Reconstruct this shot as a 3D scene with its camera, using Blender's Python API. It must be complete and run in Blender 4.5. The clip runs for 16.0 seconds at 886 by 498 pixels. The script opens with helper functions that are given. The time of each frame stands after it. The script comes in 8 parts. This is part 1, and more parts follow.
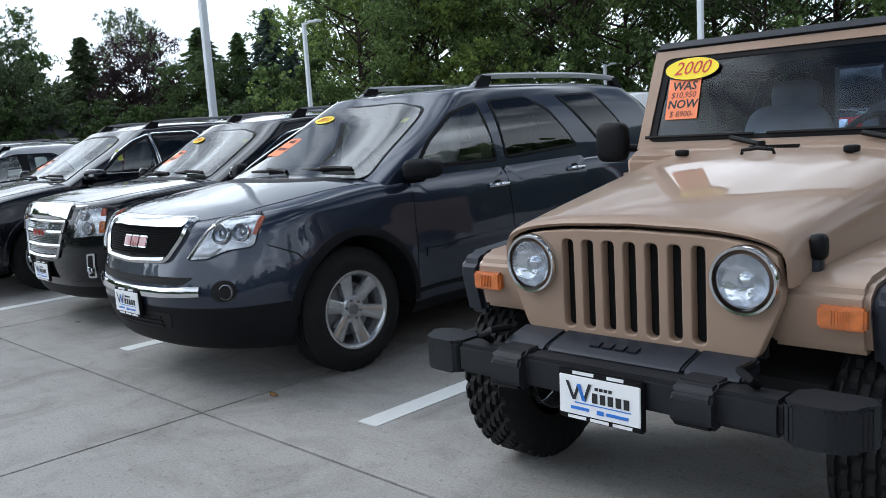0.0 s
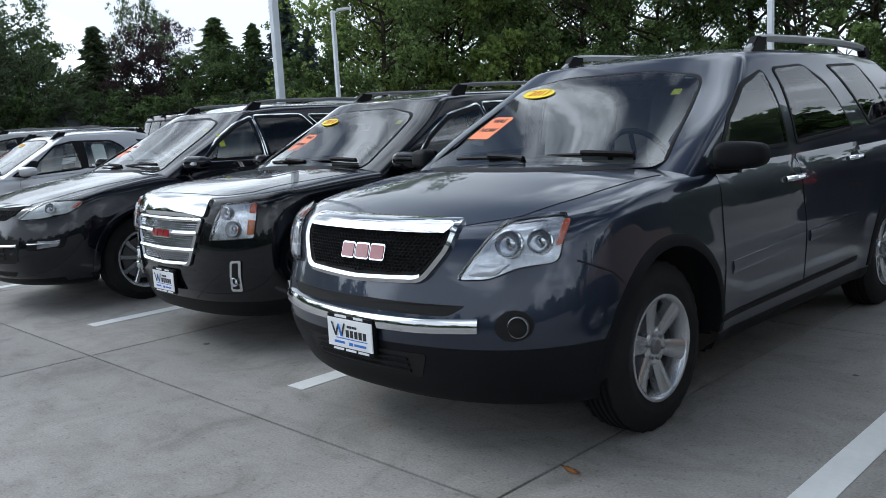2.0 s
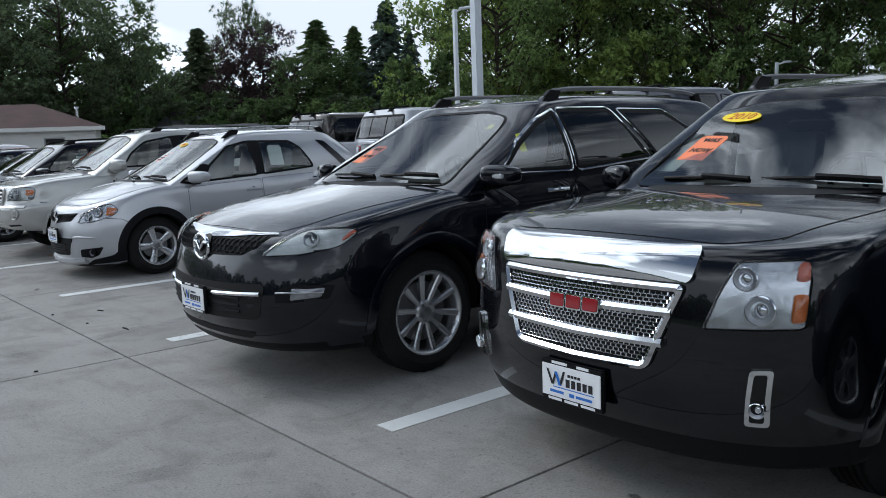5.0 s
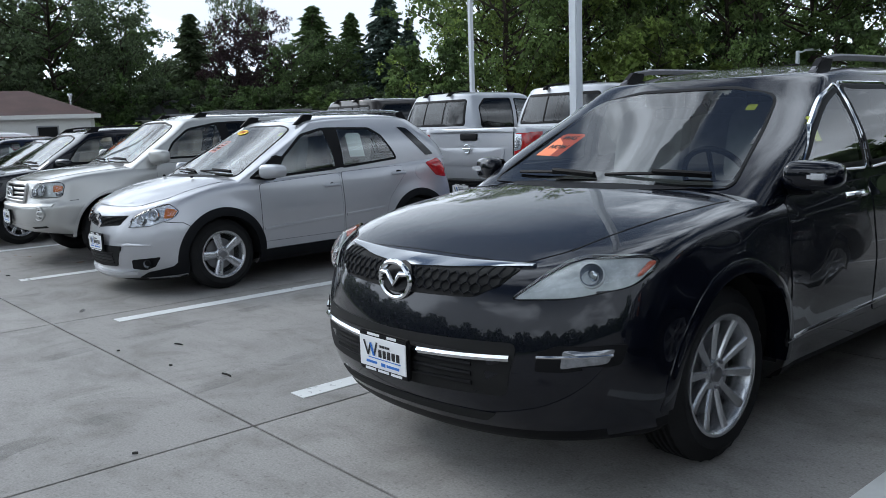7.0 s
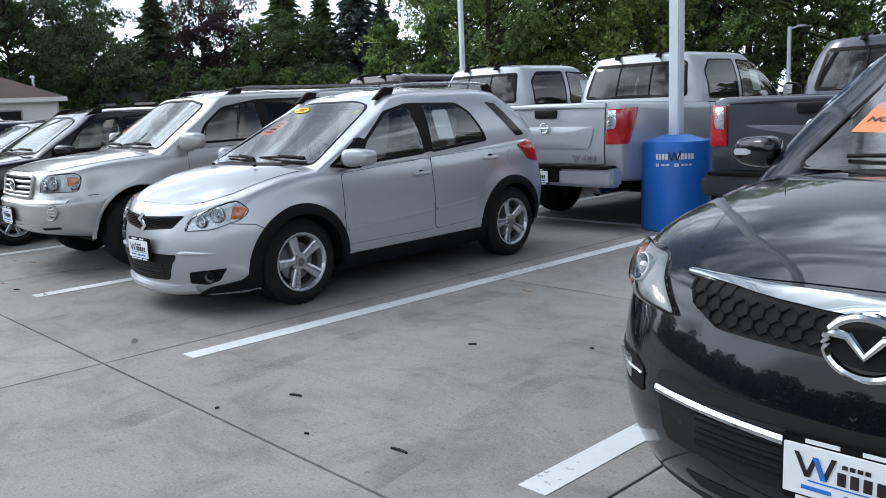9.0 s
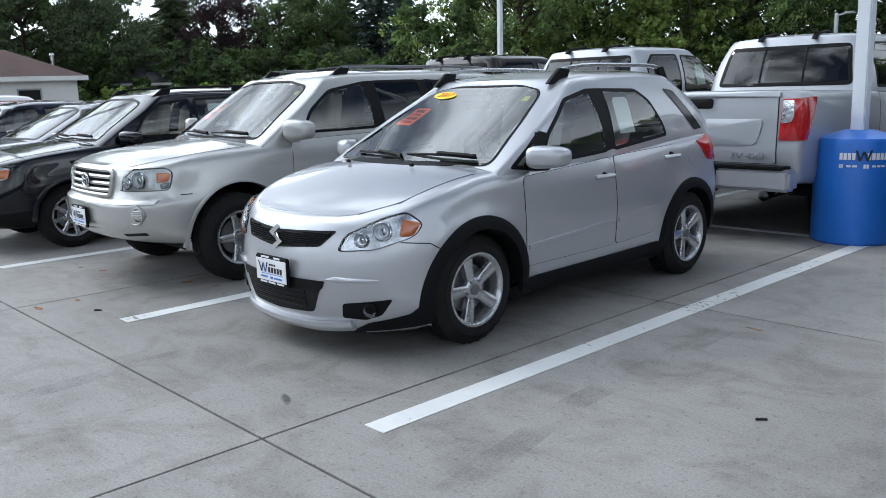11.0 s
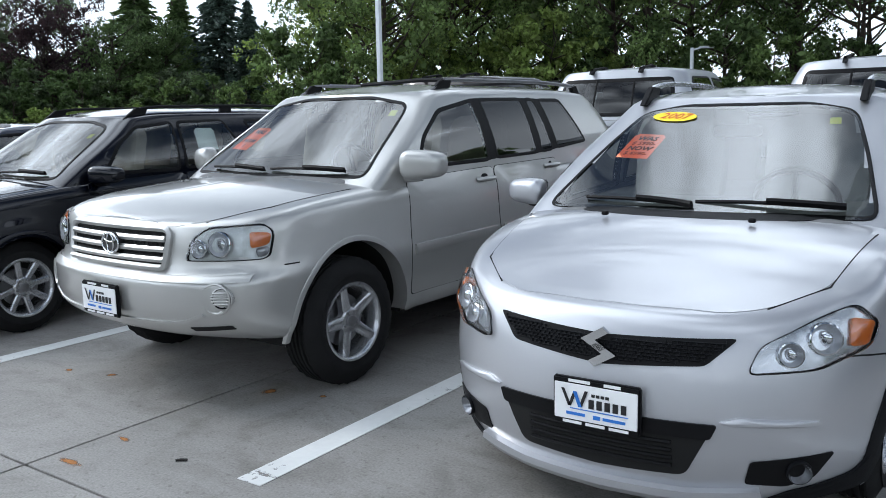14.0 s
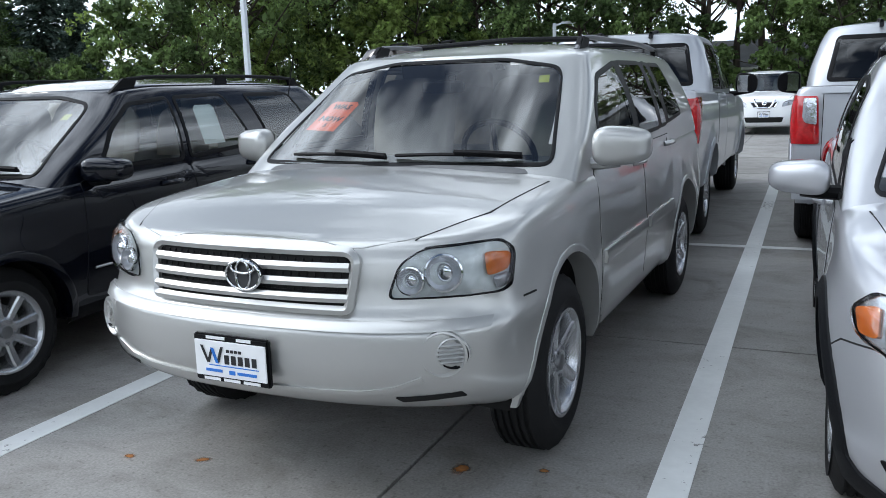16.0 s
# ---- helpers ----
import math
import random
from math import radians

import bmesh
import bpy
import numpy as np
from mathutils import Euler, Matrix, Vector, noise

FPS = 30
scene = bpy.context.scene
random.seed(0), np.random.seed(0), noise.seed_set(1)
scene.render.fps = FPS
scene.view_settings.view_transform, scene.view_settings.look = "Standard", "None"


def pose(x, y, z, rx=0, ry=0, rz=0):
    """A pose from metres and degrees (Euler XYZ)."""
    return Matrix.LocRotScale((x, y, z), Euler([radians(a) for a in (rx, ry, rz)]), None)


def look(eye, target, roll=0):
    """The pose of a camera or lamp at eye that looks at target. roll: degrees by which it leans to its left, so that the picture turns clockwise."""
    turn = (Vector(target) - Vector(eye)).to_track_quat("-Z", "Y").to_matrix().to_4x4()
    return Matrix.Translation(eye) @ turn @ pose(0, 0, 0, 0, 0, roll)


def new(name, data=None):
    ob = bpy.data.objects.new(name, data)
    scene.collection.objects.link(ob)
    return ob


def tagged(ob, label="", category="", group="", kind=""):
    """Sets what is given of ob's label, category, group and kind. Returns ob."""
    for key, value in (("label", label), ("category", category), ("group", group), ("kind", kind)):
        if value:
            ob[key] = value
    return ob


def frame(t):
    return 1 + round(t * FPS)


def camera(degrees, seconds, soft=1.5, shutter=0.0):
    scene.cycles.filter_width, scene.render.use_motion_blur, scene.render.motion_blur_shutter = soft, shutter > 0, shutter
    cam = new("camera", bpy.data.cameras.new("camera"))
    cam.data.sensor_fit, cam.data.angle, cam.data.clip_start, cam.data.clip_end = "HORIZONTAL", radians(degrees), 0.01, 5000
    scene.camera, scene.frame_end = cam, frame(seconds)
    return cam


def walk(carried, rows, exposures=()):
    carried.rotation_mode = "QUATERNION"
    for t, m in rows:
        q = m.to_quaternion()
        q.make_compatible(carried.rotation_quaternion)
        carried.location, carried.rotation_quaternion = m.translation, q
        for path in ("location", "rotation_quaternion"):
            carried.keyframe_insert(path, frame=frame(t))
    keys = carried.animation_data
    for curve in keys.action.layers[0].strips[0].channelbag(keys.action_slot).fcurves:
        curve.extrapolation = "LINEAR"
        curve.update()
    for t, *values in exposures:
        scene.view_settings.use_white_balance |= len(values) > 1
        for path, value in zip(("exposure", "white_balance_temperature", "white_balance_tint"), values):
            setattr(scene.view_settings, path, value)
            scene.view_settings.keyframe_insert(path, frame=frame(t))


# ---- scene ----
cam = camera(56.0, 16.0, soft=0.9)
PATH = [
    (0, (0.07, 0.179, 1.442), (-1.317, 1.592, 1.157), -3.6),
    (0.5, (-0.47, 0.157, 1.437), (-1.862, 1.565, 1.157), -3.5),
    (1, (-0.994, 0.191, 1.441), (-2.385, 1.6, 1.154), -3.1),
    (1.5, (-1.495, 0.14, 1.421), (-2.906, 1.528, 1.134), -3.3),
    (2, (-1.973, 0.143, 1.415), (-3.362, 1.551, 1.119), -3.1),
    (2.5, (-2.474, 0.193, 1.422), (-3.893, 1.571, 1.121), -3.2),
    (3, (-2.993, 0.206, 1.44), (-4.41, 1.586, 1.137), -3.5),
    (3.5, (-3.509, 0.268, 1.447), (-4.992, 1.58, 1.166), -2.2),
    (4, (-4.038, 0.286, 1.451), (-5.571, 1.547, 1.209), -1.8),
    (4.2, (-4.268, 0.332, 1.45), (-5.791, 1.603, 1.196), -1.8),
    (6.3, (-6.569, 0.429, 1.437), (-8.074, 1.715, 1.155), -2.3),
    (6.5, (-6.766, 0.422, 1.447), (-8.257, 1.724, 1.16), -2.2),
    (7, (-7.274, 0.454, 1.452), (-8.764, 1.755, 1.157), -1.9),
    (7.5, (-7.767, 0.44, 1.437), (-9.229, 1.77, 1.134), -1.5),
    (8, (-8.249, 0.483, 1.424), (-9.67, 1.856, 1.113), -1.7),
    (8.5, (-8.746, 0.479, 1.429), (-10.166, 1.849, 1.106), -1.8),
    (9, (-9.25, 0.515, 1.434), (-10.676, 1.875, 1.094), -2.4),
    (9.5, (-9.733, 0.587, 1.429), (-11.226, 1.873, 1.088), -2.2),
    (9.7, (-9.891, 0.554, 1.477), (-11.376, 1.845, 1.119), -1.6),
    (11.8, (-11.877, 0.591, 1.483), (-13.267, 1.987, 1.139), -2.1),
    (12, (-12.072, 0.583, 1.495), (-13.447, 2.002, 1.185), -1.8),
    (12.5, (-12.552, 0.569, 1.489), (-13.865, 2.052, 1.209), -1.3),
    (13, (-13.052, 0.616, 1.487), (-14.302, 2.151, 1.202), -0.7),
    (13.5, (-13.546, 0.569, 1.475), (-14.737, 2.148, 1.177), -0.9),
    (14, (-14.051, 0.566, 1.467), (-15.18, 2.186, 1.151), -1.1),
    (14.5, (-14.572, 0.59, 1.47), (-15.646, 2.245, 1.142), -0.7),
    (15, (-15.088, 0.628, 1.465), (-16.071, 2.333, 1.106), -0.6),
    (15.5, (-15.637, 0.736, 1.471), (-16.545, 2.48, 1.105), -0.9),
    (16, (-16.159, 0.813, 1.451), (-16.95, 2.611, 1.076), -1.7),
]
walk(cam, [(t, look(eye, target, roll)) for t, eye, target, roll in PATH],
     [(0, -0.1), (0.5, -0.25), (2, -0.27), (4, -0.52), (6.5, -0.48), (7.0, -0.3), (7.5, -0.32), (8, -0.04), (9, -0.02), (9.5, 0.02), (12, -0.05), (12.5, -0.45), (13, -0.3), (13.5, -0.1), (14.5, 0.0), (16, 0.06)])

# ---- world, sun and exposure ----
SUN_EL, SUN_AZ = 38.0, 250.0
world = bpy.data.worlds.new("sky")
scene.world = world
world.use_nodes = True
wn, wl = world.node_tree.nodes, world.node_tree.links
wn.clear()
w_out = wn.new("ShaderNodeOutputWorld")
w_bg = wn.new("ShaderNodeBackground")
w_sky = wn.new("ShaderNodeTexSky")
w_sky.sky_type = "NISHITA"
w_sky.sun_disc = False
w_sky.sun_elevation = radians(SUN_EL)
w_sky.sun_rotation = radians(SUN_AZ)
w_co = wn.new("ShaderNodeTexCoord")
w_sep = wn.new("ShaderNodeSeparateXYZ")
w_flat = wn.new("ShaderNodeVectorMath")
w_flat.operation = "MULTIPLY"
w_flat.inputs[1].default_value = (1.0, 1.0, 2.4)
w_noise = wn.new("ShaderNodeTexNoise")
w_noise.inputs["Scale"].default_value = 2.0
w_noise.inputs["Distortion"].default_value = 0.35
w_noise.inputs["Detail"].default_value = 10.0
w_noise.inputs["Roughness"].default_value = 0.56
w_ramp = wn.new("ShaderNodeValToRGB")
w_ramp.color_ramp.elements[0].position = 0.43
w_ramp.color_ramp.elements[1].position = 0.535
w_core = wn.new("ShaderNodeMapRange")
w_core.inputs["From Min"].default_value = 0.50
w_core.inputs["From Max"].default_value = 0.66
w_core.inputs["To Min"].default_value = 0.85
w_core.inputs["To Max"].default_value = 2.1
w_white = wn.new("ShaderNodeVectorMath")
w_white.operation = "SCALE"
w_white.inputs[0].default_value = (19.4, 21.8, 24.8)
w_hor = wn.new("ShaderNodeMapRange")
w_hor.inputs["From Min"].default_value = 0.50
w_hor.inputs["From Max"].default_value = 0.27
w_max = wn.new("ShaderNodeMath")
w_max.operation = "MAXIMUM"
w_mix = wn.new("ShaderNodeMixRGB")
wl.new(w_co.outputs["Generated"], w_sep.inputs[0])
wl.new(w_co.outputs["Generated"], w_flat.inputs[0])
w_dot = wn.new("ShaderNodeVectorMath")
w_dot.operation = "DOT_PRODUCT"
_az, _el = radians(SUN_AZ), radians(SUN_EL)
SUN_DIR = Vector((math.sin(_az) * math.cos(_el), math.cos(_az) * math.cos(_el), math.sin(_el)))
w_dot.inputs[1].default_value = SUN_DIR
w_near = wn.new("ShaderNodeMapRange")
w_near.interpolation_type = "SMOOTHSTEP"
w_near.inputs["From Min"].default_value = 0.65
w_near.inputs["From Max"].default_value = 1.0
w_near.inputs["To Min"].default_value = -0.03
w_near.inputs["To Max"].default_value = 0.12
w_cover = wn.new("ShaderNodeMath")
w_cover.operation = "ADD"
wl.new(w_co.outputs["Generated"], w_dot.inputs[0])
wl.new(w_dot.outputs["Value"], w_near.inputs[0])
wl.new(w_flat.outputs[0], w_noise.inputs["Vector"])
wl.new(w_noise.outputs[0], w_cover.inputs[0])
wl.new(w_near.outputs[0], w_cover.inputs[1])
wl.new(w_cover.outputs[0], w_ramp.inputs[0])
wl.new(w_sep.outputs[2], w_hor.inputs[0])
wl.new(w_ramp.outputs[0], w_max.inputs[0])
wl.new(w_hor.outputs[0], w_max.inputs[1])
wl.new(w_max.outputs[0], w_mix.inputs[0])
wl.new(w_sky.outputs[0], w_mix.inputs[1])
wl.new(w_cover.outputs[0], w_core.inputs[0])
wl.new(w_core.outputs[0], w_white.inputs["Scale"])
wl.new(w_white.outputs[0], w_mix.inputs[2])
wl.new(w_mix.outputs[0], w_bg.inputs[0])
wl.new(w_bg.outputs[0], w_out.inputs[0])
w_bg.inputs[1].default_value = 0.071
sun = new("sun", bpy.data.lights.new("sun", "SUN"))
sun.data.energy, sun.data.angle, sun.data.color = 0.8, radians(14), (1.0, 0.97, 0.92)
sun.matrix_world = look(SUN_DIR * 50, (0, 0, 0))
scene.view_settings.exposure = 0.0


# ---- materials ----
def material(name):
    m = bpy.data.materials.new(name)
    m.use_nodes = True
    return m, m.node_tree.nodes, m.node_tree.links, m.node_tree.nodes["Principled BSDF"]


def surface(name, color, rough=0.5, metal=0.0, coat=0.0, vary=0.12, scale=3.0, fine=60.0, bump=0.0, spec=0.5, color2=None, emit=None, bump_scale=None):
    """A surface with two scales of variation, and relief."""
    m, n, l, p = material(name)
    co = n.new("ShaderNodeTexCoord")
    big, small = n.new("ShaderNodeTexNoise"), n.new("ShaderNodeTexNoise")
    big.inputs["Scale"].default_value, big.inputs["Detail"].default_value = scale, 6
    small.inputs["Scale"].default_value, small.inputs["Detail"].default_value = fine, 4
    add = n.new("ShaderNodeMath")
    add.operation = "MULTIPLY_ADD"
    add.inputs[1].default_value = 0.35
    l.new(co.outputs["Object"], big.inputs["Vector"])
    l.new(co.outputs["Object"], small.inputs["Vector"])
    l.new(small.outputs[0], add.inputs[0])
    l.new(big.outputs[0], add.inputs[2])
    ramp = n.new("ShaderNodeMapRange")
    ramp.inputs["From Min"].default_value, ramp.inputs["From Max"].default_value = 0.4, 0.95
    l.new(add.outputs[0], ramp.inputs[0])
    mix = n.new("ShaderNodeMixRGB")
    a = color2 or [c * (1 - vary) for c in color]
    b = color if color2 else [min(1, c * (1 + vary)) for c in color]
    mix.inputs[1].default_value, mix.inputs[2].default_value = (*a, 1), (*b, 1)
    l.new(ramp.outputs[0], mix.inputs[0])
    l.new(mix.outputs[0], p.inputs["Base Color"])
    p.inputs["Roughness"].default_value, p.inputs["Metallic"].default_value = rough, metal
    p.inputs["Coat Weight"].default_value, p.inputs["Coat Roughness"].default_value = coat, 0.015
    p.inputs["Specular IOR Level"].default_value = spec
    if bump:
        bn = n.new("ShaderNodeBump")
        bn.inputs["Strength"].default_value, bn.inputs["Distance"].default_value = bump, 0.004
        bt = small
        if bump_scale:
            bt = n.new("ShaderNodeTexNoise")
            bt.inputs["Scale"].default_value = bump_scale
            l.new(co.outputs["Object"], bt.inputs["Vector"])
        l.new(bt.outputs[0], bn.inputs["Height"])
        l.new(bn.outputs[0], p.inputs["Normal"])
    if emit:
        p.inputs["Emission Color"].default_value, p.inputs["Emission Strength"].default_value = (*color, 1), emit
    return m


def glass(name, tint, gloss=1.0, ior=2.2):
    """A pane: what lies behind shows through the tint, and the sky lies on it."""
    m, n, l, p = material(name)
    n.remove(p)
    out = n["Material Output"]
    tr, gl, fr, mx = n.new("ShaderNodeBsdfTransparent"), n.new("ShaderNodeBsdfGlossy"), n.new("ShaderNodeFresnel"), n.new("ShaderNodeMixShader")
    tr.inputs[0].default_value = (*tint, 1)
    gl.inputs[0].default_value, gl.inputs["Roughness"].default_value = (gloss, gloss, gloss, 1), 0.015
    fr.inputs["IOR"].default_value = ior
    l.new(fr.outputs[0], mx.inputs[0])
    l.new(tr.outputs[0], mx.inputs[1])
    l.new(gl.outputs[0], mx.inputs[2])
    l.new(mx.outputs[0], out.inputs[0])
    return m


def paint(name, color, metal=0.6, rough=0.32, coat=1.0, ior=1.5):
    m = surface(name, color, rough, metal, coat, 0.05, 1.2, 400, 0.0, spec=0.12)
    m.node_tree.nodes["Principled BSDF"].inputs["Coat IOR"].default_value = ior
    return m


M = {}
M["paint_grey"] = paint("charcoal_paint", (0.022, 0.030, 0.050), 0.6)
M["paint_black"] = paint("black_paint", (0.002, 0.0026, 0.0045), 0.1, 0.2, ior=1.42)
M["paint_black2"] = paint("blue_black_paint", (0.0025, 0.0035, 0.008), 0.2, 0.22, ior=1.42)
M["paint_silver"] = paint("silver_paint", (0.475, 0.483, 0.51), 0.6, 0.34, 1.0)
M["paint_silver2"] = paint("warm_silver_paint", (0.475, 0.475, 0.462), 0.6, 0.34, 1.0)
M["paint_truck"] = paint("silver_truck_paint", (0.45, 0.465, 0.495), 0.45, 0.38, 0.7)
M["paint_truck_grey"] = paint("grey_truck_paint", (0.06, 0.065, 0.08), 0.5)
M["paint_white"] = paint("white_paint", (0.78, 0.79, 0.80), 0.0, 0.35)
M["paint_bronze"] = paint("bronze_paint", (0.040, 0.034, 0.030), 0.4)
M["paint_tan"] = paint("tan_paint", (0.325, 0.225, 0.165), 0.15, 0.45, 0.5, 1.44)
M["paint_navy"] = paint("navy_paint", (0.010, 0.016, 0.035), 0.3)
M["paint_red"] = paint("red_paint", (0.28, 0.02, 0.025), 0.2)
M["rail"] = surface("grey_rail", (0.19, 0.19, 0.20), 0.38, 0.5, vary=0.1)
M["rail_silver"] = surface("silver_rail", (0.40, 0.41, 0.42), 0.36, 0.6, vary=0.08)
M["chrome"] = surface("chrome", (0.66, 0.675, 0.69), 0.07, 1.0, vary=0.03)
M["alloy"] = surface("alloy", (0.56, 0.57, 0.59), 0.27, 0.85, vary=0.06, scale=8)
M["alloy_dark"] = surface("dull_alloy", (0.22, 0.22, 0.23), 0.4, 0.8, vary=0.1, scale=8)
M["rubber"] = surface("tyre_rubber", (0.011, 0.011, 0.0115), 0.75, vary=0.3, scale=10, fine=120, bump=0.3, spec=0.25)
M["plastic"] = surface("black_plastic", (0.005, 0.005, 0.006), 0.5, vary=0.2, scale=6, fine=300, bump=0.1, spec=0.15)
M["plastic_grey"] = surface("grey_plastic", (0.007, 0.0075, 0.009), 0.55, vary=0.15, scale=6, fine=300, bump=0.15, spec=0.12)
M["plastic_blue"] = surface("blue_black_plastic", (0.012, 0.015, 0.023), 0.42, vary=0.2, scale=4, fine=200, bump=0.2, spec=0.35)
M["plastic_gloss"] = surface("gloss_black_trim", (0.006, 0.006, 0.007), 0.12, vary=0.1, spec=0.5)
# near-black that stands in for the shade inside openings, recesses and housings
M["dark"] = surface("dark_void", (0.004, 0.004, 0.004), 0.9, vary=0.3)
M["interior"] = surface("dark_interior", (0.15, 0.152, 0.155), 0.8, vary=0.2, scale=5, fine=20)
M["seat_grey"] = surface("grey_seat_cloth", (0.30, 0.30, 0.305), 0.9, vary=0.2, scale=8, fine=250, bump=0.3)
M["seat_tan"] = surface("tan_seat_cloth", (0.40, 0.36, 0.31), 0.9, vary=0.2, scale=8, fine=250, bump=0.3)
M["glass"] = glass("window_glass", (0.92, 0.97, 0.95), 1.0, 1.9)
M["glass_flat"] = glass("flat_windscreen_glass", (0.38, 0.52, 0.72), 1.0, 1.45)
M["fog_glass"] = surface("fog_lamp_glass", (0.26, 0.27, 0.29), 0.14, 0.6, 1.0, 0.3, 40, 120)
M["glass_wind"] = glass("windscreen_glass", (0.76, 0.85, 0.85), 1.0, 2.2)
M["glass_dark"] = glass("privacy_glass", (0.10, 0.11, 0.12), 1.0, 1.6)
M["lens"] = glass("clear_lens", (0.94, 0.95, 0.96), 0.8, 1.45)
M["lens_hazy"] = surface("hazed_lens", (0.56, 0.60, 0.60), 0.3, 0.1, 1.0, 0.12, 9, 80)
M["reflector"] = surface("lamp_reflector", (0.66, 0.68, 0.72), 0.24, 0.55, vary=0.15, scale=22, fine=60)
M["lamp_mirror"] = surface("lamp_mirror", (0.70, 0.73, 0.78), 0.16, 0.9, vary=0.15, scale=30, fine=60, bump=0.6, bump_scale=45)
M["plastic_bumper"] = surface("faded_black_plastic", (0.010, 0.011, 0.014), 0.6, vary=0.25, scale=4, fine=200, bump=0.3, spec=0.3)
M["ink_brown"] = surface("thin_dark_ink", (0.16, 0.03, 0.02), 0.5)
M["bowl_glass"] = surface("projector_glass", (0.22, 0.25, 0.30), 0.08, 0.6, 1.0, 0.2, 30, 90)
M["lamp_clear"] = surface("clear_lamp_reflector", (0.50, 0.52, 0.55), 0.2, 0.75, vary=0.35, scale=18, fine=50)
M["lamp_deep"] = surface("clouded_lamp_reflector", (0.46, 0.49, 0.49), 0.3, 0.4, vary=0.3, scale=14, fine=60)
M["amber"] = surface("amber_lens", (0.58, 0.15, 0.03), 0.15, 0.0, 1.0, 0.25, 30, 90)
M["marker"] = surface("red_orange_marker", (0.50, 0.10, 0.05), 0.15, 0.0, 1.0, 0.25, 30, 90)
M["red_lens"] = surface("red_lens", (0.45, 0.012, 0.015), 0.12, 0.0, 1.0, 0.3, 30, 90)
M["red_badge"] = surface("red_enamel", (0.27, 0.008, 0.014), 0.2, 0.0, 1.0)
M["white"] = surface("white_card", (0.80, 0.81, 0.82), 0.45, vary=0.03)
M["blue"] = surface("blue_ink", (0.02, 0.16, 0.55), 0.4)
M["ink"] = surface("black_ink", (0.012, 0.012, 0.014), 0.45)
M["orange"] = surface("orange_card", (1.0, 0.26, 0.11), 0.6, vary=0.06, scale=2)
M["yellow"] = surface("yellow_sticker", (0.95, 0.72, 0.02), 0.5, vary=0.04)
M["yellow_tag"] = surface("yellow_green_tag", (0.75, 0.80, 0.08), 0.5, vary=0.04)
M["red_ink"] = surface("red_ink", (0.60, 0.03, 0.02), 0.5)
M["paper"] = surface("paper_sheet", (0.72, 0.77, 0.76), 0.6, vary=0.04)
M["pole"] = surface("white_pole_paint", (0.66, 0.70, 0.74), 0.4, vary=0.06, scale=2)
M["bluebase"] = surface("blue_plastic_sleeve", (0.010, 0.15, 0.58), 0.38, vary=0.12, scale=3, fine=30)
M["line"] = surface("white_line_paint", (0.66, 0.67, 0.66), 0.7, vary=0.12, scale=2, fine=25, bump=0.3)
M["bark"] = surface("bark", (0.055, 0.042, 0.032), 0.95, vary=0.35, scale=2, fine=14, bump=0.9)


def foliage(name, color, vary=0.5):
    """Leaves that let some light through."""
    m = surface(name, color, 0.55, vary=vary, scale=0.35, fine=3, spec=0.3)
    n, l = m.node_tree.nodes, m.node_tree.links
    p = n["Principled BSDF"]
    tr, mx = n.new("ShaderNodeBsdfTranslucent"), n.new("ShaderNodeMixShader")
    src = p.inputs["Base Color"].links[0].from_socket
    info = n.new("ShaderNodeNewGeometry")
    mr, hsv = n.new("ShaderNodeMapRange"), n.new("ShaderNodeHueSaturation")
    mr.inputs["To Min"].default_value, mr.inputs["To Max"].default_value = 0.45, 1.7
    l.new(info.outputs["Random Per Island"], mr.inputs[0])
    l.new(mr.outputs[0], hsv.inputs["Value"])
    l.new(src, hsv.inputs["Color"])
    l.new(hsv.outputs[0], p.inputs["Base Color"])
    l.new(hsv.outputs[0], tr.inputs[0])
    mx.inputs[0].default_value = 0.45
    l.new(p.outputs[0], mx.inputs[1])
    l.new(tr.outputs[0], mx.inputs[2])
    l.new(mx.outputs[0], n["Material Output"].inputs[0])
    return m


M["leaf_a"] = foliage("leaf_green", (0.14, 0.21, 0.07))
M["leaf_b"] = foliage("leaf_yellow_green", (0.215, 0.295, 0.08))
M["leaf_c"] = foliage("leaf_dark_green", (0.095, 0.15, 0.055))
M["leaf_f"] = foliage("leaf_grey_green", (0.105, 0.145, 0.075))
M["leaf_d"] = foliage("leaf_purple", (0.045, 0.026, 0.030), 0.3)
M["leaf_e"] = foliage("needle_blue_green", (0.085, 0.125, 0.105), 0.4)
M["grass"] = surface("grass", (0.055, 0.085, 0.025), 0.9, vary=0.4, scale=0.2, fine=4, bump=0.6)
M["roof"] = surface("brown_roof_shingle", (0.075, 0.040, 0.036), 0.9, vary=0.25, scale=1, fine=12, bump=0.5)
M["wall"] = surface("white_siding", (0.62, 0.62, 0.60), 0.7, vary=0.06, scale=1, fine=9)
M["roof_grey"] = surface("grey_roof_shingle", (0.06, 0.063, 0.066), 0.9, vary=0.2, scale=1, fine=12, bump=0.5)
M["wall_grey"] = surface("grey_siding", (0.28, 0.29, 0.30), 0.7, vary=0.08, scale=1, fine=9)
M["oil"] = surface("oil_stain", (0.10, 0.098, 0.095), 0.6, vary=0.3, scale=12, fine=60)
M["rust"] = surface("rust_stain", (0.40, 0.16, 0.04), 0.85, vary=0.4, scale=18, fine=90)
M["tyre_track"] = surface("tyre_track", (0.13, 0.13, 0.128), 0.75, vary=0.2, scale=6, fine=50)
M["debris"] = surface("dark_debris", (0.02, 0.018, 0.016), 0.9)


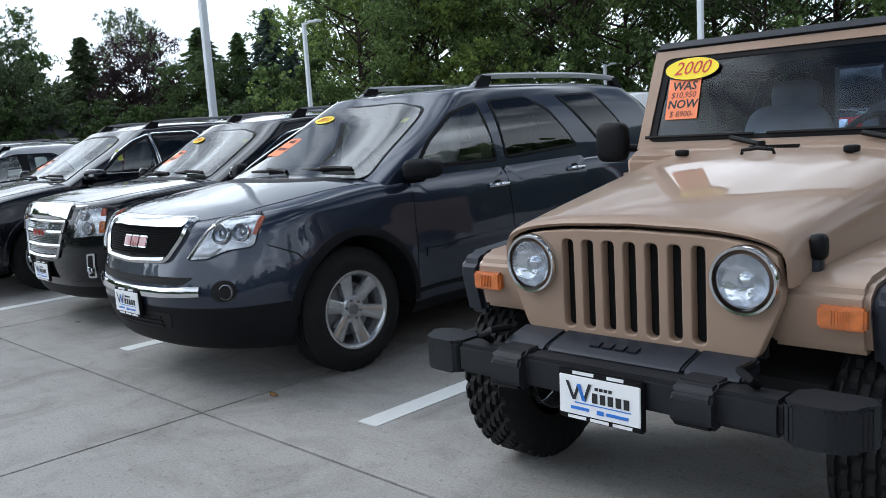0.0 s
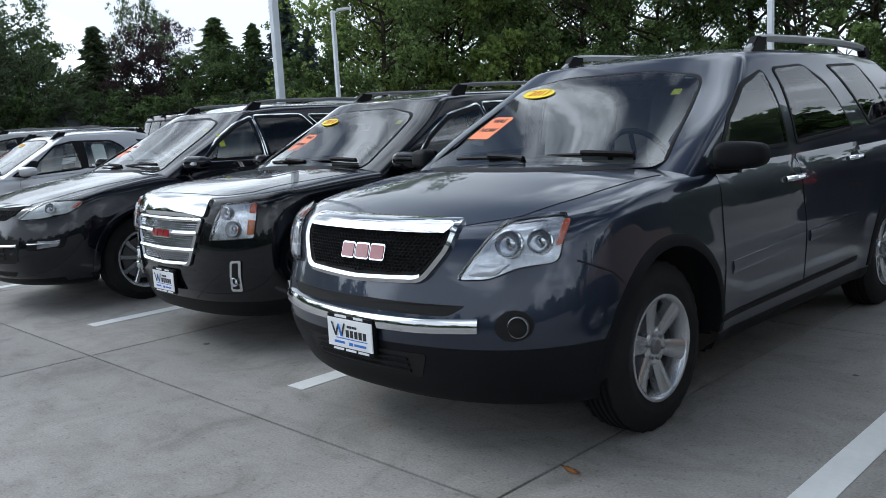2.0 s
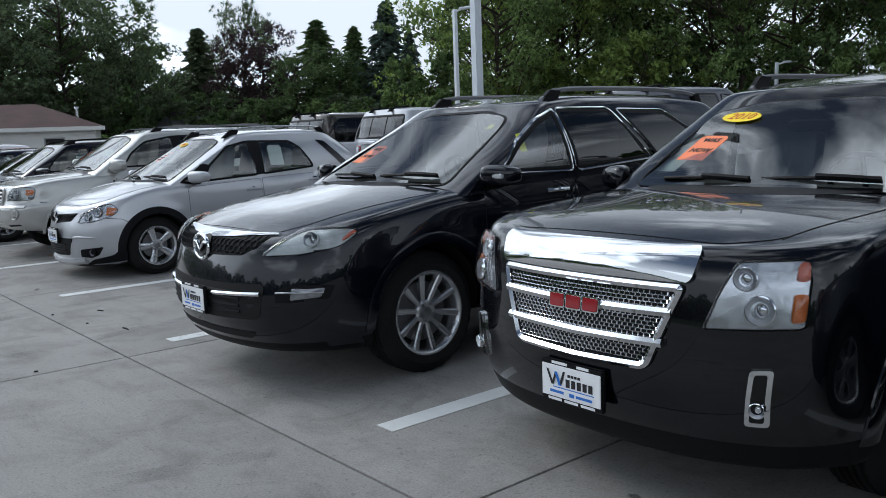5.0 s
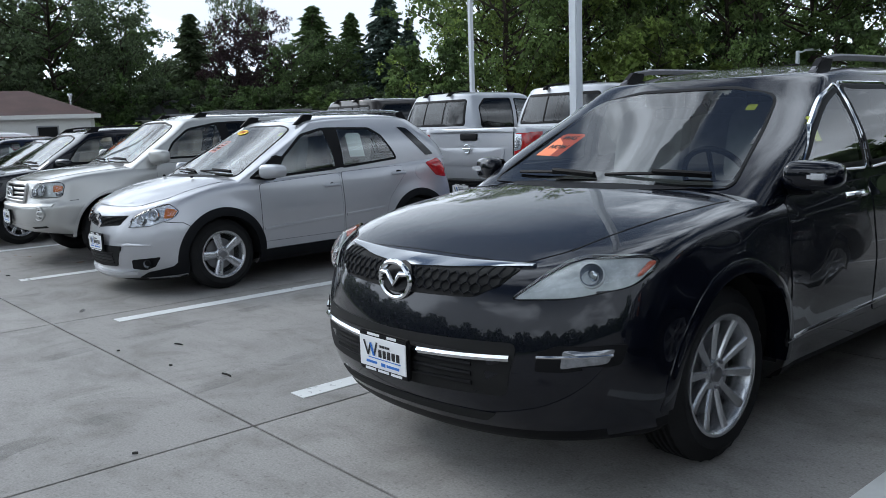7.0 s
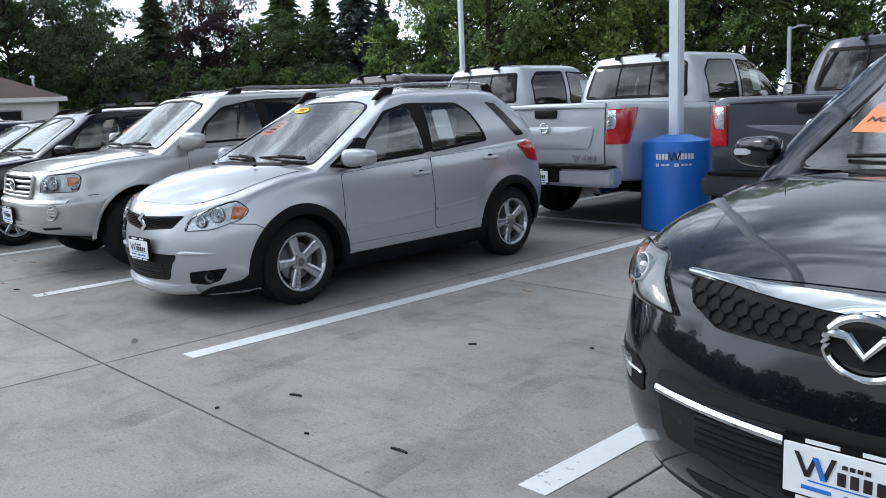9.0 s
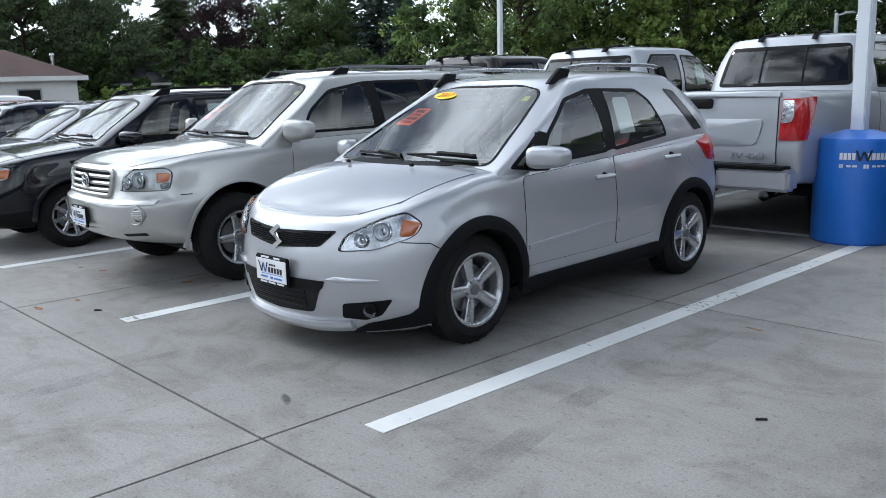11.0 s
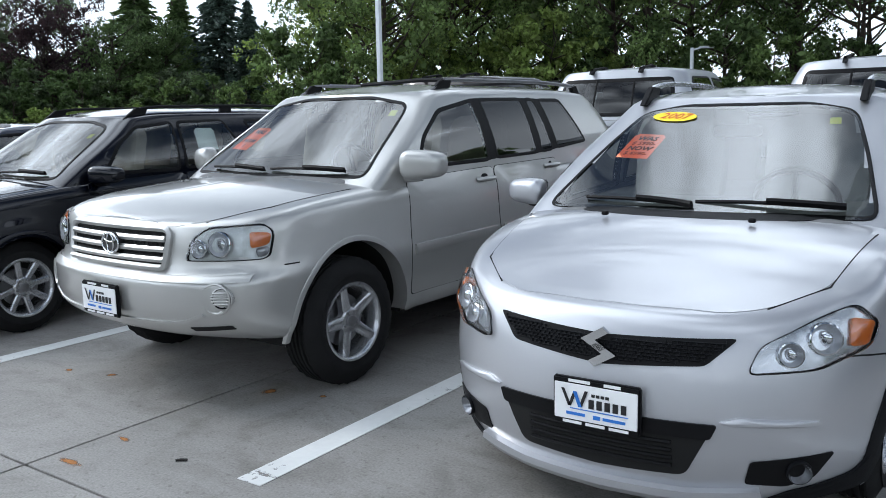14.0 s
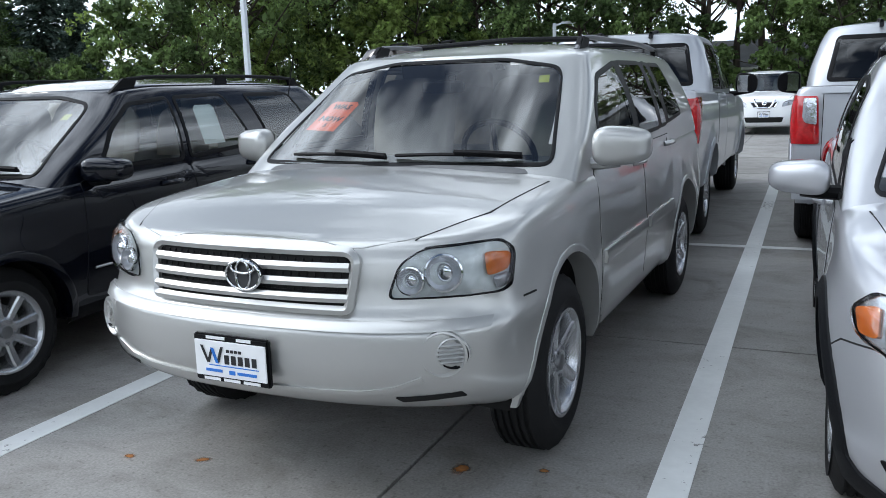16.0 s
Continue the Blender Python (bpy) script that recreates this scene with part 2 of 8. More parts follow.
def concrete():
    m, n, l, p = material("concrete")
    co, info = n.new("ShaderNodeTexCoord"), n.new("ShaderNodeObjectInfo")
    big, mid, fine = (n.new("ShaderNodeTexNoise") for _ in range(3))
    for node, s, d in ((big, 0.35, 8), (mid, 2.2, 8), (fine, 90, 4)):
        node.inputs["Scale"].default_value, node.inputs["Detail"].default_value = s, d
        l.new(co.outputs["Object"], node.inputs["Vector"])
    r1, r2, r3 = (n.new("ShaderNodeMixRGB") for _ in range(3))
    r1.inputs[1].default_value, r1.inputs[2].default_value = (0.228, 0.218, 0.208, 1), (0.330, 0.316, 0.300, 1)
    ramp = n.new("ShaderNodeMapRange")
    ramp.inputs["From Min"].default_value, ramp.inputs["From Max"].default_value = 0.3, 0.7
    l.new(big.outputs[0], ramp.inputs[0])
    l.new(ramp.outputs[0], r1.inputs[0])
    stain = n.new("ShaderNodeMapRange")
    stain.inputs["From Min"].default_value, stain.inputs["From Max"].default_value = 0.46, 0.70
    mid.inputs["Distortion"].default_value = 0.8
    mid.inputs["Roughness"].default_value = 0.68
    l.new(mid.outputs[0], stain.inputs[0])
    r2.blend_type = "MULTIPLY"
    r2.inputs[2].default_value = (0.66, 0.65, 0.63, 1)
    l.new(stain.outputs[0], r2.inputs[0])
    l.new(r1.outputs[0], r2.inputs[1])
    r3.blend_type = "OVERLAY"
    r3.inputs[0].default_value = 0.45
    l.new(r2.outputs[0], r3.inputs[1])
    l.new(fine.outputs[0], r3.inputs[2])
    # scuffs drawn out along the driving lane, and small dark pits
    sm, sn, sr = n.new("ShaderNodeMapping"), n.new("ShaderNodeTexNoise"), n.new("ShaderNodeMapRange")
    sm.inputs["Scale"].default_value = (0.5, 3.2, 1)
    sn.inputs["Scale"].default_value, sn.inputs["Detail"].default_value, sn.inputs["Roughness"].default_value = 2.0, 10, 0.7
    sr.inputs["From Min"].default_value, sr.inputs["From Max"].default_value, sr.inputs["To Max"].default_value = 0.50, 0.68, 0.45
    pit, pr = n.new("ShaderNodeTexNoise"), n.new("ShaderNodeMapRange")
    pit.inputs["Scale"].default_value, pit.inputs["Detail"].default_value = 34, 3
    pr.inputs["From Min"].default_value, pr.inputs["From Max"].default_value, pr.inputs["To Max"].default_value = 0.60, 0.70, 0.6
    l.new(co.outputs["Object"], sm.inputs[0])
    l.new(sm.outputs[0], sn.inputs["Vector"])
    l.new(sn.outputs[0], sr.inputs[0])
    l.new(co.outputs["Object"], pit.inputs["Vector"])
    l.new(pit.outputs[0], pr.inputs[0])
    r4, r5 = n.new("ShaderNodeMixRGB"), n.new("ShaderNodeMixRGB")
    for node, fac, col, src in ((r4, sr, (0.72, 0.71, 0.69, 1), r3), (r5, pr, (0.55, 0.54, 0.52, 1), r4)):
        node.blend_type = "MULTIPLY"
        node.inputs[2].default_value = col
        l.new(fac.outputs[0], node.inputs[0])
        l.new(src.outputs[0], node.inputs[1])
    r3 = r5
    hsv = n.new("ShaderNodeHueSaturation")
    mr = n.new("ShaderNodeMapRange")
    mr.inputs["To Min"].default_value, mr.inputs["To Max"].default_value = 0.92, 1.12
    l.new(info.outputs["Random"], mr.inputs[0])
    l.new(mr.outputs[0], hsv.inputs["Value"])
    l.new(r3.outputs[0], hsv.inputs["Color"])
    l.new(hsv.outputs[0], p.inputs["Base Color"])
    p.inputs["Roughness"].default_value = 0.72
    bn = n.new("ShaderNodeBump")
    bn.inputs["Strength"].default_value, bn.inputs["Distance"].default_value = 0.15, 0.003
    l.new(fine.outputs[0], bn.inputs["Height"])
    l.new(bn.outputs[0], p.inputs["Normal"])
    return m


M["concrete"] = concrete()


def worn_paint():
    """Line paint that has flaked off the concrete in spots."""
    m = M["line"]
    n, l = m.node_tree.nodes, m.node_tree.links
    co, ns, mr, tr, mx = n.new("ShaderNodeTexCoord"), n.new("ShaderNodeTexNoise"), n.new("ShaderNodeMapRange"), n.new("ShaderNodeBsdfTransparent"), n.new("ShaderNodeMixShader")
    big = n.new("ShaderNodeTexNoise")
    big.inputs["Scale"].default_value = 1.1
    add = n.new("ShaderNodeMath")
    ns.inputs["Scale"].default_value, ns.inputs["Detail"].default_value = 26, 6
    l.new(co.outputs["Object"], ns.inputs["Vector"])
    l.new(co.outputs["Object"], big.inputs["Vector"])
    l.new(ns.outputs[0], add.inputs[0])
    l.new(big.outputs[0], add.inputs[1])
    mr.inputs["From Min"].default_value, mr.inputs["From Max"].default_value = 1.20, 1.26
    l.new(add.outputs[0], mr.inputs[0])
    l.new(mr.outputs[0], mx.inputs[0])
    l.new(n["Principled BSDF"].outputs[0], mx.inputs[1])
    l.new(tr.outputs[0], mx.inputs[2])
    l.new(mx.outputs[0], n["Material Output"].inputs[0])


def worn_track():
    """Rubber that lies on the concrete in streaks only."""
    m = M["tyre_track"]
    n, l = m.node_tree.nodes, m.node_tree.links
    co, ns, mr, tr, mx = n.new("ShaderNodeTexCoord"), n.new("ShaderNodeTexNoise"), n.new("ShaderNodeMapRange"), n.new("ShaderNodeBsdfTransparent"), n.new("ShaderNodeMixShader")
    ns.inputs["Scale"].default_value, ns.inputs["Detail"].default_value = 2.6, 8
    l.new(co.outputs["Object"], ns.inputs["Vector"])
    mr.inputs["From Min"].default_value, mr.inputs["From Max"].default_value, mr.inputs["To Min"].default_value = 0.66, 0.46, 0.80
    l.new(ns.outputs[0], mr.inputs[0])
    l.new(mr.outputs[0], mx.inputs[0])
    l.new(n["Principled BSDF"].outputs[0], mx.inputs[1])
    l.new(tr.outputs[0], mx.inputs[2])
    l.new(mx.outputs[0], n["Material Output"].inputs[0])


def soft_edges(key, dense):
    """A stain that fades out towards its rim."""
    m = M[key]
    n, l = m.node_tree.nodes, m.node_tree.links
    co, off, ln, ns, add, mr, tr, mx = (n.new("ShaderNode" + k) for k in ("TexCoord", "VectorMath", "VectorMath", "TexNoise", "Math", "MapRange", "BsdfTransparent", "MixShader"))
    off.operation, ln.operation = "SUBTRACT", "LENGTH"
    off.inputs[1].default_value = (0.5, 0.5, 0.0)
    flat = n.new("ShaderNodeVectorMath")
    flat.operation = "MULTIPLY"
    flat.inputs[1].default_value = (1, 1, 0)
    l.new(co.outputs["Generated"], off.inputs[0])
    l.new(off.outputs[0], flat.inputs[0])
    l.new(flat.outputs[0], ln.inputs[0])
    ns.inputs["Scale"].default_value, ns.inputs["Detail"].default_value = 30, 6
    l.new(co.outputs["Object"], ns.inputs["Vector"])
    add.operation = "MULTIPLY_ADD"
    add.inputs[1].default_value = 0.45
    l.new(ns.outputs[0], add.inputs[0])
    l.new(ln.outputs["Value"], add.inputs[2])
    mr.inputs["From Min"].default_value, mr.inputs["From Max"].default_value, mr.inputs["To Min"].default_value = 0.34, 0.74, 1 - dense
    l.new(add.outputs[0], mr.inputs[0])
    l.new(mr.outputs[0], mx.inputs[0])
    l.new(n["Principled BSDF"].outputs[0], mx.inputs[1])
    l.new(tr.outputs[0], mx.inputs[2])
    l.new(mx.outputs[0], n["Material Output"].inputs[0])


soft_edges("rust", 0.95)
soft_edges("oil", 0.8)
worn_track()
worn_paint()


# ---- mesh helpers ----
def part(name, bm, mat, parent=None, label="", smooth=True):
    """Link a bmesh as one mesh object under a thing or a part."""
    me = bpy.data.meshes.new(name)
    bmesh.ops.recalc_face_normals(bm, faces=bm.faces)
    if smooth:
        for f in bm.faces:
            f.smooth = True
        for e in bm.edges:
            if len(e.link_faces) == 2 and e.calc_face_angle(0) > 0.6:
                e.smooth = False
    bm.to_mesh(me)
    bm.free()
    for k in mat if isinstance(mat, (list, tuple)) else [mat]:
        me.materials.append(M[k])
    ob = new(name, me)
    if parent:
        ob.parent = parent
    if label:
        ob["label"] = label
    return ob


def box(bm, x0, x1, y0, y1, z0, z1, bevel=0.0):
    r = bmesh.ops.create_cube(bm, size=1.0, matrix=Matrix.LocRotScale(((x0 + x1) / 2, (y0 + y1) / 2, (z0 + z1) / 2), None, (x1 - x0, y1 - y0, z1 - z0)))
    if bevel:
        es = list({e for v in r["verts"] for e in v.link_edges})
        r2 = bmesh.ops.bevel(bm, geom=es, offset=bevel, segments=2, affect="EDGES")
        return r2["verts"]
    return r["verts"]


def cyl(bm, p0, p1, r0, r1=None, n=20, caps=True):
    p0, p1 = Vector(p0), Vector(p1)
    d = p1 - p0
    m = Matrix.Translation((p0 + p1) / 2) @ d.to_track_quat("Z", "Y").to_matrix().to_4x4()
    return bmesh.ops.create_cone(bm, cap_ends=caps, segments=n, radius1=r0, radius2=r0 if r1 is None else r1, depth=d.length, matrix=m)["verts"]


def lathe(bm, profile, n=40, axis="x"):
    """Turn a profile of (along, radius) round an axis."""
    rings = []
    for a, r in profile:
        ring = []
        for i in range(n):
            th = 2 * math.pi * i / n
            c, s = math.cos(th) * r, math.sin(th) * r
            ring.append(bm.verts.new((a, c, s) if axis == "x" else (c, a, s) if axis == "y" else (c, s, a)))
        rings.append(ring)
    for p, q in zip(rings, rings[1:]):
        for i in range(n):
            bm.faces.new((p[i], p[(i + 1) % n], q[(i + 1) % n], q[i]))
    return rings


def tube(bm, pts, r, n=8, taper=1.0):
    """A round bar along points."""
    pts = [Vector(p) for p in pts]
    rings = []
    for i, p in enumerate(pts):
        d = (pts[min(i + 1, len(pts) - 1)] - pts[max(i - 1, 0)]).normalized()
        q = d.to_track_quat("Z", "Y")
        rr = r * (1 + (taper - 1) * i / max(1, len(pts) - 1))
        rings.append([bm.verts.new(p + q @ Vector((math.cos(2 * math.pi * k / n) * rr, math.sin(2 * math.pi * k / n) * rr, 0))) for k in range(n)])
    for a, b in zip(rings, rings[1:]):
        for k in range(n):
            bm.faces.new((a[k], a[(k + 1) % n], b[(k + 1) % n], b[k]))
    bm.faces.new(rings[0][::-1])
    bm.faces.new(rings[-1])


def curve(pairs, v):
    """A smooth curve through (v, value) pairs."""
    xs, ys = [p[0] for p in pairs], [p[1] for p in pairs]
    if v <= xs[0]:
        return ys[0]
    if v >= xs[-1]:
        return ys[-1]
    i = max(k for k in range(len(xs) - 1) if xs[k] <= v)
    sl = [(ys[k + 1] - ys[k]) / (xs[k + 1] - xs[k]) for k in range(len(xs) - 1)]

    def tan(k):
        if k == 0 or k == len(xs) - 1:
            return sl[min(k, len(sl) - 1)]
        a, b = sl[k - 1], sl[k]
        return 0.0 if a * b <= 0 else 2 * a * b / (a + b)

    h = xs[i + 1] - xs[i]
    s = (v - xs[i]) / h
    return ((2 * s**3 - 3 * s**2 + 1) * ys[i] + (s**3 - 2 * s**2 + s) * h * tan(i) + (-2 * s**3 + 3 * s**2) * ys[i + 1] + (s**3 - s**2) * h * tan(i + 1))


def step(a, b, v):
    s = min(1, max(0, (v - a) / (b - a)))
    return s * s * (3 - 2 * s)


def inside(poly, x, y):
    hit = False
    for (x0, y0), (x1, y1) in zip(poly, poly[1:] + poly[:1]):
        if (y0 > y) != (y1 > y) and x < (x1 - x0) * (y - y0) / (y1 - y0) + x0:
            hit = not hit
    return hit


def rounded(poly, r=0.03, n=4):
    """A polygon with its corners rounded and its sides split."""
    out = []
    k = len(poly)
    for i in range(k):
        a, b, c = Vector(poly[i - 1]), Vector(poly[i]), Vector(poly[(i + 1) % k])
        ra, rc = min(r, (a - b).length * 0.45), min(r, (c - b).length * 0.45)
        p, q = b + (a - b).normalized() * ra, b + (c - b).normalized() * rc
        for j in range(n + 1):
            s = j / n
            out.append(tuple((1 - s) ** 2 * p + 2 * s * (1 - s) * b + s * s * q))
        nx = c + (b - c).normalized() * min(r, (c - b).length * 0.45)
        m = max(1, int((nx - q).length / 0.06))
        for j in range(1, m):
            out.append(tuple(q.lerp(nx, j / m)))
    return out


def scaled(poly, grow):
    """A polygon moved outwards by grow metres (inwards if negative)."""
    k = len(poly)
    area = sum(poly[i - 1][0] * poly[i][1] - poly[i][0] * poly[i - 1][1] for i in range(k))
    sg = 1 if area > 0 else -1
    out = []
    for i in range(k):
        a, b, c = Vector(poly[i - 1]), Vector(poly[i]), Vector(poly[(i + 1) % k])
        d1, d2 = (b - a).normalized(), (c - b).normalized()
        n1, n2 = Vector((d1.y, -d1.x)) * sg, Vector((d2.y, -d2.x)) * sg
        nn = n1 + n2
        nn = nn / max(0.5, nn.dot(nn) / 2) if nn.length > 1e-6 else n1
        out.append(tuple(b + nn * grow))
    return out


# ---- vehicles: the generator ----
def prism(bm, pts, axis, a, b, bevel=0.0):
    """An outline pulled along an axis from a to b."""
    def at(p, k):
        return (k, p[0], p[1]) if axis == "x" else (p[0], k, p[1]) if axis == "y" else (p[0], p[1], k)
    lo = [bm.verts.new(at(p, a)) for p in pts]
    hi = [bm.verts.new(at(p, b)) for p in pts]
    fs = [bm.faces.new(lo), bm.faces.new(hi[::-1])]
    for i in range(len(pts)):
        fs.append(bm.faces.new((lo[i], hi[i], hi[(i + 1) % len(pts)], lo[(i + 1) % len(pts)])))
    if bevel:
        es = list({e for f in fs for e in f.edges})
        bmesh.ops.bevel(bm, geom=es, offset=bevel, segments=2, affect="EDGES")


NF, NS, NR, NL, NC = 22, 84, 10, 28, 20


def half_outline(f, r, w, d, n, dr, nr, plan):
    """Half a rounded plan, from the front's middle round one side to the rear's middle."""
    pts = []
    for i in range(NF):
        th = math.pi / 2 * i / NF
        pts.append((w * math.sin(th) ** (2 / n), f + d * (1 - math.cos(th) ** (2 / n))))
    for i in range(NS + 1):
        pts.append((w, f + d + (r - dr - f - d) * i / NS))
    for i in range(1, NR + 1):
        th = math.pi / 2 * i / NR
        pts.append((w * max(0.0, math.cos(th)) ** (2 / nr), r - dr + dr * math.sin(th) ** (2 / nr)))
    return [(x * (plan(y) if plan else 1.0), y) for x, y in pts]


def resample(levels, count):
    k = len(levels)
    rows = []
    for i in range(count):
        t = (k - 1) * i / (count - 1)
        rows.append([curve([(j, lv[c]) for j, lv in enumerate(levels)], t) for c in range(len(levels[0]))])
    return rows


class Car:
    """A vehicle: y runs from its nose (0) to its tail, x to its left, z up from the ground."""

    def __init__(self, name, m, label, category, paint_key, kind=""):
        self.root = new(name, None)
        self.root.empty_display_size = 0.2
        self.root.matrix_world = m
        tagged(self.root, label, category, "vehicles on the sales lot")
        self.paint = paint_key
        self.narrow, self.drop = 1.0, 0.0

    # the shell
    def body(self, levels, top, crown, cowl, wheels, plan=None, flare=0.02, under=0.60, tail=(0.35, 3.0)):
        """levels: rows of zf, zs, zr, front y, rear y, half width, bow depth, bow exponent; top(y): height of the upper edge."""
        rows = resample(levels, NL)
        bm = bmesh.new()
        grid = []
        for i, (zf, zs, zr, f, r, w, d, n) in enumerate(rows):
            t = i / (NL - 1)
            half = half_outline(f, r, w, d, n, *tail, plan)
            pts = []
            for x, y in half:
                z = zf + (zs - zf) * step(f, f + 0.9, y)
                z += (zr - zs) * step(r - 0.7, r, y)
                lift = max(0.0, (t - 0.72) / 0.28)
                z += (top(y) - z) * lift**1.4
                if x > 0.5:
                    for yw, zw, rad in wheels:
                        q = math.hypot(y - yw, z - zw)
                        x += flare * (1 - step(rad + 0.02, rad + 0.16, q))
                pts.append((x, y, z))
            full = [(x, y, z) for x, y, z in pts[:-1]] + [(0, pts[-1][1], pts[-1][2])] + [(-x, y, z) for x, y, z in pts[-2:0:-1]]
            grid.append([bm.verts.new(p) for p in full])
        cnt = len(grid[0])
        for a, b in zip(grid, grid[1:]):
            for j in range(cnt):
                bm.faces.new((a[j], a[(j + 1) % cnt], b[(j + 1) % cnt], b[j]))
        # hood, deck and the shelf under the windows
        half_n = NF + NS + NR
        prev = None
        for j in range(half_n + 1):
            lv, rv = grid[-1][j], grid[-1][(cnt - j) % cnt]
            if j in (0, half_n):
                row = [lv] * (NC + 1)
            else:
                row = [lv]
                for c in range(1, NC):
                    s = 1 - 2 * c / NC
                    y = lv.co.y
                    dome = crown(y) * (1 - abs(s) ** 2.4) if y < cowl + 0.3 else 0.0
                    row.append(bm.verts.new((lv.co.x * s, y, lv.co.z + dome)))
                row.append(rv)
            if prev:
                for c in range(NC):
                    q = []
                    for v in (prev[c], prev[c + 1], row[c + 1], row[c]):
                        if v not in q:
                            q.append(v)
                    if len(q) > 2:
                        try:
                            fc = bm.faces.new(q)
                            if sum(v.co.y for v in q) / len(q) > cowl + 0.12:
                                fc.material_index = 1
                        except ValueError:
                            pass
            prev = row
        # floor pan, near-black in place of the shade under the car
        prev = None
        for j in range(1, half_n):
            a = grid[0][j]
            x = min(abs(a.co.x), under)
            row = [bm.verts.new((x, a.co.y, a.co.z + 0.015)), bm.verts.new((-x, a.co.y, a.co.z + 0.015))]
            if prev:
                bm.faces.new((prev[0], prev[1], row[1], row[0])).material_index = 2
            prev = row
        self.wheels = wheels
        self.shell = bm

    def cabin(self, levels, belt, roof, crown=0.05, plan=None):
        """levels: rows of height share, front y, rear y, half width, bow depth, bow exponent."""
        bm = self.shell
        rows = resample(levels, 28)
        grid = []
        for t, f, r, w, d, n in rows:
            half = half_outline(f, r, w, d, n, 0.25, 3.2, plan)
            pts = [(x, y, belt(y) * (1 - t) + roof(y) * t) for x, y in half]
            full = pts[:-1] + [(0, pts[-1][1], pts[-1][2])] + [(-x, y, z) for x, y, z in pts[-2:0:-1]]
            grid.append([bm.verts.new(p) for p in full])
        cnt = len(grid[0])
        for a, b in zip(grid, grid[1:]):
            for j in range(cnt):
                bm.faces.new((a[j], a[(j + 1) % cnt], b[(j + 1) % cnt], b[j]))
        half_n = NF + NS + NR
        y0, y1 = rows[-1][1], rows[-1][2]
        prev = None
        for j in range(half_n + 1):
            lv, rv = grid[-1][j], grid[-1][(cnt - j) % cnt]
            if j in (0, half_n):
                row = [lv] * (NC + 1)
            else:
                e = step(y0, y0 + 0.5, lv.co.y) * step(y1, y1 - 0.4, lv.co.y)
                row = [lv] + [bm.verts.new((lv.co.x * (1 - 2 * c / NC), lv.co.y, lv.co.z + crown * (0.25 + 0.75 * e) * (1 - abs(1 - 2 * c / NC) ** 2.6))) for c in range(1, NC)] + [rv]
            if prev:
                for c in range(NC):
                    q = []
                    for v in (prev[c], prev[c + 1], row[c + 1], row[c]):
                        if v not in q:
                            q.append(v)
                    if len(q) > 2:
                        try:
                            bm.faces.new(q)
                        except ValueError:
                            pass
            prev = row

    def finish(self, screens=(), sides=(), rears=(), label="", lower=None):
        """Make the shell: openings for the panes and the wheels, then the mesh."""
        from mathutils.bvhtree import BVHTree
        bm = self.shell
        bm.normal_update()
        keep = min(v.co.z for v in bm.verts) + 0.08
        soft = [v for v in bm.verts if v.co.z > keep]
        for _ in range(4):
            bmesh.ops.smooth_vert(bm, verts=soft, factor=0.5, use_axis_x=True, use_axis_y=True, use_axis_z=True)
        bm.normal_update()
        self.tree = BVHTree.FromBMesh(bm)
        gone = []
        for f in bm.faces:
            c = f.calc_center_median()
            if f.material_index:
                continue
            if abs(c.x) > 0.45 and any(math.hypot(c.y - yw, c.z - zw) < rad for yw, zw, rad in self.wheels) and c.z < self.wheels[0][1] + self.wheels[0][2] + 0.02:
                gone.append(f)
            elif c.z > 0.7 and any(c.y < lim and inside(p, c.x, c.z) for p, lim in screens):
                gone.append(f)
            elif c.z > 0.7 and abs(c.x) > 0.3 and any(inside(p, c.y, c.z) for p in sides):
                gone.append(f)
            elif c.z > 0.7 and any(c.y > lim and inside(p, c.x, c.z) for p, lim in rears):
                gone.append(f)
        bmesh.ops.delete(bm, geom=gone, context="FACES")
        if lower:
            for f in bm.faces:
                c = f.calc_center_median()
                lim = lower[1] + (lower[2] - lower[1]) * step(0.45, 0.75, c.y)
                if f.material_index == 0 and c.z < lim:
                    f.material_index = 3
        for v in bm.verts:
            if v.is_boundary and abs(v.co.x) > 0.45:
                for yw, zw, rad in self.wheels:
                    q = math.hypot(v.co.y - yw, v.co.z - zw)
                    if abs(q - rad) < 0.04 and q > 0:
                        v.co.y = yw + (v.co.y - yw) * rad / q
                        v.co.z = zw + (v.co.z - zw) * rad / q
        for v in [v for v in bm.verts if not v.link_faces]:
            bm.verts.remove(v)
        self.body_ob = part("body", bm, [self.paint, "interior", "dark", lower[0] if lower else "plastic"], self.root, label)
        return self.body_ob

    # projection on the shell
    def cast(self, a, b, view):
        if view == "front" and b < 0.9 + 2 * self.drop:
            a, b = a * self.narrow, b - self.drop
        elif view == "front" and b < 1.1:
            a *= self.narrow
        o, d = {
            "front": (Vector((a, -2, b)), Vector((0, 1, 0))),
            "rear": (Vector((a, 9, b)), Vector((0, -1, 0))),
            "left": (Vector((3, a, b)), Vector((-1, 0, 0))),
            "right": (Vector((-3, a, b)), Vector((1, 0, 0))),
            "top": (Vector((a, b, 4)), Vector((0, 0, -1))),
        }[view]
        p, nrm, _, _ = self.tree.ray_cast(o, d)
        return p, nrm, d

    def drape(self, loops, view, offs):
        """Loops of points laid on the shell, each lifted by its offset."""
        out = []
        last = None
        raw = []
        for loop, off in zip(loops, offs):
            row = []
            for a, b in loop:
                p, nrm, d = self.cast(a, b, view)
                if p is None:
                    row.append((None, a, b, off, d))
                else:
                    nn = (-nrm if nrm.dot(d) > 0 else nrm) - d * 0.35
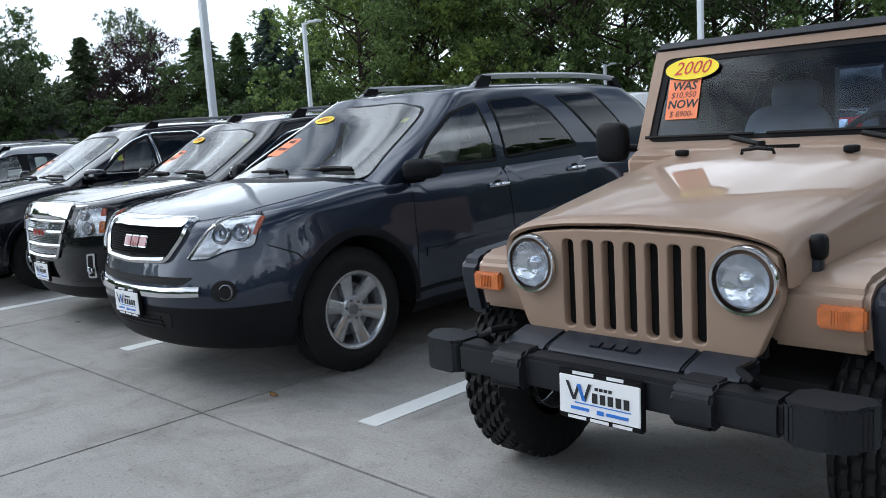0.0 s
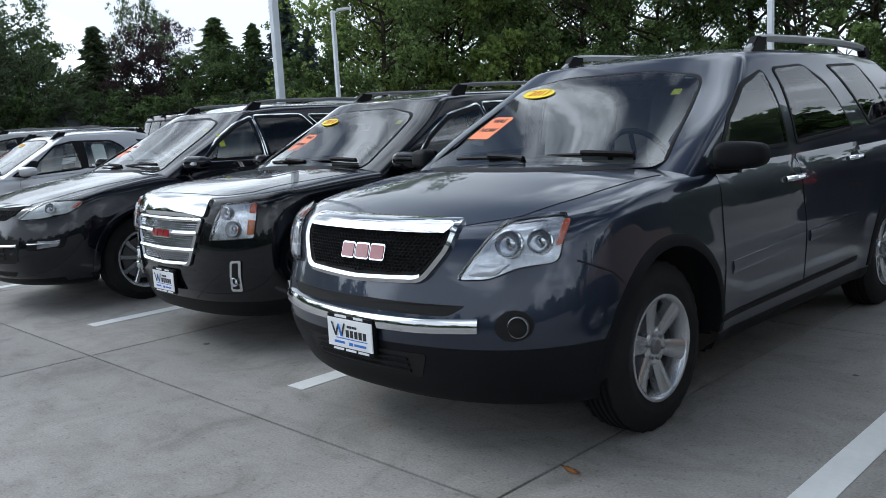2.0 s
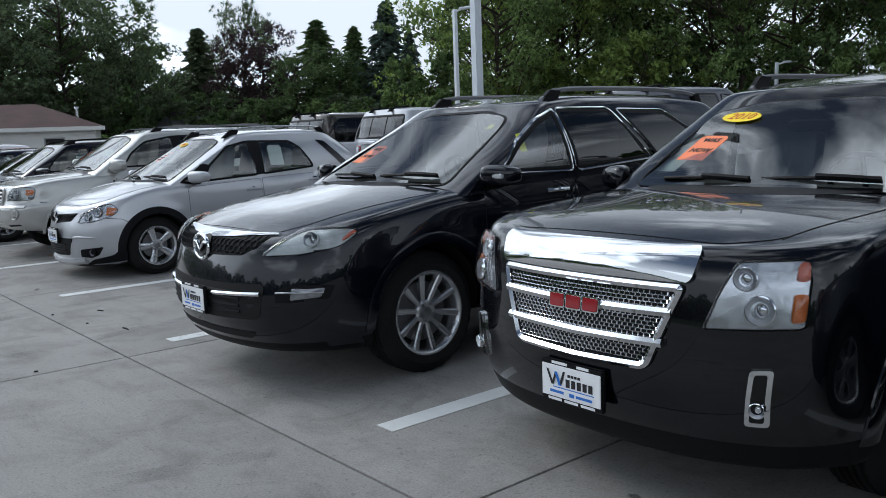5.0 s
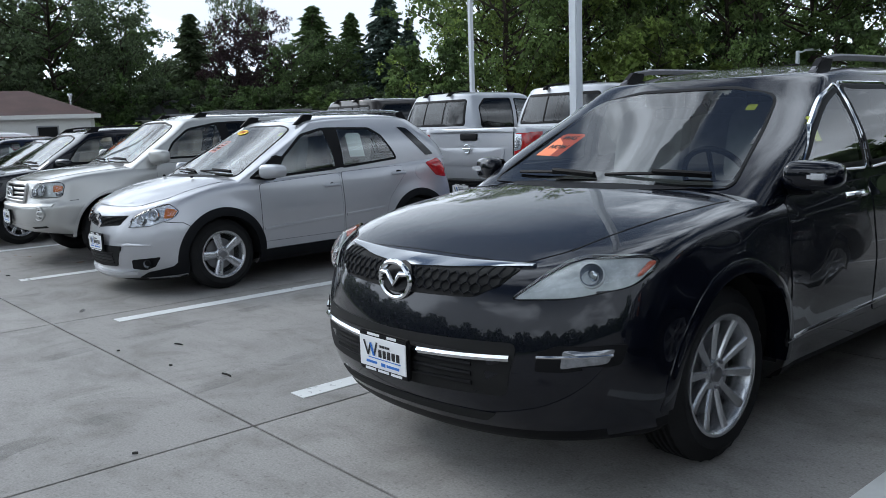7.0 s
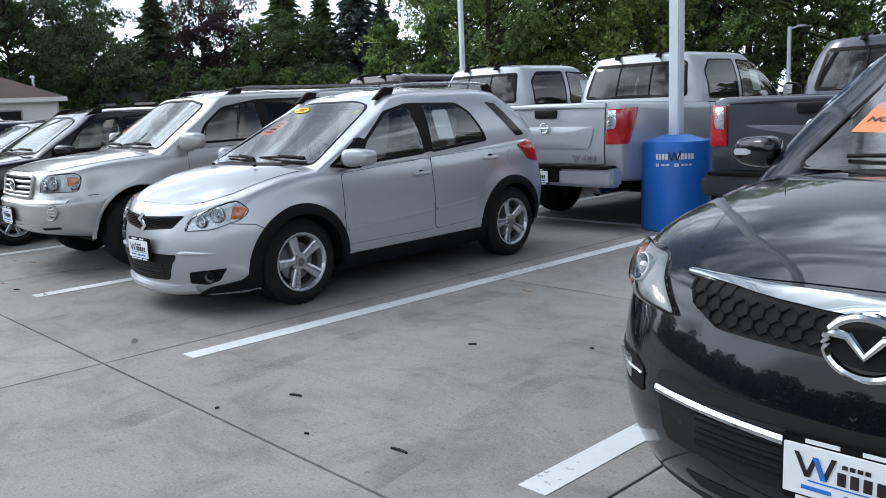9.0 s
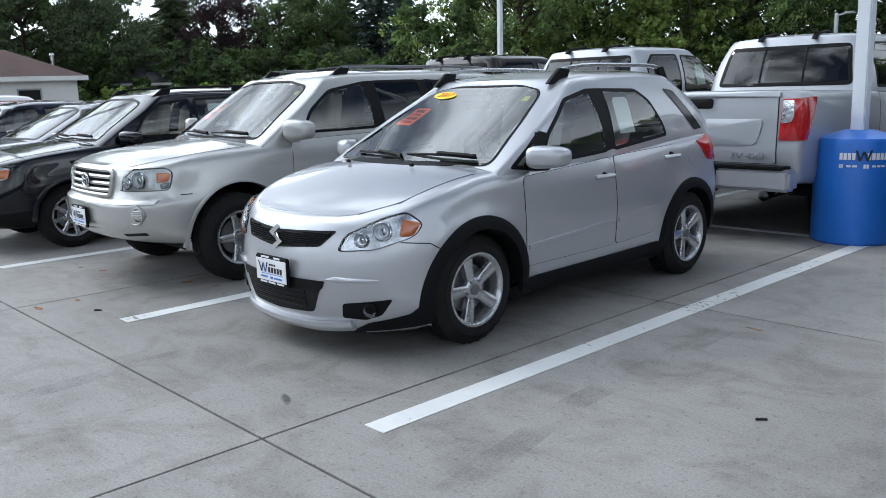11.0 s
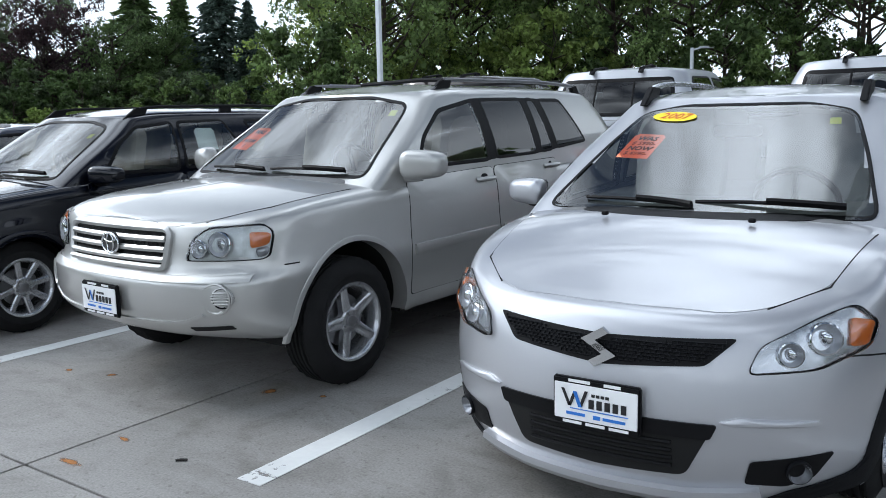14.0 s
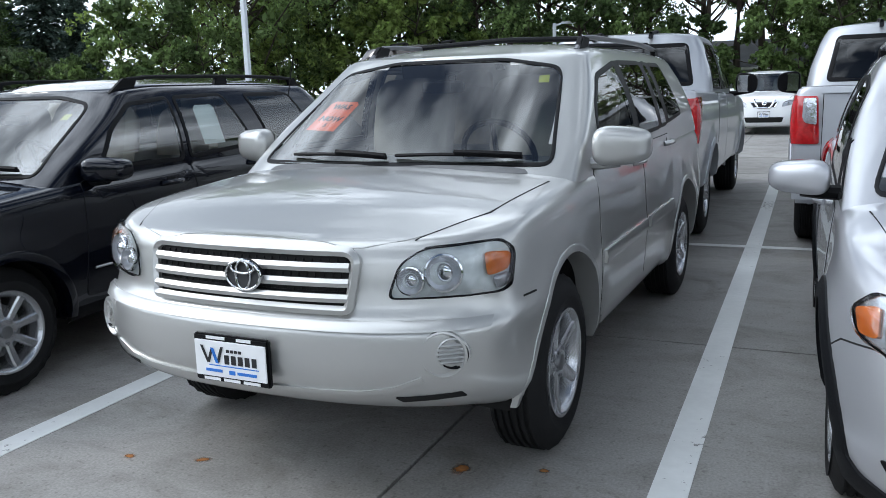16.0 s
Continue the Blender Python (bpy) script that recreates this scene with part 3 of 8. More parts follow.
                    row.append((p + nn.normalized() * off, a, b, off, d))
            raw.append(row)
        depth = [p.dot(d) for row in raw for p, a, b, off, d in row if p is not None]
        mean = sum(depth) / len(depth) if depth else 0.0
        for row in raw:
            new_row = []
            known = [p for p, *_ in row if p is not None]
            for p, a, b, off, d in row:
                if p is None:
                    if view in ("front", "rear"):
                        base = Vector((a * (self.narrow if view == "front" and b < 1.1 else 1.0), 0, b))
                    elif view == "top":
                        base = Vector((a, b, 0))
                    else:
                        base = Vector((0, a, b))
                    near = min(known, key=lambda q: (q - base - d * (q - base).dot(d)).length) if known else base + d * mean
                    p = base + d * near.dot(d)
                new_row.append(p)
            out.append(new_row)
        return out

    def patch(self, name, poly, view, mat, off=0.004, thick=0.012, bulge=0.0, parent=None, label="", r=0.02, rings=4):
        """A panel of the given outline, moulded to the shell."""
        poly = rounded(poly, r) if r else poly
        cx, cy = sum(p[0] for p in poly) / len(poly), sum(p[1] for p in poly) / len(poly)
        fr = [1 - i / rings for i in range(rings)]
        loops = [[(cx + (x - cx) * q, cy + (y - cy) * q) for x, y in poly] for q in fr] + [[(cx, cy)]]
        offs = [off + bulge * (1 - q**3) for q in fr] + [off + bulge]
        d = self.drape(loops, view, offs)
        bm = bmesh.new()
        vs = [[bm.verts.new(p) for p in row] for row in d]
        k = len(poly)
        dv = self.cast(0, 0, view)[2]
        low = self.drape([poly], view, [-thick])[0]
        skirt = [bm.verts.new(p) for p in low]
        for a, b in zip([skirt] + vs[:-2], vs[:-1]):
            for i in range(k):
                bm.faces.new((a[i], a[(i + 1) % k], b[(i + 1) % k], b[i]))
        for i in range(k):
            bm.faces.new((vs[-2][i], vs[-2][(i + 1) % k], vs[-1][0]))
        return part(name, bm, mat, parent or self.root, label)

    def sheet(self, name, poly, view, mat, off=0.004, parent=None, r=0.05):
        """A pane whose curve is the even, smooth surface that lies nearest to the shell."""
        poly = rounded(poly, r)
        cx, cy = sum(p[0] for p in poly) / len(poly), sum(p[1] for p in poly) / len(poly)
        rings = 7
        fr = [1 - i / rings for i in range(rings)]
        loops = [[(cx + (x - cx) * q, cy + (y - cy) * q) for x, y in poly] for q in fr] + [[(cx, cy)]]
        ax = 1 if view in ("front", "rear") else 0
        got = [(a, b, p[ax]) for row in loops for a, b in row for p in [self.cast(a, b, view)[0]] if p is not None]
        mid = sorted(g[2] for g in got)[len(got) // 2]
        got = [g for g in got if abs(g[2] - mid) < 0.75]

        def terms(a, b):
            u, v = a - cx, b - cy
            if ax == 1:
                return (1, a * a, v, v * v, a * a * v, a**4)
            return (1, u, v, u * u, u * v, v * v)

        co = np.linalg.lstsq(np.array([terms(a, b) for a, b, _ in got]), np.array([g[2] for g in got]), rcond=None)[0]
        sg = {"front": -1, "rear": 1, "left": 1, "right": -1}[view] * off
        bm = bmesh.new()
        vs = []
        for row in loops:
            line = []
            for a, b in row:
                d = float(np.dot(co, terms(a, b))) + sg
                line.append(bm.verts.new((a, d, b) if ax == 1 else (d, a, b)))
            vs.append(line)
        k = len(poly)
        for p, q in zip(vs[:-2], vs[1:-1]):
            for i in range(k):
                bm.faces.new((p[i], p[(i + 1) % k], q[(i + 1) % k], q[i]))
        for i in range(k):
            bm.faces.new((vs[-2][i], vs[-2][(i + 1) % k], vs[-1][0]))
        return part(name, bm, mat, parent or self.root)

    def band(self, name, poly, view, mat, width=0.02, off=0.008, thick=0.02, parent=None, label="", r=0.02):
        """A frame that runs round an outline: width inwards."""
        poly = rounded(poly, r) if r else poly
        inner = scaled(poly, -width)
        mid = scaled(poly, -width / 2)
        d = self.drape([poly, poly, mid, inner, inner], view, [-thick, off * 0.6, off, off * 0.6, -thick])
        bm = bmesh.new()
        vs = [[bm.verts.new(p) for p in row] for row in d]
        k = len(poly)
        for a, b in zip(vs, vs[1:]):
            for i in range(k):
                bm.faces.new((a[i], a[(i + 1) % k], b[(i + 1) % k], b[i]))
        return part(name, bm, mat, parent or self.root, label)

    def strip(self, name, line, view, mat, width=0.02, off=0.008, thick=0.012, parent=None, label="", bm=None, seg=0.06, width2=None):
        """A bar along a line on the shell."""
        pts = []
        for p, q in zip(line, line[1:]):
            m = max(1, int(math.hypot(q[0] - p[0], q[1] - p[1]) / seg))
            pts += [(p[0] + (q[0] - p[0]) * i / m, p[1] + (q[1] - p[1]) * i / m) for i in range(m)]
        pts.append(line[-1])
        lo, hi = [], []
        for i, (a, b) in enumerate(pts):
            u, v = pts[max(i - 1, 0)], pts[min(i + 1, len(pts) - 1)]
            dx, dy = v[0] - u[0], v[1] - u[1]
            ln = math.hypot(dx, dy) or 1
            ww = width if width2 is None else width + (width2 - width) * i / (len(pts) - 1)
            nx, ny = -dy / ln * ww / 2, dx / ln * ww / 2
            lo.append((a - nx, b - ny))
            hi.append((a + nx, b + ny))
        d = self.drape([lo, lo, pts, hi, hi], view, [-thick, off * 0.75, off, off * 0.75, -thick])
        own = bm is None
        bm = bm or bmesh.new()
        vs = [[bm.verts.new(p) for p in row] for row in d]
        for a, b in zip(vs, vs[1:]):
            for i in range(len(pts) - 1):
                bm.faces.new((a[i], a[i + 1], b[i + 1], b[i]))
        for e in (0, -1):
            bm.faces.new([row[e] for row in vs])
        return part(name, bm, mat, parent or self.root, label) if own else None

    def both(self, fn, *args, **kw):
        """The same part on both sides: fn's view argument is left, then right; in front views x is mirrored."""
        name, shape, view = args[:3]
        out = [fn(*args, **kw)]
        if view in ("left", "right"):
            out.append(fn(name, shape, "right", *args[3:], **kw))
        else:
            out.append(fn(name, [(-x, y) for x, y in shape], view, *args[3:], **kw))
        return out

    def pane(self, poly, view, mat="glass", rim=0.03, name="window", seal="plastic", parent=None, r=0.05, trim=None, out=0.012):
        """A pane with its dark border, and a bright trim where it has one."""
        w = self.sheet(name, poly, view, mat, 0.004, parent, r)
        w.visible_shadow = False
        self.band("window_seal", scaled(poly, out), view, seal, rim + out, 0.006, 0.012, w, r=r)
        if trim:
            self.band("bright_trim", scaled(poly, 0.03), view, trim, 0.012, 0.008, 0.02, w, r=r)
        return w

    # running gear
    def arches(self, mat, width=0.035, off=0.006, depth=0.10, span=(-0.015, 1.015)):
        for yw, zw, rad in self.wheels:
            for side, sx in (("left", 1), ("right", -1)):
                bm = bmesh.new()
                rows = []
                n = 30
                for i in range(n + 1):
                    th = math.pi * (span[0] + (span[1] - span[0]) * i / n)
                    cy, cz = -math.cos(th), math.sin(th)
                    y, z = yw + cy * (rad + width), zw + cz * (rad + width)
                    p, _, _ = self.cast(y, max(z, 0.27), side)
                    p2, _, _ = self.cast(yw + cy * (rad + 0.012), max(zw + cz * (rad + 0.012), 0.27), side)
                    x = abs(p.x) if p else 0.85
                    x2 = abs(p2.x) if p2 else x
                    prof = [(rad - 0.012, x2 - depth), (rad - 0.012, x2 + off), (rad + width * 0.5, (x + x2) / 2 + off * 1.3), (rad + width, x + off * 0.5), (rad + width + 0.004, x - 0.02)]
                    rows.append([bm.verts.new((sx * xx, yw + cy * rr, max(zw + cz * rr, 0.2))) for rr, xx in prof])
                for a, b in zip(rows, rows[1:]):
                    for j in range(4):
                        bm.faces.new((a[j], b[j], b[j + 1], a[j + 1]))
                part("arch_lip", bm, mat, self.root)
                # wheel well in near-black, its inner shade put into the colour
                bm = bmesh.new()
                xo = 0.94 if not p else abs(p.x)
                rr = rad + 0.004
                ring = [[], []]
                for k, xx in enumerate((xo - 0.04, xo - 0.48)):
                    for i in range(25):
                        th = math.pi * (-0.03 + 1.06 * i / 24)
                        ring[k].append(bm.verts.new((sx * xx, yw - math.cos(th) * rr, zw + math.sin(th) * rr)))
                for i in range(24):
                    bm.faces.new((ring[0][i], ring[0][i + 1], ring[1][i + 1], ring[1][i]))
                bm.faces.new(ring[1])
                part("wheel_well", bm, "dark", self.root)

    def axle(self, x_face, rim_r, style, width=0.22, alloy="alloy", tyre_r=None, rough=False):
        """Four wheels, each with tyre, rim and hub."""
        meshes = None
        for yw, zw, rad in self.wheels:
            for sx in (1, -1):
                w = new("wheel", None)
                w.empty_display_size = 0.1
                w.parent = self.root
                w.matrix_local = pose(sx * x_face, yw, zw, 0, 0, 0 if sx > 0 else 180)
                if meshes is None:
                    obs = self.wheel_parts(w, zw, rim_r, style, width, alloy, rough)
                    meshes = [(o.name.split(".")[0], o.data) for o in obs]
                else:
                    for nm, me in meshes:
                        o = new(nm, me)
                        o.parent = w

    def wheel_parts(self, w, r, rim_r, style, width, alloy, rough):
        obs = []
        bm = bmesh.new()
        h = width
        tw = 0.012 if not rough else 0.02
        prof = [(-h + 0.03, rim_r), (-h + 0.005, rim_r + 0.04), (-h, r - 0.06), (-h + 0.02, r - 0.015), (-h + 0.035, r)]
        g = 5
        for i in range(g):
            a = -h + 0.05 + (h - 0.10) * i / (g - 1)
            b = 0.008
            prof += [(a - b, r), (a - b + 0.002, r - tw), (a + b - 0.002, r - tw), (a + b, r)]
        prof += [(-0.035, r), (-0.018, r - 0.015), (0.004, r - 0.06), (0.010, rim_r + 0.055), (0.010, rim_r + 0.05), (0.002, rim_r + 0.03), (-0.004, rim_r + 0.005), (-0.02, rim_r)]
        n = 64 if not rough else 120
        cut, cycle = (0.007, 2) if not rough else (0.020, 4)
        rings = []
        for k, (a, rr) in enumerate(prof):
            ring = []
            for i in range(n):
                drop = 0.0
                if rr > r - 0.02:
                    edge = rough or a < -h + 0.045 or a > -0.045
                    if edge and (i + (k // 4) * (2 if rough else 1)) % cycle == 0:
                        drop = cut
                th = 2 * math.pi * i / n
                ring.append(bm.verts.new((a, math.cos(th) * (rr - drop), math.sin(th) * (rr - drop))))
            rings.append(ring)
        for p, q in zip(rings, rings[1:]):
            for i in range(n):
                bm.faces.new((p[i], p[(i + 1) % n], q[(i + 1) % n], q[i]))
        obs.append(part("tyre", bm, "rubber", w))
        # rim: barrel, lip, spokes
        bm = bmesh.new()
        lathe(bm, [(-h + 0.02, rim_r - 0.03), (-0.10, rim_r - 0.035), (-0.045, rim_r - 0.03), (-0.02, rim_r - 0.022), (-0.006, rim_r - 0.018), (0.004, rim_r - 0.006), (0.004, rim_r + 0.006), (-0.01, rim_r + 0.008)], 56)
        n, w_in, w_out, dish, pair = style["n"], style["w_in"], style["w_out"], style.get("dish", 0.02), style.get("pair", 0)
        hub = style.get("hub", 0.075)
        for i in range(n):
            th0 = 2 * math.pi * (i + style.get("phase", 0.25)) / n
            for dth in ((-pair, pair) if pair else (0,)):
                th = th0 + dth
                segs = []
                for q in (0.0, 0.3, 0.65, 1.0):
                    rr = hub * 0.5 + (rim_r - 0.018 - hub * 0.5) * q
                    ww = w_in + (w_out - w_in) * q**style.get("pow", 1.0)
                    xx = -dish * math.sin(math.pi * 0.5 * (1 - q)) - 0.004
                    segs.append((rr, ww / 2, xx))
                rows = []
                for rr, hw, xx in segs:
                    rows.append([bm.verts.new(Matrix.Rotation(th, 3, "X") @ Vector(v)) for v in ((xx - 0.045, hw, rr), (xx - 0.008, hw, rr), (xx, hw * 0.62, rr), (xx, -hw * 0.62, rr), (xx - 0.008, -hw, rr), (xx - 0.045, -hw, rr))])
                for a, b in zip(rows, rows[1:]):
                    for j in range(5):
                        bm.faces.new((a[j], a[j + 1], b[j + 1], b[j]))
        lathe(bm, [(-0.06, hub), (-dish - 0.008, hub), (-dish + 0.0, hub - 0.012), (-dish - 0.004, 0.001)], 28)
        obs.append(part("rim", bm, alloy, w))
        bm = bmesh.new()
        lathe(bm, [(-dish - 0.004, 0.034), (-dish + 0.008, 0.032), (-dish + 0.012, 0.022), (-dish + 0.012, 0.0005)], 20)
        for i in range(style.get("lugs", 5)):
            th = 2 * math.pi * (i + 0.75) / style.get("lugs", 5)
            c, s = math.cos(th) * 0.057, math.sin(th) * 0.057
            cyl(bm, (-dish - 0.02, c, s), (-dish + 0.008, c, s), 0.010, 0.008, 6)
        obs.append(part("hub_cap", bm, style.get("cap", "alloy_dark"), w))
        # near-black disc closes the rim and stands for shade behind the spokes
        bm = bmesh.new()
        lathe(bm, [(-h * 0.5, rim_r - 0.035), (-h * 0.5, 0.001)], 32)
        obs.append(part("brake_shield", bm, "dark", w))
        bm = bmesh.new()
        lathe(bm, [(-h * 0.42, rim_r - 0.07), (-h * 0.38, rim_r - 0.07), (-h * 0.38, 0.03)], 32)
        obs.append(part("brake_disc", bm, "alloy_dark", w))
        return obs

    # fittings
    def blob(self, name, c, size, mat, e=0.55, parent=None, rot=(0, 0, 0), label="", both=False):
        """A rounded box."""
        for sx in (1, -1) if both else (1,):
            bm = bmesh.new()
            bmesh.ops.create_uvsphere(bm, u_segments=20, v_segments=12, radius=1)
            for v in bm.verts:
                v.co = Vector([math.copysign(abs(k) ** e, k) for k in v.co])
                v.co = Vector((v.co.x * size[0] / 2, v.co.y * size[1] / 2, v.co.z * size[2] / 2))
            bmesh.ops.rotate(bm, cent=(0, 0, 0), matrix=Euler([radians(a) for a in rot]).to_matrix(), verts=bm.verts)
            bmesh.ops.translate(bm, vec=c, verts=bm.verts)
            if sx < 0:
                bmesh.ops.scale(bm, vec=(-1, 1, 1), verts=bm.verts)
            ob = part(name, bm, mat, parent or self.root, label)
        return ob

    def mirrors(self, x, y, z, mat, size=(0.22, 0.14, 0.17), base="plastic", lamp=False):
        for sx in (1, -1):
            bm = bmesh.new()
            bmesh.ops.create_uvsphere(bm, u_segments=22, v_segments=14, radius=1)
            for v in bm.verts:
                c = Vector([math.copysign(abs(k) ** 0.6, k) for k in v.co])
                taper = 1 - 0.22 * (c.x * 0.5 + 0.5)
                v.co = Vector((c.x * size[0] / 2, min(c.y * size[1] / 2, size[1] * 0.28), c.z * size[2] / 2 * taper))
                v.co.y += 0.04 * c.x
            bmesh.ops.translate(bm, vec=(x, y, z), verts=bm.verts)
            bmesh.ops.scale(bm, vec=(sx, 1, 1), verts=bm.verts)
            mo = part("door_mirror", bm, mat, self.root)
            bm = bmesh.new()
            tube(bm, [(sx * (x - size[0] * 0.75), y + 0.0, z - size[2] * 0.42), (sx * (x - size[0] * 0.4), y, z - size[2] * 0.40), (sx * (x - size[0] * 0.05), y + 0.01, z - size[2] * 0.34)], 0.030, 8)
            part("stalk", bm, base, mo)
            bm = bmesh.new()
            box(bm, sx * x - size[0] * 0.4, sx * x + size[0] * 0.4, y + size[1] * 0.27, y + size[1] * 0.31, z - size[2] * 0.36, z + size[2] * 0.36, 0.01)
            part("mirror_glass", bm, "chrome", mo)
            if lamp:
                bm = bmesh.new()
                box(bm, sx * (x + size[0] * 0.12) - 0.05, sx * (x + size[0] * 0.12) + 0.05, y - size[1] * 0.5, y - size[1] * 0.3, z - 0.014, z + 0.014, 0.006)
                part("side_lamp", bm, "reflector", mo)

    def handles(self, spots, mat="chrome", ln=0.20):
        for y, z in spots:
            for side, sx in (("left", 1), ("right", -1)):
                p, _, _ = self.cast(y, z, side)
                if p is None:
                    continue
                bm = bmesh.new()
                x = abs(p.x)
                tube(bm, [(sx * (x + 0.004), y - ln / 2, z - 0.004), (sx * (x + 0.034), y - ln / 2 + 0.04, z), (sx * (x + 0.040), y, z + 0.002), (sx * (x + 0.034), y + ln / 2 - 0.03, z), (sx * (x + 0.004), y + ln / 2, z - 0.004)], 0.016, 8)
                h = part("door_handle", bm, mat, self.root)
                bm = bmesh.new()
                bmesh.ops.create_uvsphere(bm, u_segments=14, v_segments=8, radius=1, matrix=Matrix.LocRotScale((sx * (x - 0.004), y, z), None, (0.008, 0.06, 0.034)))
                part("handle_recess", bm, "plastic", h)

    def rails(self, x, y0, y1, z, mat="plastic_grey", rise=0.07, feet=(0.0, 1.0), roof=None, r=0.018):
        for sx in (1, -1):
            bm = bmesh.new()
            n = 14
            pts = []
            for i in range(n + 1):
                s = i / n
                e = min(1.0, min(s, 1 - s) / 0.09)
                y = y0 + (y1 - y0) * s
                p, _, _ = self.cast(sx * x, y, "top")
                zz = p.z if p else z
                pts.append((sx * x, y, zz - 0.01 + rise * math.sin(e * math.pi / 2)))
            rows = []
            for q in pts:
                q = Vector(q)
                rows.append([bm.verts.new(q + Vector(v)) for v in ((-r, 0, -r * 0.7), (-r, 0, r * 0.5), (-r * 0.5, 0, r), (r * 0.5, 0, r), (r, 0, r * 0.5), (r, 0, -r * 0.7))])
            for a, b in zip(rows, rows[1:]):
                for k in range(6):
                    bm.faces.new((a[k], a[(k + 1) % 6], b[(k + 1) % 6], b[k]))
            bm.faces.new(rows[0])
            bm.faces.new(rows[-1][::-1])
            rail = part("roof_rail", bm, mat, self.root)
            for s in feet:
                i = min(n - 1, max(1, round(s * n)))
                q = pts[i]
                bm = bmesh.new()
                lean = 0.10 if s < 0.3 else -0.10 if s > 0.7 else 0.0
                prism(bm, [(q[1] - 0.08 - lean, q[2] - rise - 0.03), (q[1] + 0.07 - lean * 0.6, q[2] - rise - 0.03), (q[1] + 0.05, q[2] - rise * 0.2), (q[1] + 0.06, q[2] + r * 0.6), (q[1] - 0.05, q[2] + r * 0.6)], "x", q[0] - r * 1.15, q[0] + r * 1.15, 0.006)
                part("rail_foot", bm, "plastic", rail)

    def wipers(self, spots, mat="plastic"):
        for (x0, z0), (x1, z1) in spots:
            bm = bmesh.new()
            pts = []
            for i in range(9):
                s = i / 8
                a, b = x0 + (x1 - x0) * s, z0 + (z1 - z0) * s
                p, nrm, d = self.cast(a, b, "front")
                if p is not None:
                    pts.append(p + Vector((0, -0.6, 0.8)) * (0.018 + 0.012 * math.sin(math.pi * s)))
            if len(pts) > 2:
                tube(bm, pts, 0.009, 6)
                tube(bm, [q + Vector((0, -0.01, 0.012)) for q in pts[: len(pts) // 2 + 1]], 0.012, 6)
                part("wiper", bm, mat, self.root)

    def plate(self, x, z, w=0.318, h=0.168, view="front", tilt=0, yaw=0, lift=0.012):
        """A dealer's plate in a black frame; its lettering as plain bars."""
        p, nrm, d = self.cast(x, z, view)
        y = p.y if p is not None else 0.0
        sgn = 1 if view == "front" else -1
        root = new("licence_plate", None)
        root.empty_display_size = 0.05
        root.parent = self.root
        root.matrix_local = Matrix.Translation((x, y - sgn * lift, z)) @ Euler((radians(-tilt), 0, radians(yaw + (0 if sgn > 0 else 180)))).to_matrix().to_4x4()
        plate_parts(root, w, h)
        return root

    def tag(self, x, z, w, h, mat, view="front", inset=0.012, spin=0.0, name="sticker", round_=False, lines=()):
        """A flat card behind a pane; lines: rows of (text, height, x, y, ink)."""
        p, nrm, d = self.cast(x, z, view)
        if p is None:
            return None
        if nrm.dot(d) > 0:
            nrm = -nrm
        up = Vector((0, 0, 1))
        right = up.cross(nrm).normalized()
        upv = nrm.cross(right).normalized()
        m = Matrix((right, upv, nrm)).transposed().to_4x4()
        m.translation = p - nrm * inset
        m = m @ Matrix.Rotation(radians(spin), 4, "Z")
        bm = bmesh.new()
        if round_:
            vs = [bm.verts.new((math.cos(2 * math.pi * i / 32) * w / 2, math.sin(2 * math.pi * i / 32) * h / 2, 0)) for i in range(32)]
        else:
            c = min(w, h) * 0.12
            vs = [bm.verts.new(q) for q in ((-w / 2, -h / 2, 0), (w / 2, -h / 2, 0), (w / 2, h / 2 - c, 0), (w / 2 - c, h / 2, 0), (-w / 2 + c, h / 2, 0), (-w / 2, h / 2 - c, 0))]
        f = bm.faces.new(vs)
        ext = bmesh.ops.extrude_face_region(bm, geom=[f])
        bmesh.ops.translate(bm, vec=(0, 0, -0.001), verts=[v for v in ext["geom"] if isinstance(v, bmesh.types.BMVert)])
        ob = part(name, bm, mat, self.root, smooth=False)
        ob.matrix_local = m
        for text, size, tx, ty, ink in lines:
            lettering(text, size, ink, ob, (tx, ty, 0.0015))
        return ob

    def seats(self, rows, z, mat="seat_grey", w=0.48, wheel=None):
        """Seat backs with head restraints, a dash and a steering wheel, as far as the panes show them."""
        for y, xs, h in rows:
            for x in xs:
                s = self.blob("seat", (x, y, z + h * 0.42), (w, 0.16, h), mat, 0.45, rot=(-12, 0, 0))
                self.blob("head_restraint", (x, y + 0.09 + h * 0.10, z + h * 0.98), (0.26, 0.10, 0.17), mat, 0.55, s)
        if wheel:
            top = max(q[1] for q in self.screen) - 0.13
            p = self.cast(0.0, top, "front")[0]
            self.blob("rear_view_mirror", (0.0, p.y + 0.10, top), (0.24, 0.04, 0.065), "plastic", 0.5)
            x, y, zz = wheel
            bm = bmesh.new()
            m = pose(x, y, zz, -62, 0, 0)
            n = 28
            tube(bm, [m @ Vector((math.cos(2 * math.pi * i / n) * 0.18, math.sin(2 * math.pi * i / n) * 0.18, 0)) for i in range(n + 1)], 0.015, 8)
            for a in (0.1, math.pi - 0.1, -math.pi / 2):
                tube(bm, [m @ Vector((0, 0, -0.03)), m @ Vector((math.cos(a) * 0.18, math.sin(a) * 0.18, 0))], 0.014, 6)
            part("steering_wheel", bm, "plastic", self.root)


    def panel(self, name, poly, view, gap=0.007, r=0.04, off=0.004, mat=None, rings=5, seam=True):
        """A door, hood or flap: a raised sheet with a dark gap round it."""
        ob = self.patch(name, poly, view, mat or self.paint, off, 0.0, 0.0, r=r, rings=rings)
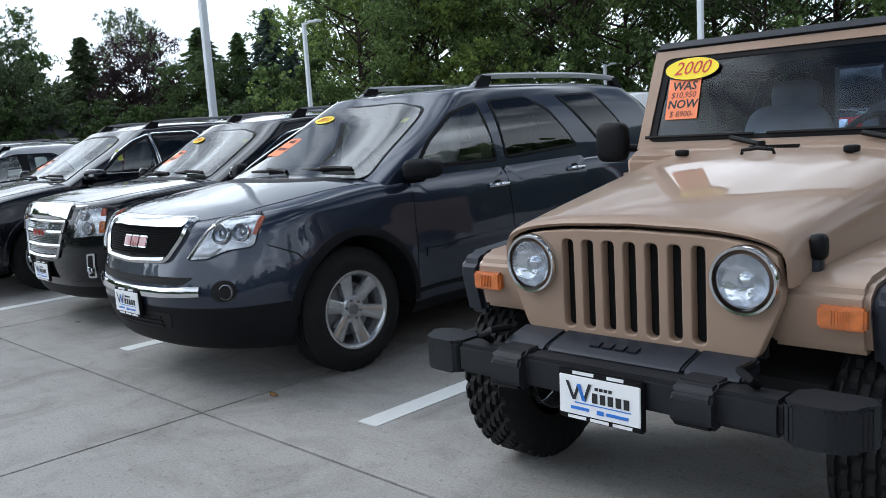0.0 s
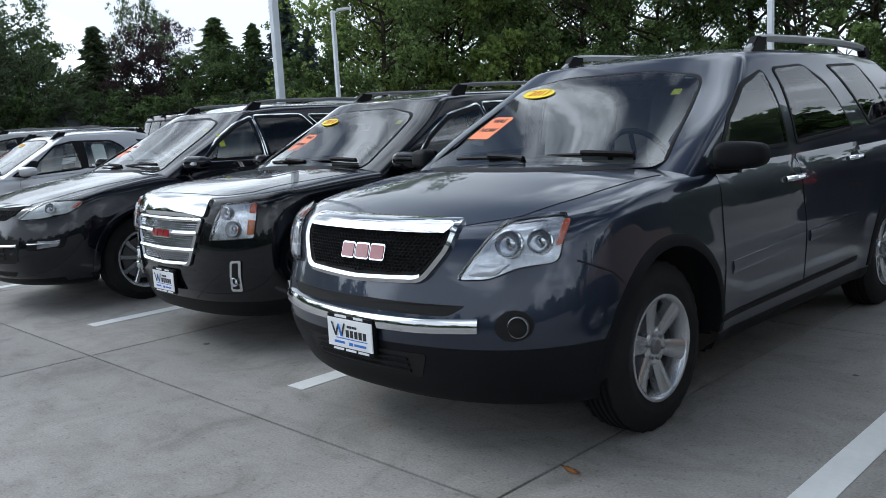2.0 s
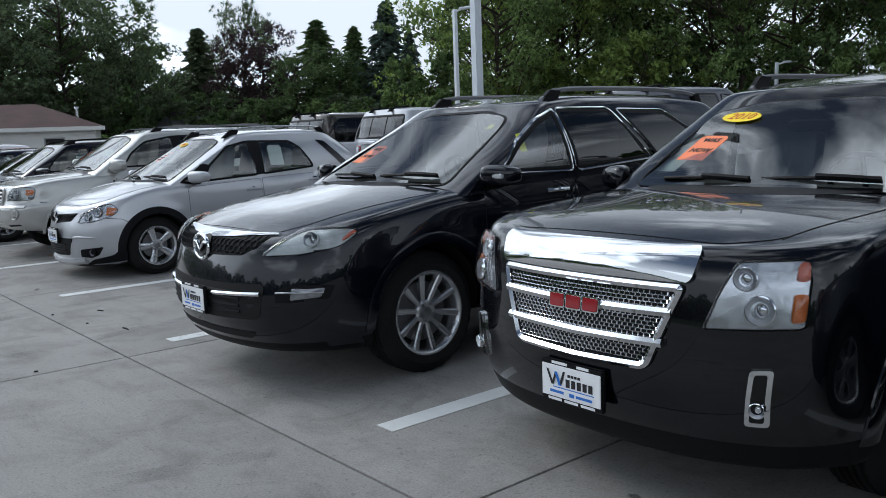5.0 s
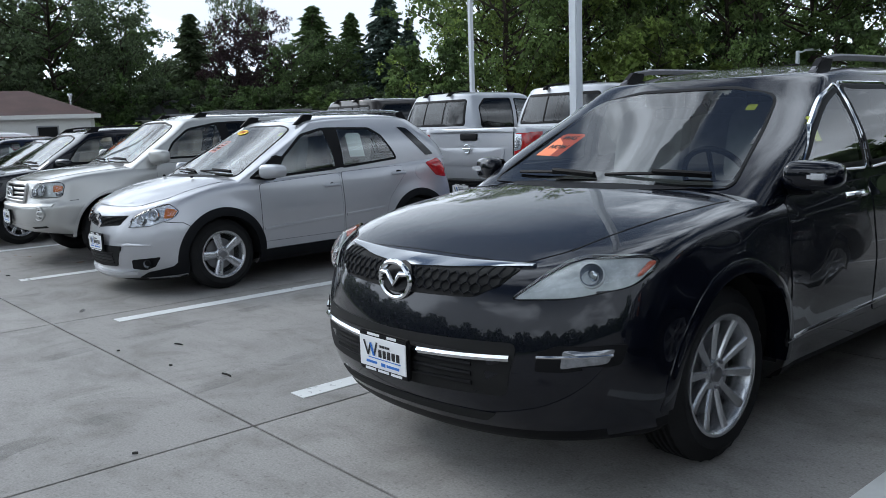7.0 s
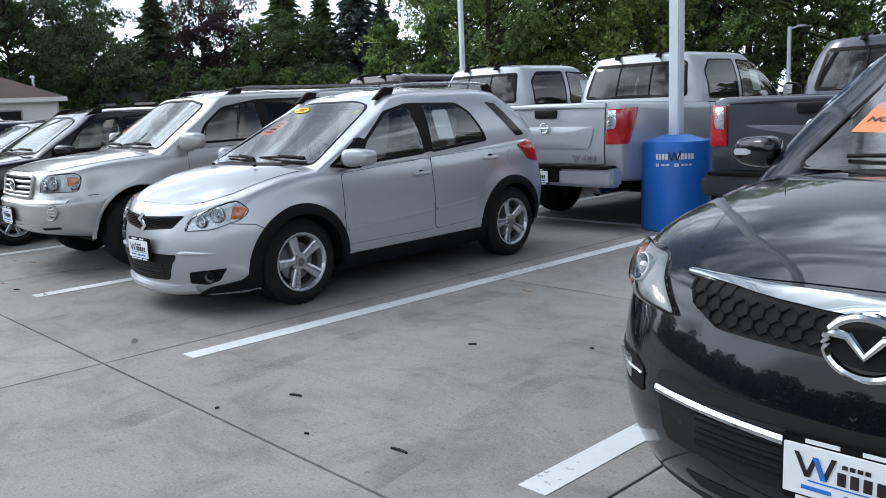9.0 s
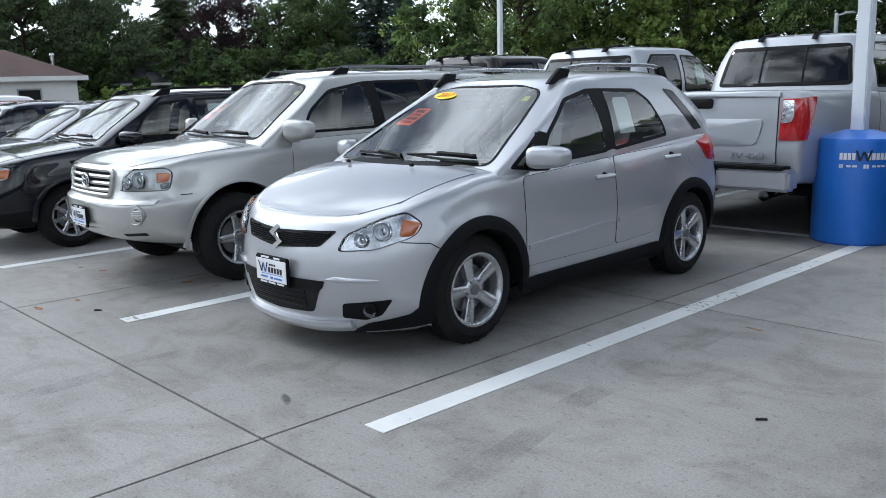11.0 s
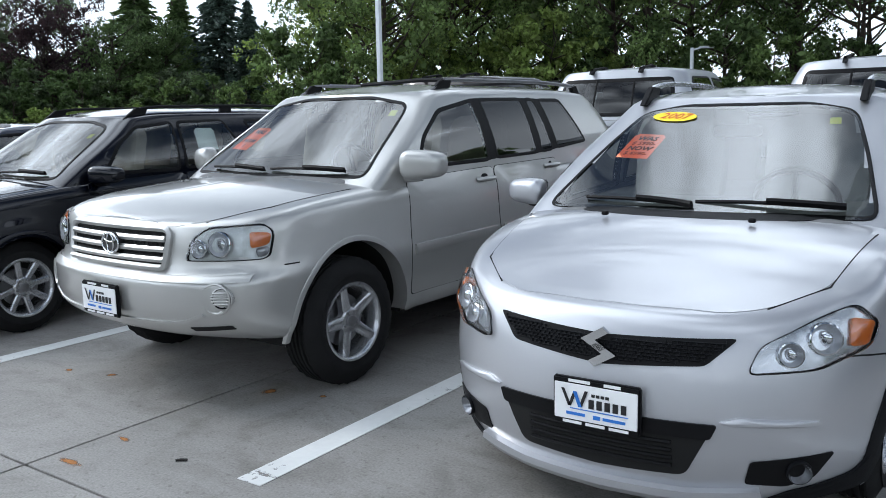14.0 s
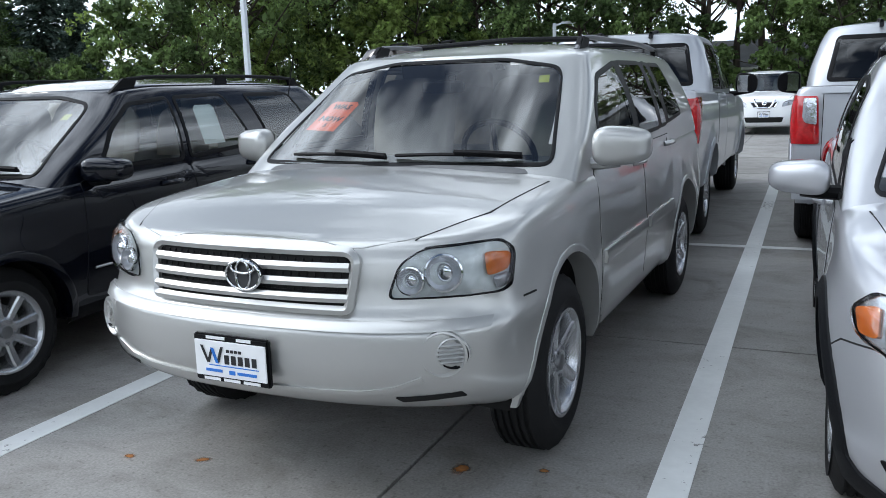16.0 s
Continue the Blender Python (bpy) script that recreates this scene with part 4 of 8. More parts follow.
        if seam:
            self.band("panel_gap", scaled(poly, gap * 0.5), view, "dark", gap * 1.6, off * 0.55, 0.004, ob, r=r)
        return ob

    def headlamp(self, poly, bowls, amber=(), base="reflector", dish="reflector", ring="chrome", bulge=0.02, r=0.03):
        """A lamp on each side: reflector, bowls, turn lens and a clear cover."""
        for sx in (1, -1):
            flip = lambda q: [(sx * x, z) for x, z in q]
            lamp = self.patch("headlight", flip(poly), "front", base, 0.003, 0.01, 0.0, r=r)
            self.band("lamp_rim", flip(poly), "front", "plastic_grey", 0.004, 0.008, 0.01, lamp, r=r)
            for x, z, rad in bowls:
                self.roundel("bowl", sx * x, z, rad, lamp, ring=ring, dish=dish)
            for q, mt in amber:
                self.patch("turn_lens", flip(q), "front", mt, 0.012, 0.006, 0.006, lamp, r=0.015)
            lens = self.patch("lens", flip(poly), "front", "lens", 0.022, 0.012, bulge, lamp, r=r)
            lens.visible_shadow = False

    def roundel(self, name, x, z, rad, parent=None, ring="chrome", dish="reflector", lift=0.006, view="front", ball=True):
        """A round lamp: bright ring, dish and a glassy middle."""
        p, nrm, d = self.cast(x, z, view)
        if p is None:
            return
        sg = -1 if view == "front" else 1
        bm = bmesh.new()
        prof = [(0.0, rad * 1.05), (-0.014, rad * 1.02), (-0.016, rad * 0.93), (-0.004, rad * 0.84), (0.012, rad * 0.5), (0.016, 0.001)]
        lathe(bm, prof, 28, "y")
        for f in bm.faces:
            c = f.calc_center_median()
            f.material_index = 0 if math.hypot(c.x, c.z) > rad * 0.88 else 1
        base = -nrm if nrm.dot(d) > 0 else nrm
        nn = base - d * 0.5
        lift -= rad * (0.75 if parent is None else 0.35) * math.sqrt(max(0.0, 1 - nn.normalized().dot(base) ** 2)) + (0.012 if parent is None and abs(base.x) > 0.6 else 0.0)
        turn = Vector((0, sg, 0)).rotation_difference(nn.normalized()).to_matrix()
        if sg > 0:
            bmesh.ops.rotate(bm, cent=(0, 0, 0), matrix=Matrix.Rotation(math.pi, 3, "Z"), verts=bm.verts)
        bmesh.ops.rotate(bm, cent=(0, 0, 0), matrix=turn, verts=bm.verts)
        bmesh.ops.translate(bm, vec=p + nn.normalized() * (lift + 0.008), verts=bm.verts)
        ob = part(name, bm, [ring, dish], parent or self.root)
        if ball:
            bm = bmesh.new()
            bmesh.ops.create_uvsphere(bm, u_segments=16, v_segments=10, radius=rad * 0.5, matrix=Matrix.Translation(p + nn.normalized() * (lift + 0.004)) @ Matrix.Diagonal((1, 0.5, 1, 1)))
            part("bulb" if parent is None else "bowl", bm, "chrome", parent or self.root)
        return ob

    def mesh_grille(self, poly, rows, cols, mat="plastic", off=0.010, w=0.007, hexa=True):
        """A lattice of bars inside an outline."""
        zs = [p[1] for p in poly]
        xs = [p[0] for p in poly]
        z0, z1, x0, x1 = min(zs), max(zs), min(xs), max(xs)
        bm = bmesh.new()
        dz = (z1 - z0) / rows
        dx = (x1 - x0) / cols

        def run(line, width):
            cur = []
            for q in line:
                if inside(poly, *q):
                    cur.append(q)
                else:
                    if len(cur) > 1:
                        self.strip("", cur, "front", mat, width, off, 0.006, bm=bm, seg=0.2)
                    cur = []
            if len(cur) > 1:
                self.strip("", cur, "front", mat, width, off, 0.006, bm=bm, seg=0.2)

        for i in range(1, rows):
            z = z0 + dz * i
            n = max(8, cols * 2)
            run([(x0 + (x1 - x0) * k / n, z + (0.22 * dz * (-1) ** (k + i) if hexa else 0)) for k in range(n + 1)], w)
        if cols > 1:
            for i in range(rows):
                for k in range(cols + 1):
                    x = x0 + dx * (k + (0.5 if i % 2 else 0))
                    q = [(x, z0 + dz * (i + 0.12)), (x, z0 + dz * (i + 0.88))]
                    if all(inside(poly, *v) for v in q):
                        self.strip("", q, "front", mat, w, off, 0.006, bm=bm, seg=0.2)
        return part("grille_mesh", bm, mat, self.root)

    def bars3(self, x, z, w, h, n, mat="red_badge", rim="chrome", off=0.02):
        """A maker's badge as plain blocks with bright edges."""
        badge = None
        for i in range(n):
            a = x - w / 2 + w * (i + 0.03) / n
            b = x - w / 2 + w * (i + 0.97) / n
            q = [(a, z - h / 2), (b, z - h / 2), (b, z + h / 2), (a, z + h / 2)]
            o = self.patch("badge_block", q, "front", rim, off, 0.02, 0.0, badge, r=h * 0.2, rings=2)
            self.patch("badge_face", scaled(q, -h * 0.09), "front", mat, off + 0.003, 0.004, 0.0, o, r=h * 0.15, rings=2)

    def sale_tags(self, year_at, card_at, spin=0.0, year="", words=(), s=1.0, paper=None, tag_at=None):
        """The dealer's year oval and price card behind the windscreen."""
        if year_at:
            self.tag(*year_at, 0.26 * s, 0.105 * s, "yellow", inset=-0.009, spin=spin, name="year_sticker", round_=True, lines=[(year, 0.085 * s, 0, 0, "red_ink")] if year else ())
        if card_at:
            ls = []
            for i, (w, sz) in enumerate(words):
                if w:
                    ls.append((w, sz * s, 0.0, (0.075 - 0.052 * i) * s, "ink" if i % 2 == 0 else "ink_brown"))
            self.tag(*card_at, 0.19 * s, 0.25 * s, "orange", spin=spin, name="price_card", lines=ls, inset=0.004)
        if tag_at:
            self.tag(*tag_at, 0.05, 0.06, "yellow_tag", name="windscreen_tag")


def lettering(text, size, mat, parent, at, font_scale=1.0, extrude=0.0006):
    """Words in the built-in font, as a mesh under its card."""
    cu = bpy.data.curves.new("lettering", "FONT")
    cu.body, cu.size, cu.align_x, cu.align_y = text, size, "CENTER", "CENTER"
    cu.extrude, cu.resolution_u = extrude, 2
    cu.shear = 0.3 if mat == "red_ink" else 0.12
    cu.offset = size * 0.022 if mat == "ink" else 0.0
    tmp = bpy.data.objects.new("tmp", cu)
    scene.collection.objects.link(tmp)
    me = bpy.data.meshes.new_from_object(tmp.evaluated_get(bpy.context.evaluated_depsgraph_get()))
    bpy.data.objects.remove(tmp)
    bpy.data.curves.remove(cu)
    me.materials.clear()
    me.materials.append(M[mat])
    me.name = "lettering"
    ob = new("lettering", me)
    ob.parent = parent
    ob.matrix_local = Matrix.Translation(at) @ Matrix.Diagonal((font_scale, 1, 1, 1))
    return ob


PLATE = {}


def plate_parts(root, w, h):
    """Frame, card and bars; the meshes are made once."""
    key = (round(w, 3), round(h, 3))
    if key not in PLATE:
        made = []
        bm = bmesh.new()
        box(bm, -w / 2, w / 2, -0.004, 0.018, -h / 2, h / 2, 0.006)
        made.append(("plate_frame", part("plate_frame", bm, "plastic", None).data))
        bm = bmesh.new()
        box(bm, -w / 2 + 0.008, w / 2 - 0.008, -0.009, -0.003, -h / 2 + 0.020, h / 2 - 0.020, 0.002)
        made.append(("plate_card", part("plate_card", bm, "white", None).data))
        bm = bmesh.new()
        # plain blocks on the card
        y0, y1 = -0.0112, -0.0085
        for i in range(5):
            x0 = -0.022 + 0.029 * i
            box(bm, x0, x0 + 0.019, y0, y1, -0.014, 0.018)
        for i in range(4):
            box(bm, -0.012 + 0.017 * i, 0.0 + 0.017 * i, y0, y1, 0.028, 0.038)
        zig = [(-0.118, 0.046), (-0.092, -0.014), (-0.072, 0.040), (-0.052, -0.014), (-0.030, 0.046)]
        for k in (0, 1, 3):
            (xa, za), (xb, zb) = zig[k], zig[k + 1]
            bm.faces.new([bm.verts.new((x, y0, z)) for x, z in ((xa - 0.006, za), (xa + 0.006, za), (xb + 0.006, zb), (xb - 0.006, zb))])
        made.append(("dark_print", part("dark_print", bm, "ink", None, smooth=False).data))
        bm = bmesh.new()
        for x0, x1, z0, z1 in ((-0.105, -0.035, -0.046, -0.036), (0.03, 0.11, -0.048, -0.038), (-0.005, 0.02, -0.05, -0.036), (-0.09, 0.12, -0.024, -0.021)):
            box(bm, x0, x1, y0, y1, z0, z1)
        vs = [(-0.080, 0.040), (-0.066, 0.040), (-0.046, -0.014), (-0.060, -0.014)]
        bm.faces.new([bm.verts.new((x, y0 - 0.0006, z)) for x, z in vs])
        made.append(("blue_print", part("blue_print", bm, "blue", None, smooth=False).data))
        for z, xs in ((h / 2 - 0.010, ((-0.10, -0.02), (0.03, 0.09))), (-h / 2 + 0.010, ((-0.12, -0.05), (-0.035, 0.035), (0.05, 0.12)))):
            for x0, x1 in xs:
                bm = bmesh.new()
                box(bm, x0, x1, -0.006, -0.003, z - 0.005, z + 0.005)
                made.append(("pale_print", part("pale_print", bm, "white", None, smooth=False).data))
        for o in [o for o in scene.objects if o.data in [d for _, d in made]]:
            bpy.data.objects.remove(o)
        PLATE[key] = made
    for nm, me in PLATE[key]:
        o = new(nm, me)
        o.parent = root


def shell(car, p):
    """The shell of a closed car from a short table of its sizes."""
    L, hw = p["L"], p["hw"]
    d, n = p.get("bow", 0.52), p.get("bow_n", 2.6)
    wid = p.get("wid", (0.86, 0.93, 0.975, 0.99, 1.0, 0.99, 0.975, 0.935))
    zs = p["zs"]
    rear = p.get("rear", (0.15, 0.08, 0.02, 0.0, 0.02, 0.05, 0.08, 0.10))
    lv = [(p["zf"][i], zs[i], zs[i] + 0.05, p["fy"][i], L - rear[i], hw * wid[i], d, n) for i in range(8)]
    wheels = [(p["yf"], p["rt"], p["ra"]), (p["yf"] + p["wb"], p["rt"], p["ra"])]
    top = lambda y: curve(p["top"], y)
    car.body(lv, top, lambda y: curve(p["crown"], y), p["cowl"], wheels, p.get("plan"), p.get("flare", 0.015), tail=p.get("tail", (0.35, 3.0)))
    f, r, w = p["cab_f"], p["cab_r"], p["cab_w"]
    k = len(f)
    cb = p.get("cab_bow", 0.18)
    car.cabin([(i / (k - 1), f[i], r[i], w[i], cb, p.get("cab_n", 2.5)) for i in range(k)], lambda y: top(y) - 0.04, lambda y: curve(p["roof"], y), p.get("roof_crown", 0.045), p.get("cab_plan"))
    sc = p["screen"]
    car.screen = sc + [(-x, z) for x, z in reversed(sc)]
    car.finish([(scaled(car.screen, -0.012), L * 0.6)], [scaled(q, -0.014) for q in p["side"]], [(scaled(p["back"], -0.015), L * 0.6)] if "back" in p else (), lower=p.get("lower"))
    car.pane(car.screen, "front", "glass_wind", 0.010, "windscreen", r=0.06, out=0.005)
    tints = p.get("tint", ["glass"] * len(p["side"]))
    for q, tn in zip(p["side"], tints):
        for side in ("left", "right"):
            car.pane(q, side, tn, 0.014, "window", trim=p.get("trim"), r=p.get("win_r", 0.05))
    if "back" in p:
        car.pane(p["back"], "rear", p.get("back_tint", "glass_dark"), 0.03, "rear_window", r=0.06)
    for q in p.get("doors", ()):
        for side in ("left", "right"):
            car.panel("door", q, side)
    if "hood" in p:
        h = p["hood"]
        car.panel("hood", h + [(-x, y) for x, y in reversed(h)], "top", 0.008, 0.06, 0.0025, rings=12, seam=False)
        for sx in (1, -1):
            car.strip("hood_gap", [(sx * x, y) for x, y in h[1:]], "top", "dark", 0.006, 0.0022, 0.004, seg=0.04)


SPOKES6 = dict(n=6, w_in=0.060, w_out=0.098, dish=0.03, hub=0.085, lugs=6)
SPOKES5 = dict(n=5, w_in=0.070, w_out=0.052, dish=0.02, hub=0.075, lugs=5)
SPOKES5W = dict(n=5, w_in=0.055, w_out=0.080, dish=0.02, hub=0.070, lugs=5)
SPOKES10 = dict(n=10, w_in=0.026, w_out=0.046, dish=0.03, hub=0.075, lugs=5)
SPOKES8 = dict(n=8, w_in=0.040, w_out=0.046, dish=0.02, hub=0.075, lugs=5)


def place(x, y, turn=0.0):
    return pose(x, y, 0, 0, 0, turn)


# ---- charcoal crossover with the honeycomb grille ----
def build_charcoal():
    c = Car("crossover", place(-4.75, 2.375, -0.5), "charcoal grey three-row crossover with a honeycomb grille", "car", "paint_grey")
    c.narrow = 0.95
    shell(c, dict(
        L=5.00, hw=0.98, yf=0.985, wb=3.02, rt=0.385, ra=0.470, flare=0.02,
        zf=(0.24, 0.27, 0.40, 0.55, 0.70, 0.85, 0.97, 1.02), zs=(0.25, 0.28, 0.42, 0.58, 0.72, 0.86, 0.98, 1.04),
        fy=(0.22, 0.12, 0.04, 0.0, 0.03, 0.07, 0.12, 0.18), bow=0.62, bow_n=2.25,
        top=[(0.18, 1.0), (0.6, 1.06), (1.2, 1.13), (2.5, 1.15), (4.0, 1.18), (5.0, 1.22)], crown=[(0.18, 0.0), (0.5, 0.035), (1.2, 0.06)], cowl=1.2,
        cab_f=(1.10, 1.42, 1.78, 2.12), cab_r=(4.88, 4.82, 4.71, 4.50), cab_w=(0.92, 0.89, 0.83, 0.71),
        roof=[(1.9, 1.69), (2.6, 1.735), (3.6, 1.745), (4.6, 1.71)], lower=("plastic_grey", 0.54, 0.34),
        screen=[(0.78, 1.165), (0.70, 1.40), (0.61, 1.595), (0.3, 1.645)],
        side=[[(1.57, 1.20), (1.74, 1.37), (2.02, 1.54), (2.32, 1.61), (2.38, 1.20)], [(2.46, 1.62), (2.89, 1.645), (3.10, 1.54), (3.36, 1.25), (2.49, 1.21)], [(3.28, 1.65), (3.80, 1.66), (4.12, 1.31), (3.68, 1.27)]],
        tint=["glass", "glass_dark", "glass_dark"],
        back=[(-0.62, 1.25), (0.62, 1.25), (0.56, 1.62), (-0.56, 1.62)],
        doors=[[(1.47, 0.42), (1.50, 1.14), (2.42, 1.15), (2.46, 0.42)], [(2.48, 0.42), (2.44, 1.15), (3.42, 1.17), (3.40, 0.80), (3.28, 0.42)]],
        hood=[(0.46, 0.20), (0.66, 0.36), (0.75, 0.66), (0.84, 1.16)],
    ))
    c.arches("plastic_grey", 0.04, 0.008)
    c.axle(0.93, 0.235, SPOKES6)
    g = [(-0.50, 1.005), (0.50, 1.005), (0.49, 0.92), (0.39, 0.79), (0.0, 0.775), (-0.39, 0.79), (-0.49, 0.92)]
    # near-black sheet behind the mesh: the grille's depth is painted shade
    c.patch("grille", g, "front", "dark", 0.006, 0.012, r=0.04)
    c.mesh_grille(scaled(g, -0.03), 13, 40, "plastic", 0.014, 0.006)
    c.band("grille_surround", scaled(g, 0.012), "front", "chrome", 0.030, 0.030, 0.02, r=0.05)
    c.patch("grille_bar", [(-0.49, 1.012), (0.49, 1.012), (0.47, 0.972), (-0.47, 0.972)], "front", "chrome", 0.026, 0.03, 0.006, r=0.015)
    c.bars3(0.02, 0.888, 0.30, 0.068, 3)
    c.headlamp([(0.55, 0.795), (0.60, 0.88), (0.66, 0.975), (0.70, 1.02), (0.83, 1.035), (0.885, 1.03), (0.90, 0.95), (0.90, 0.86), (0.78, 0.845), (0.68, 0.80)],
               [(0.735, 0.935, 0.056), (0.832, 0.942, 0.050)], [([(0.876, 1.02), (0.897, 1.015), (0.899, 0.93), (0.88, 0.92)], "marker")], dish="bowl_glass", base="lamp_clear")
    c.both(c.patch, "turn_lamp", [(0.60, 0.815), (0.62, 0.865), (0.75, 0.862), (0.70, 0.818)], "front", "reflector", 0.02, 0.004, 0.004, r=0.01)
    # slot and intake are near-black sheets on the closed bumper, shade as colour
    slot = [(-0.60, 0.70), (0.60, 0.70), (0.52, 0.655), (-0.52, 0.655)]
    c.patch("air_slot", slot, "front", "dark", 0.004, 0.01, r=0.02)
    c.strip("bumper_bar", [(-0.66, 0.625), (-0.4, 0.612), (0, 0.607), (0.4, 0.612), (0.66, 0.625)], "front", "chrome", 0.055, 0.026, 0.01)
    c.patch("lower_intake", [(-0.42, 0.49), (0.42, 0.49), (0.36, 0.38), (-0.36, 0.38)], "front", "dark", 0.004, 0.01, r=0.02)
    c.mesh_grille([(-0.42, 0.49), (0.42, 0.49), (0.36, 0.38), (-0.36, 0.38)], 4, 1, "plastic_grey", 0.012, 0.014, False)
    for sx in (1, -1):
        c.patch("fog_recess", [(sx * (0.785 + 0.068 * math.cos(a)), 0.625 + 0.062 * math.sin(a)) for a in [k * 0.5236 for k in range(12)]], "front", "dark", 0.003, 0.01, r=0)
        c.roundel("fog_lamp", sx * 0.80, 0.62, 0.042, None, "alloy_dark", "dark", 0.004, ball=False)
    for side in ("left", "right"):
        c.strip("bumper_seam", [(0.42, 0.862), (0.56, 0.80), (0.60, 0.755)], side, "dark", 0.007, 0.003, 0.004)
    c.plate(0.0, 0.535, lift=0.02)
    c.mirrors(1.055, 1.50, 1.20, "plastic_grey", (0.215, 0.14, 0.145))
    c.handles([(2.33, 1.03), (3.27, 1.08)])
    c.strip("side_moulding", [(1.56, 0.66), (2.42, 0.69)], "left", "paint_grey", 0.06, 0.014, 0.01)
    c.strip("side_moulding", [(2.50, 0.69), (3.24, 0.715)], "left", "paint_grey", 0.06, 0.014, 0.01)
    c.strip("sill_trim", [(1.45, 0.42), (3.3, 0.44)], "left", "plastic_grey", 0.03, 0.012, 0.01)
    c.rails(0.64, 2.45, 4.45, 1.75, "rail_silver", 0.075, (0.03, 0.97), r=0.024)
    c.wipers([((0.62, 1.20), (0.05, 1.205)), ((0.0, 1.19), (-0.55, 1.20))])
    c.sale_tags((-0.43, 1.56), (-0.56, 1.38), -3, "2011", (("WAS", 0.055), ("", 0.04), ("NOW", 0.055)), tag_at=(0.52, 1.53))
    c.seats([(2.25, (-0.38, 0.38), 0.52), (3.1, (-0.4, 0.4), 0.46)], 1.10, "seat_grey", wheel=(0.38, 1.72, 1.17))
    c.blob("dashboard", (0, 1.45, 1.08), (1.5, 0.5, 0.20), "interior", 0.4)
    return c


# ---- black compact crossover with the chrome grille ----
def build_black_compact():
    c = Car("crossover", place(-7.262, 2.812, -1.5), "black compact crossover with a broad chrome grille", "car", "paint_black")
    c.narrow = 0.93
    shell(c, dict(
        L=4.71, hw=0.915, yf=0.93, wb=2.857, rt=0.362, ra=0.425, flare=0.028,
        zf=(0.22, 0.25, 0.38, 0.55, 0.72, 0.88, 1.0, 1.05), zs=(0.25, 0.28, 0.42, 0.58, 0.72, 0.86, 0.98, 1.04),
        fy=(0.20, 0.10, 0.03, 0.0, 0.01, 0.03, 0.07, 0.13), bow=0.48, bow_n=2.35,
        top=[(0.12, 1.02), (0.6, 1.07), (1.2, 1.11), (2.5, 1.13), (4.0, 1.16), (4.7, 1.2)], crown=[(0.12, 0.0), (0.4, 0.03), (1.2, 0.05)], cowl=1.15,
        cab_f=(1.06, 1.36, 1.66, 1.95), cab_r=(4.63, 4.58, 4.48, 4.28), cab_w=(0.87, 0.84, 0.78, 0.67),
        roof=[(1.8, 1.60), (2.4, 1.65), (3.4, 1.66), (4.5, 1.62)], lower=("plastic", 0.36, 0.34),
        screen=[(0.69, 1.145), (0.645, 1.34), (0.585, 1.505), (0.3, 1.555)],
        side=[[(1.58, 1.165), (1.76, 1.32), (2.02, 1.465), (2.38, 1.54), (2.42, 1.18)], [(2.50, 1.18), (2.46, 1.55), (3.05, 1.555), (3.28, 1.22)], [(3.40, 1.22), (3.16, 1.55), (3.75, 1.54), (4.0, 1.26)]],
        tint=["glass", "glass_dark", "glass_dark"], trim="chrome",
        doors=[[(1.42, 0.42), (1.45, 1.11), (2.44, 1.125), (2.46, 0.42)], [(2.48, 0.42), (2.46, 1.125), (3.34, 1.14), (3.32, 0.78), (3.2, 0.42)]],
        hood=[(0.50, 0.20), (0.66, 0.32), (0.72, 0.70), (0.78, 1.14)],
    ))
    c.arches("paint_black", 0.07, 0.016)
    c.axle(0.87, 0.225, dict(SPOKES6, w_in=0.05, w_out=0.085))
    c.patch("grille_bar", [(-0.52, 1.02), (0.52, 1.02), (0.50, 0.905), (-0.50, 0.905)], "front", "chrome", 0.02, 0.03, 0.01, r=0.03)
    g = [(-0.485, 0.90), (0.485, 0.90), (0.35, 0.585), (0.0, 0.575), (-0.35, 0.585)]
    c.patch("grille", g, "front", "plastic_grey", 0.008, 0.012, r=0.03)
    c.mesh_grille(scaled(g, -0.03), 19, 36, "chrome", 0.014, 0.006, False)
    c.band("grille_surround", g, "front", "chrome", 0.028, 0.028, 0.02, r=0.04)
    for z, w in ((0.80, 0.44), (0.69, 0.41)):
        c.strip("grille_slat", [(-w, z), (0, z - 0.006), (w, z)], "front", "chrome", 0.030, 0.03, 0.02)
    c.bars3(0.0, 0.79, 0.27, 0.06, 3, off=0.034)
    c.headlamp([(0.555, 0.755), (0.60, 0.88), (0.645, 0.985), (0.84, 0.995), (0.86, 0.93), (0.86, 0.77)],
               [(0.735, 0.83, 0.05), (0.68, 0.93, 0.04)], [([(0.82, 0.885), (0.857, 0.885), (0.857, 0.795), (0.82, 0.79)], "amber"), ([(0.82, 0.985), (0.847, 0.985), (0.855, 0.925), (0.82, 0.925)], "marker")], r=0.02, base="lamp_clear")
    for sx in (1, -1):
        q = [(sx * x, z) for x, z in ((0.69, 0.435), (0.715, 0.63), (0.785, 0.635), (0.765, 0.435))]
        c.patch("fog_bezel", q, "front", "chrome", 0.016, 0.02, r=0.015)
        c.patch("fog_recess", scaled(q, -0.015), "front", "dark", 0.018, 0.006, r=0.01)
        c.roundel("fog_lamp", sx * 0.737, 0.50, 0.028, None, "chrome", "reflector", 0.016)
    c.plate(-0.01, 0.465, lift=0.03)
    c.mirrors(0.965, 1.42, 1.17, "paint_black", (0.21, 0.14, 0.15))
    c.handles([(2.30, 1.04), (3.16, 1.06)])
    c.rails(0.60, 2.2, 4.2, 1.68, "rail", 0.07, (0.03, 0.97), r=0.018)
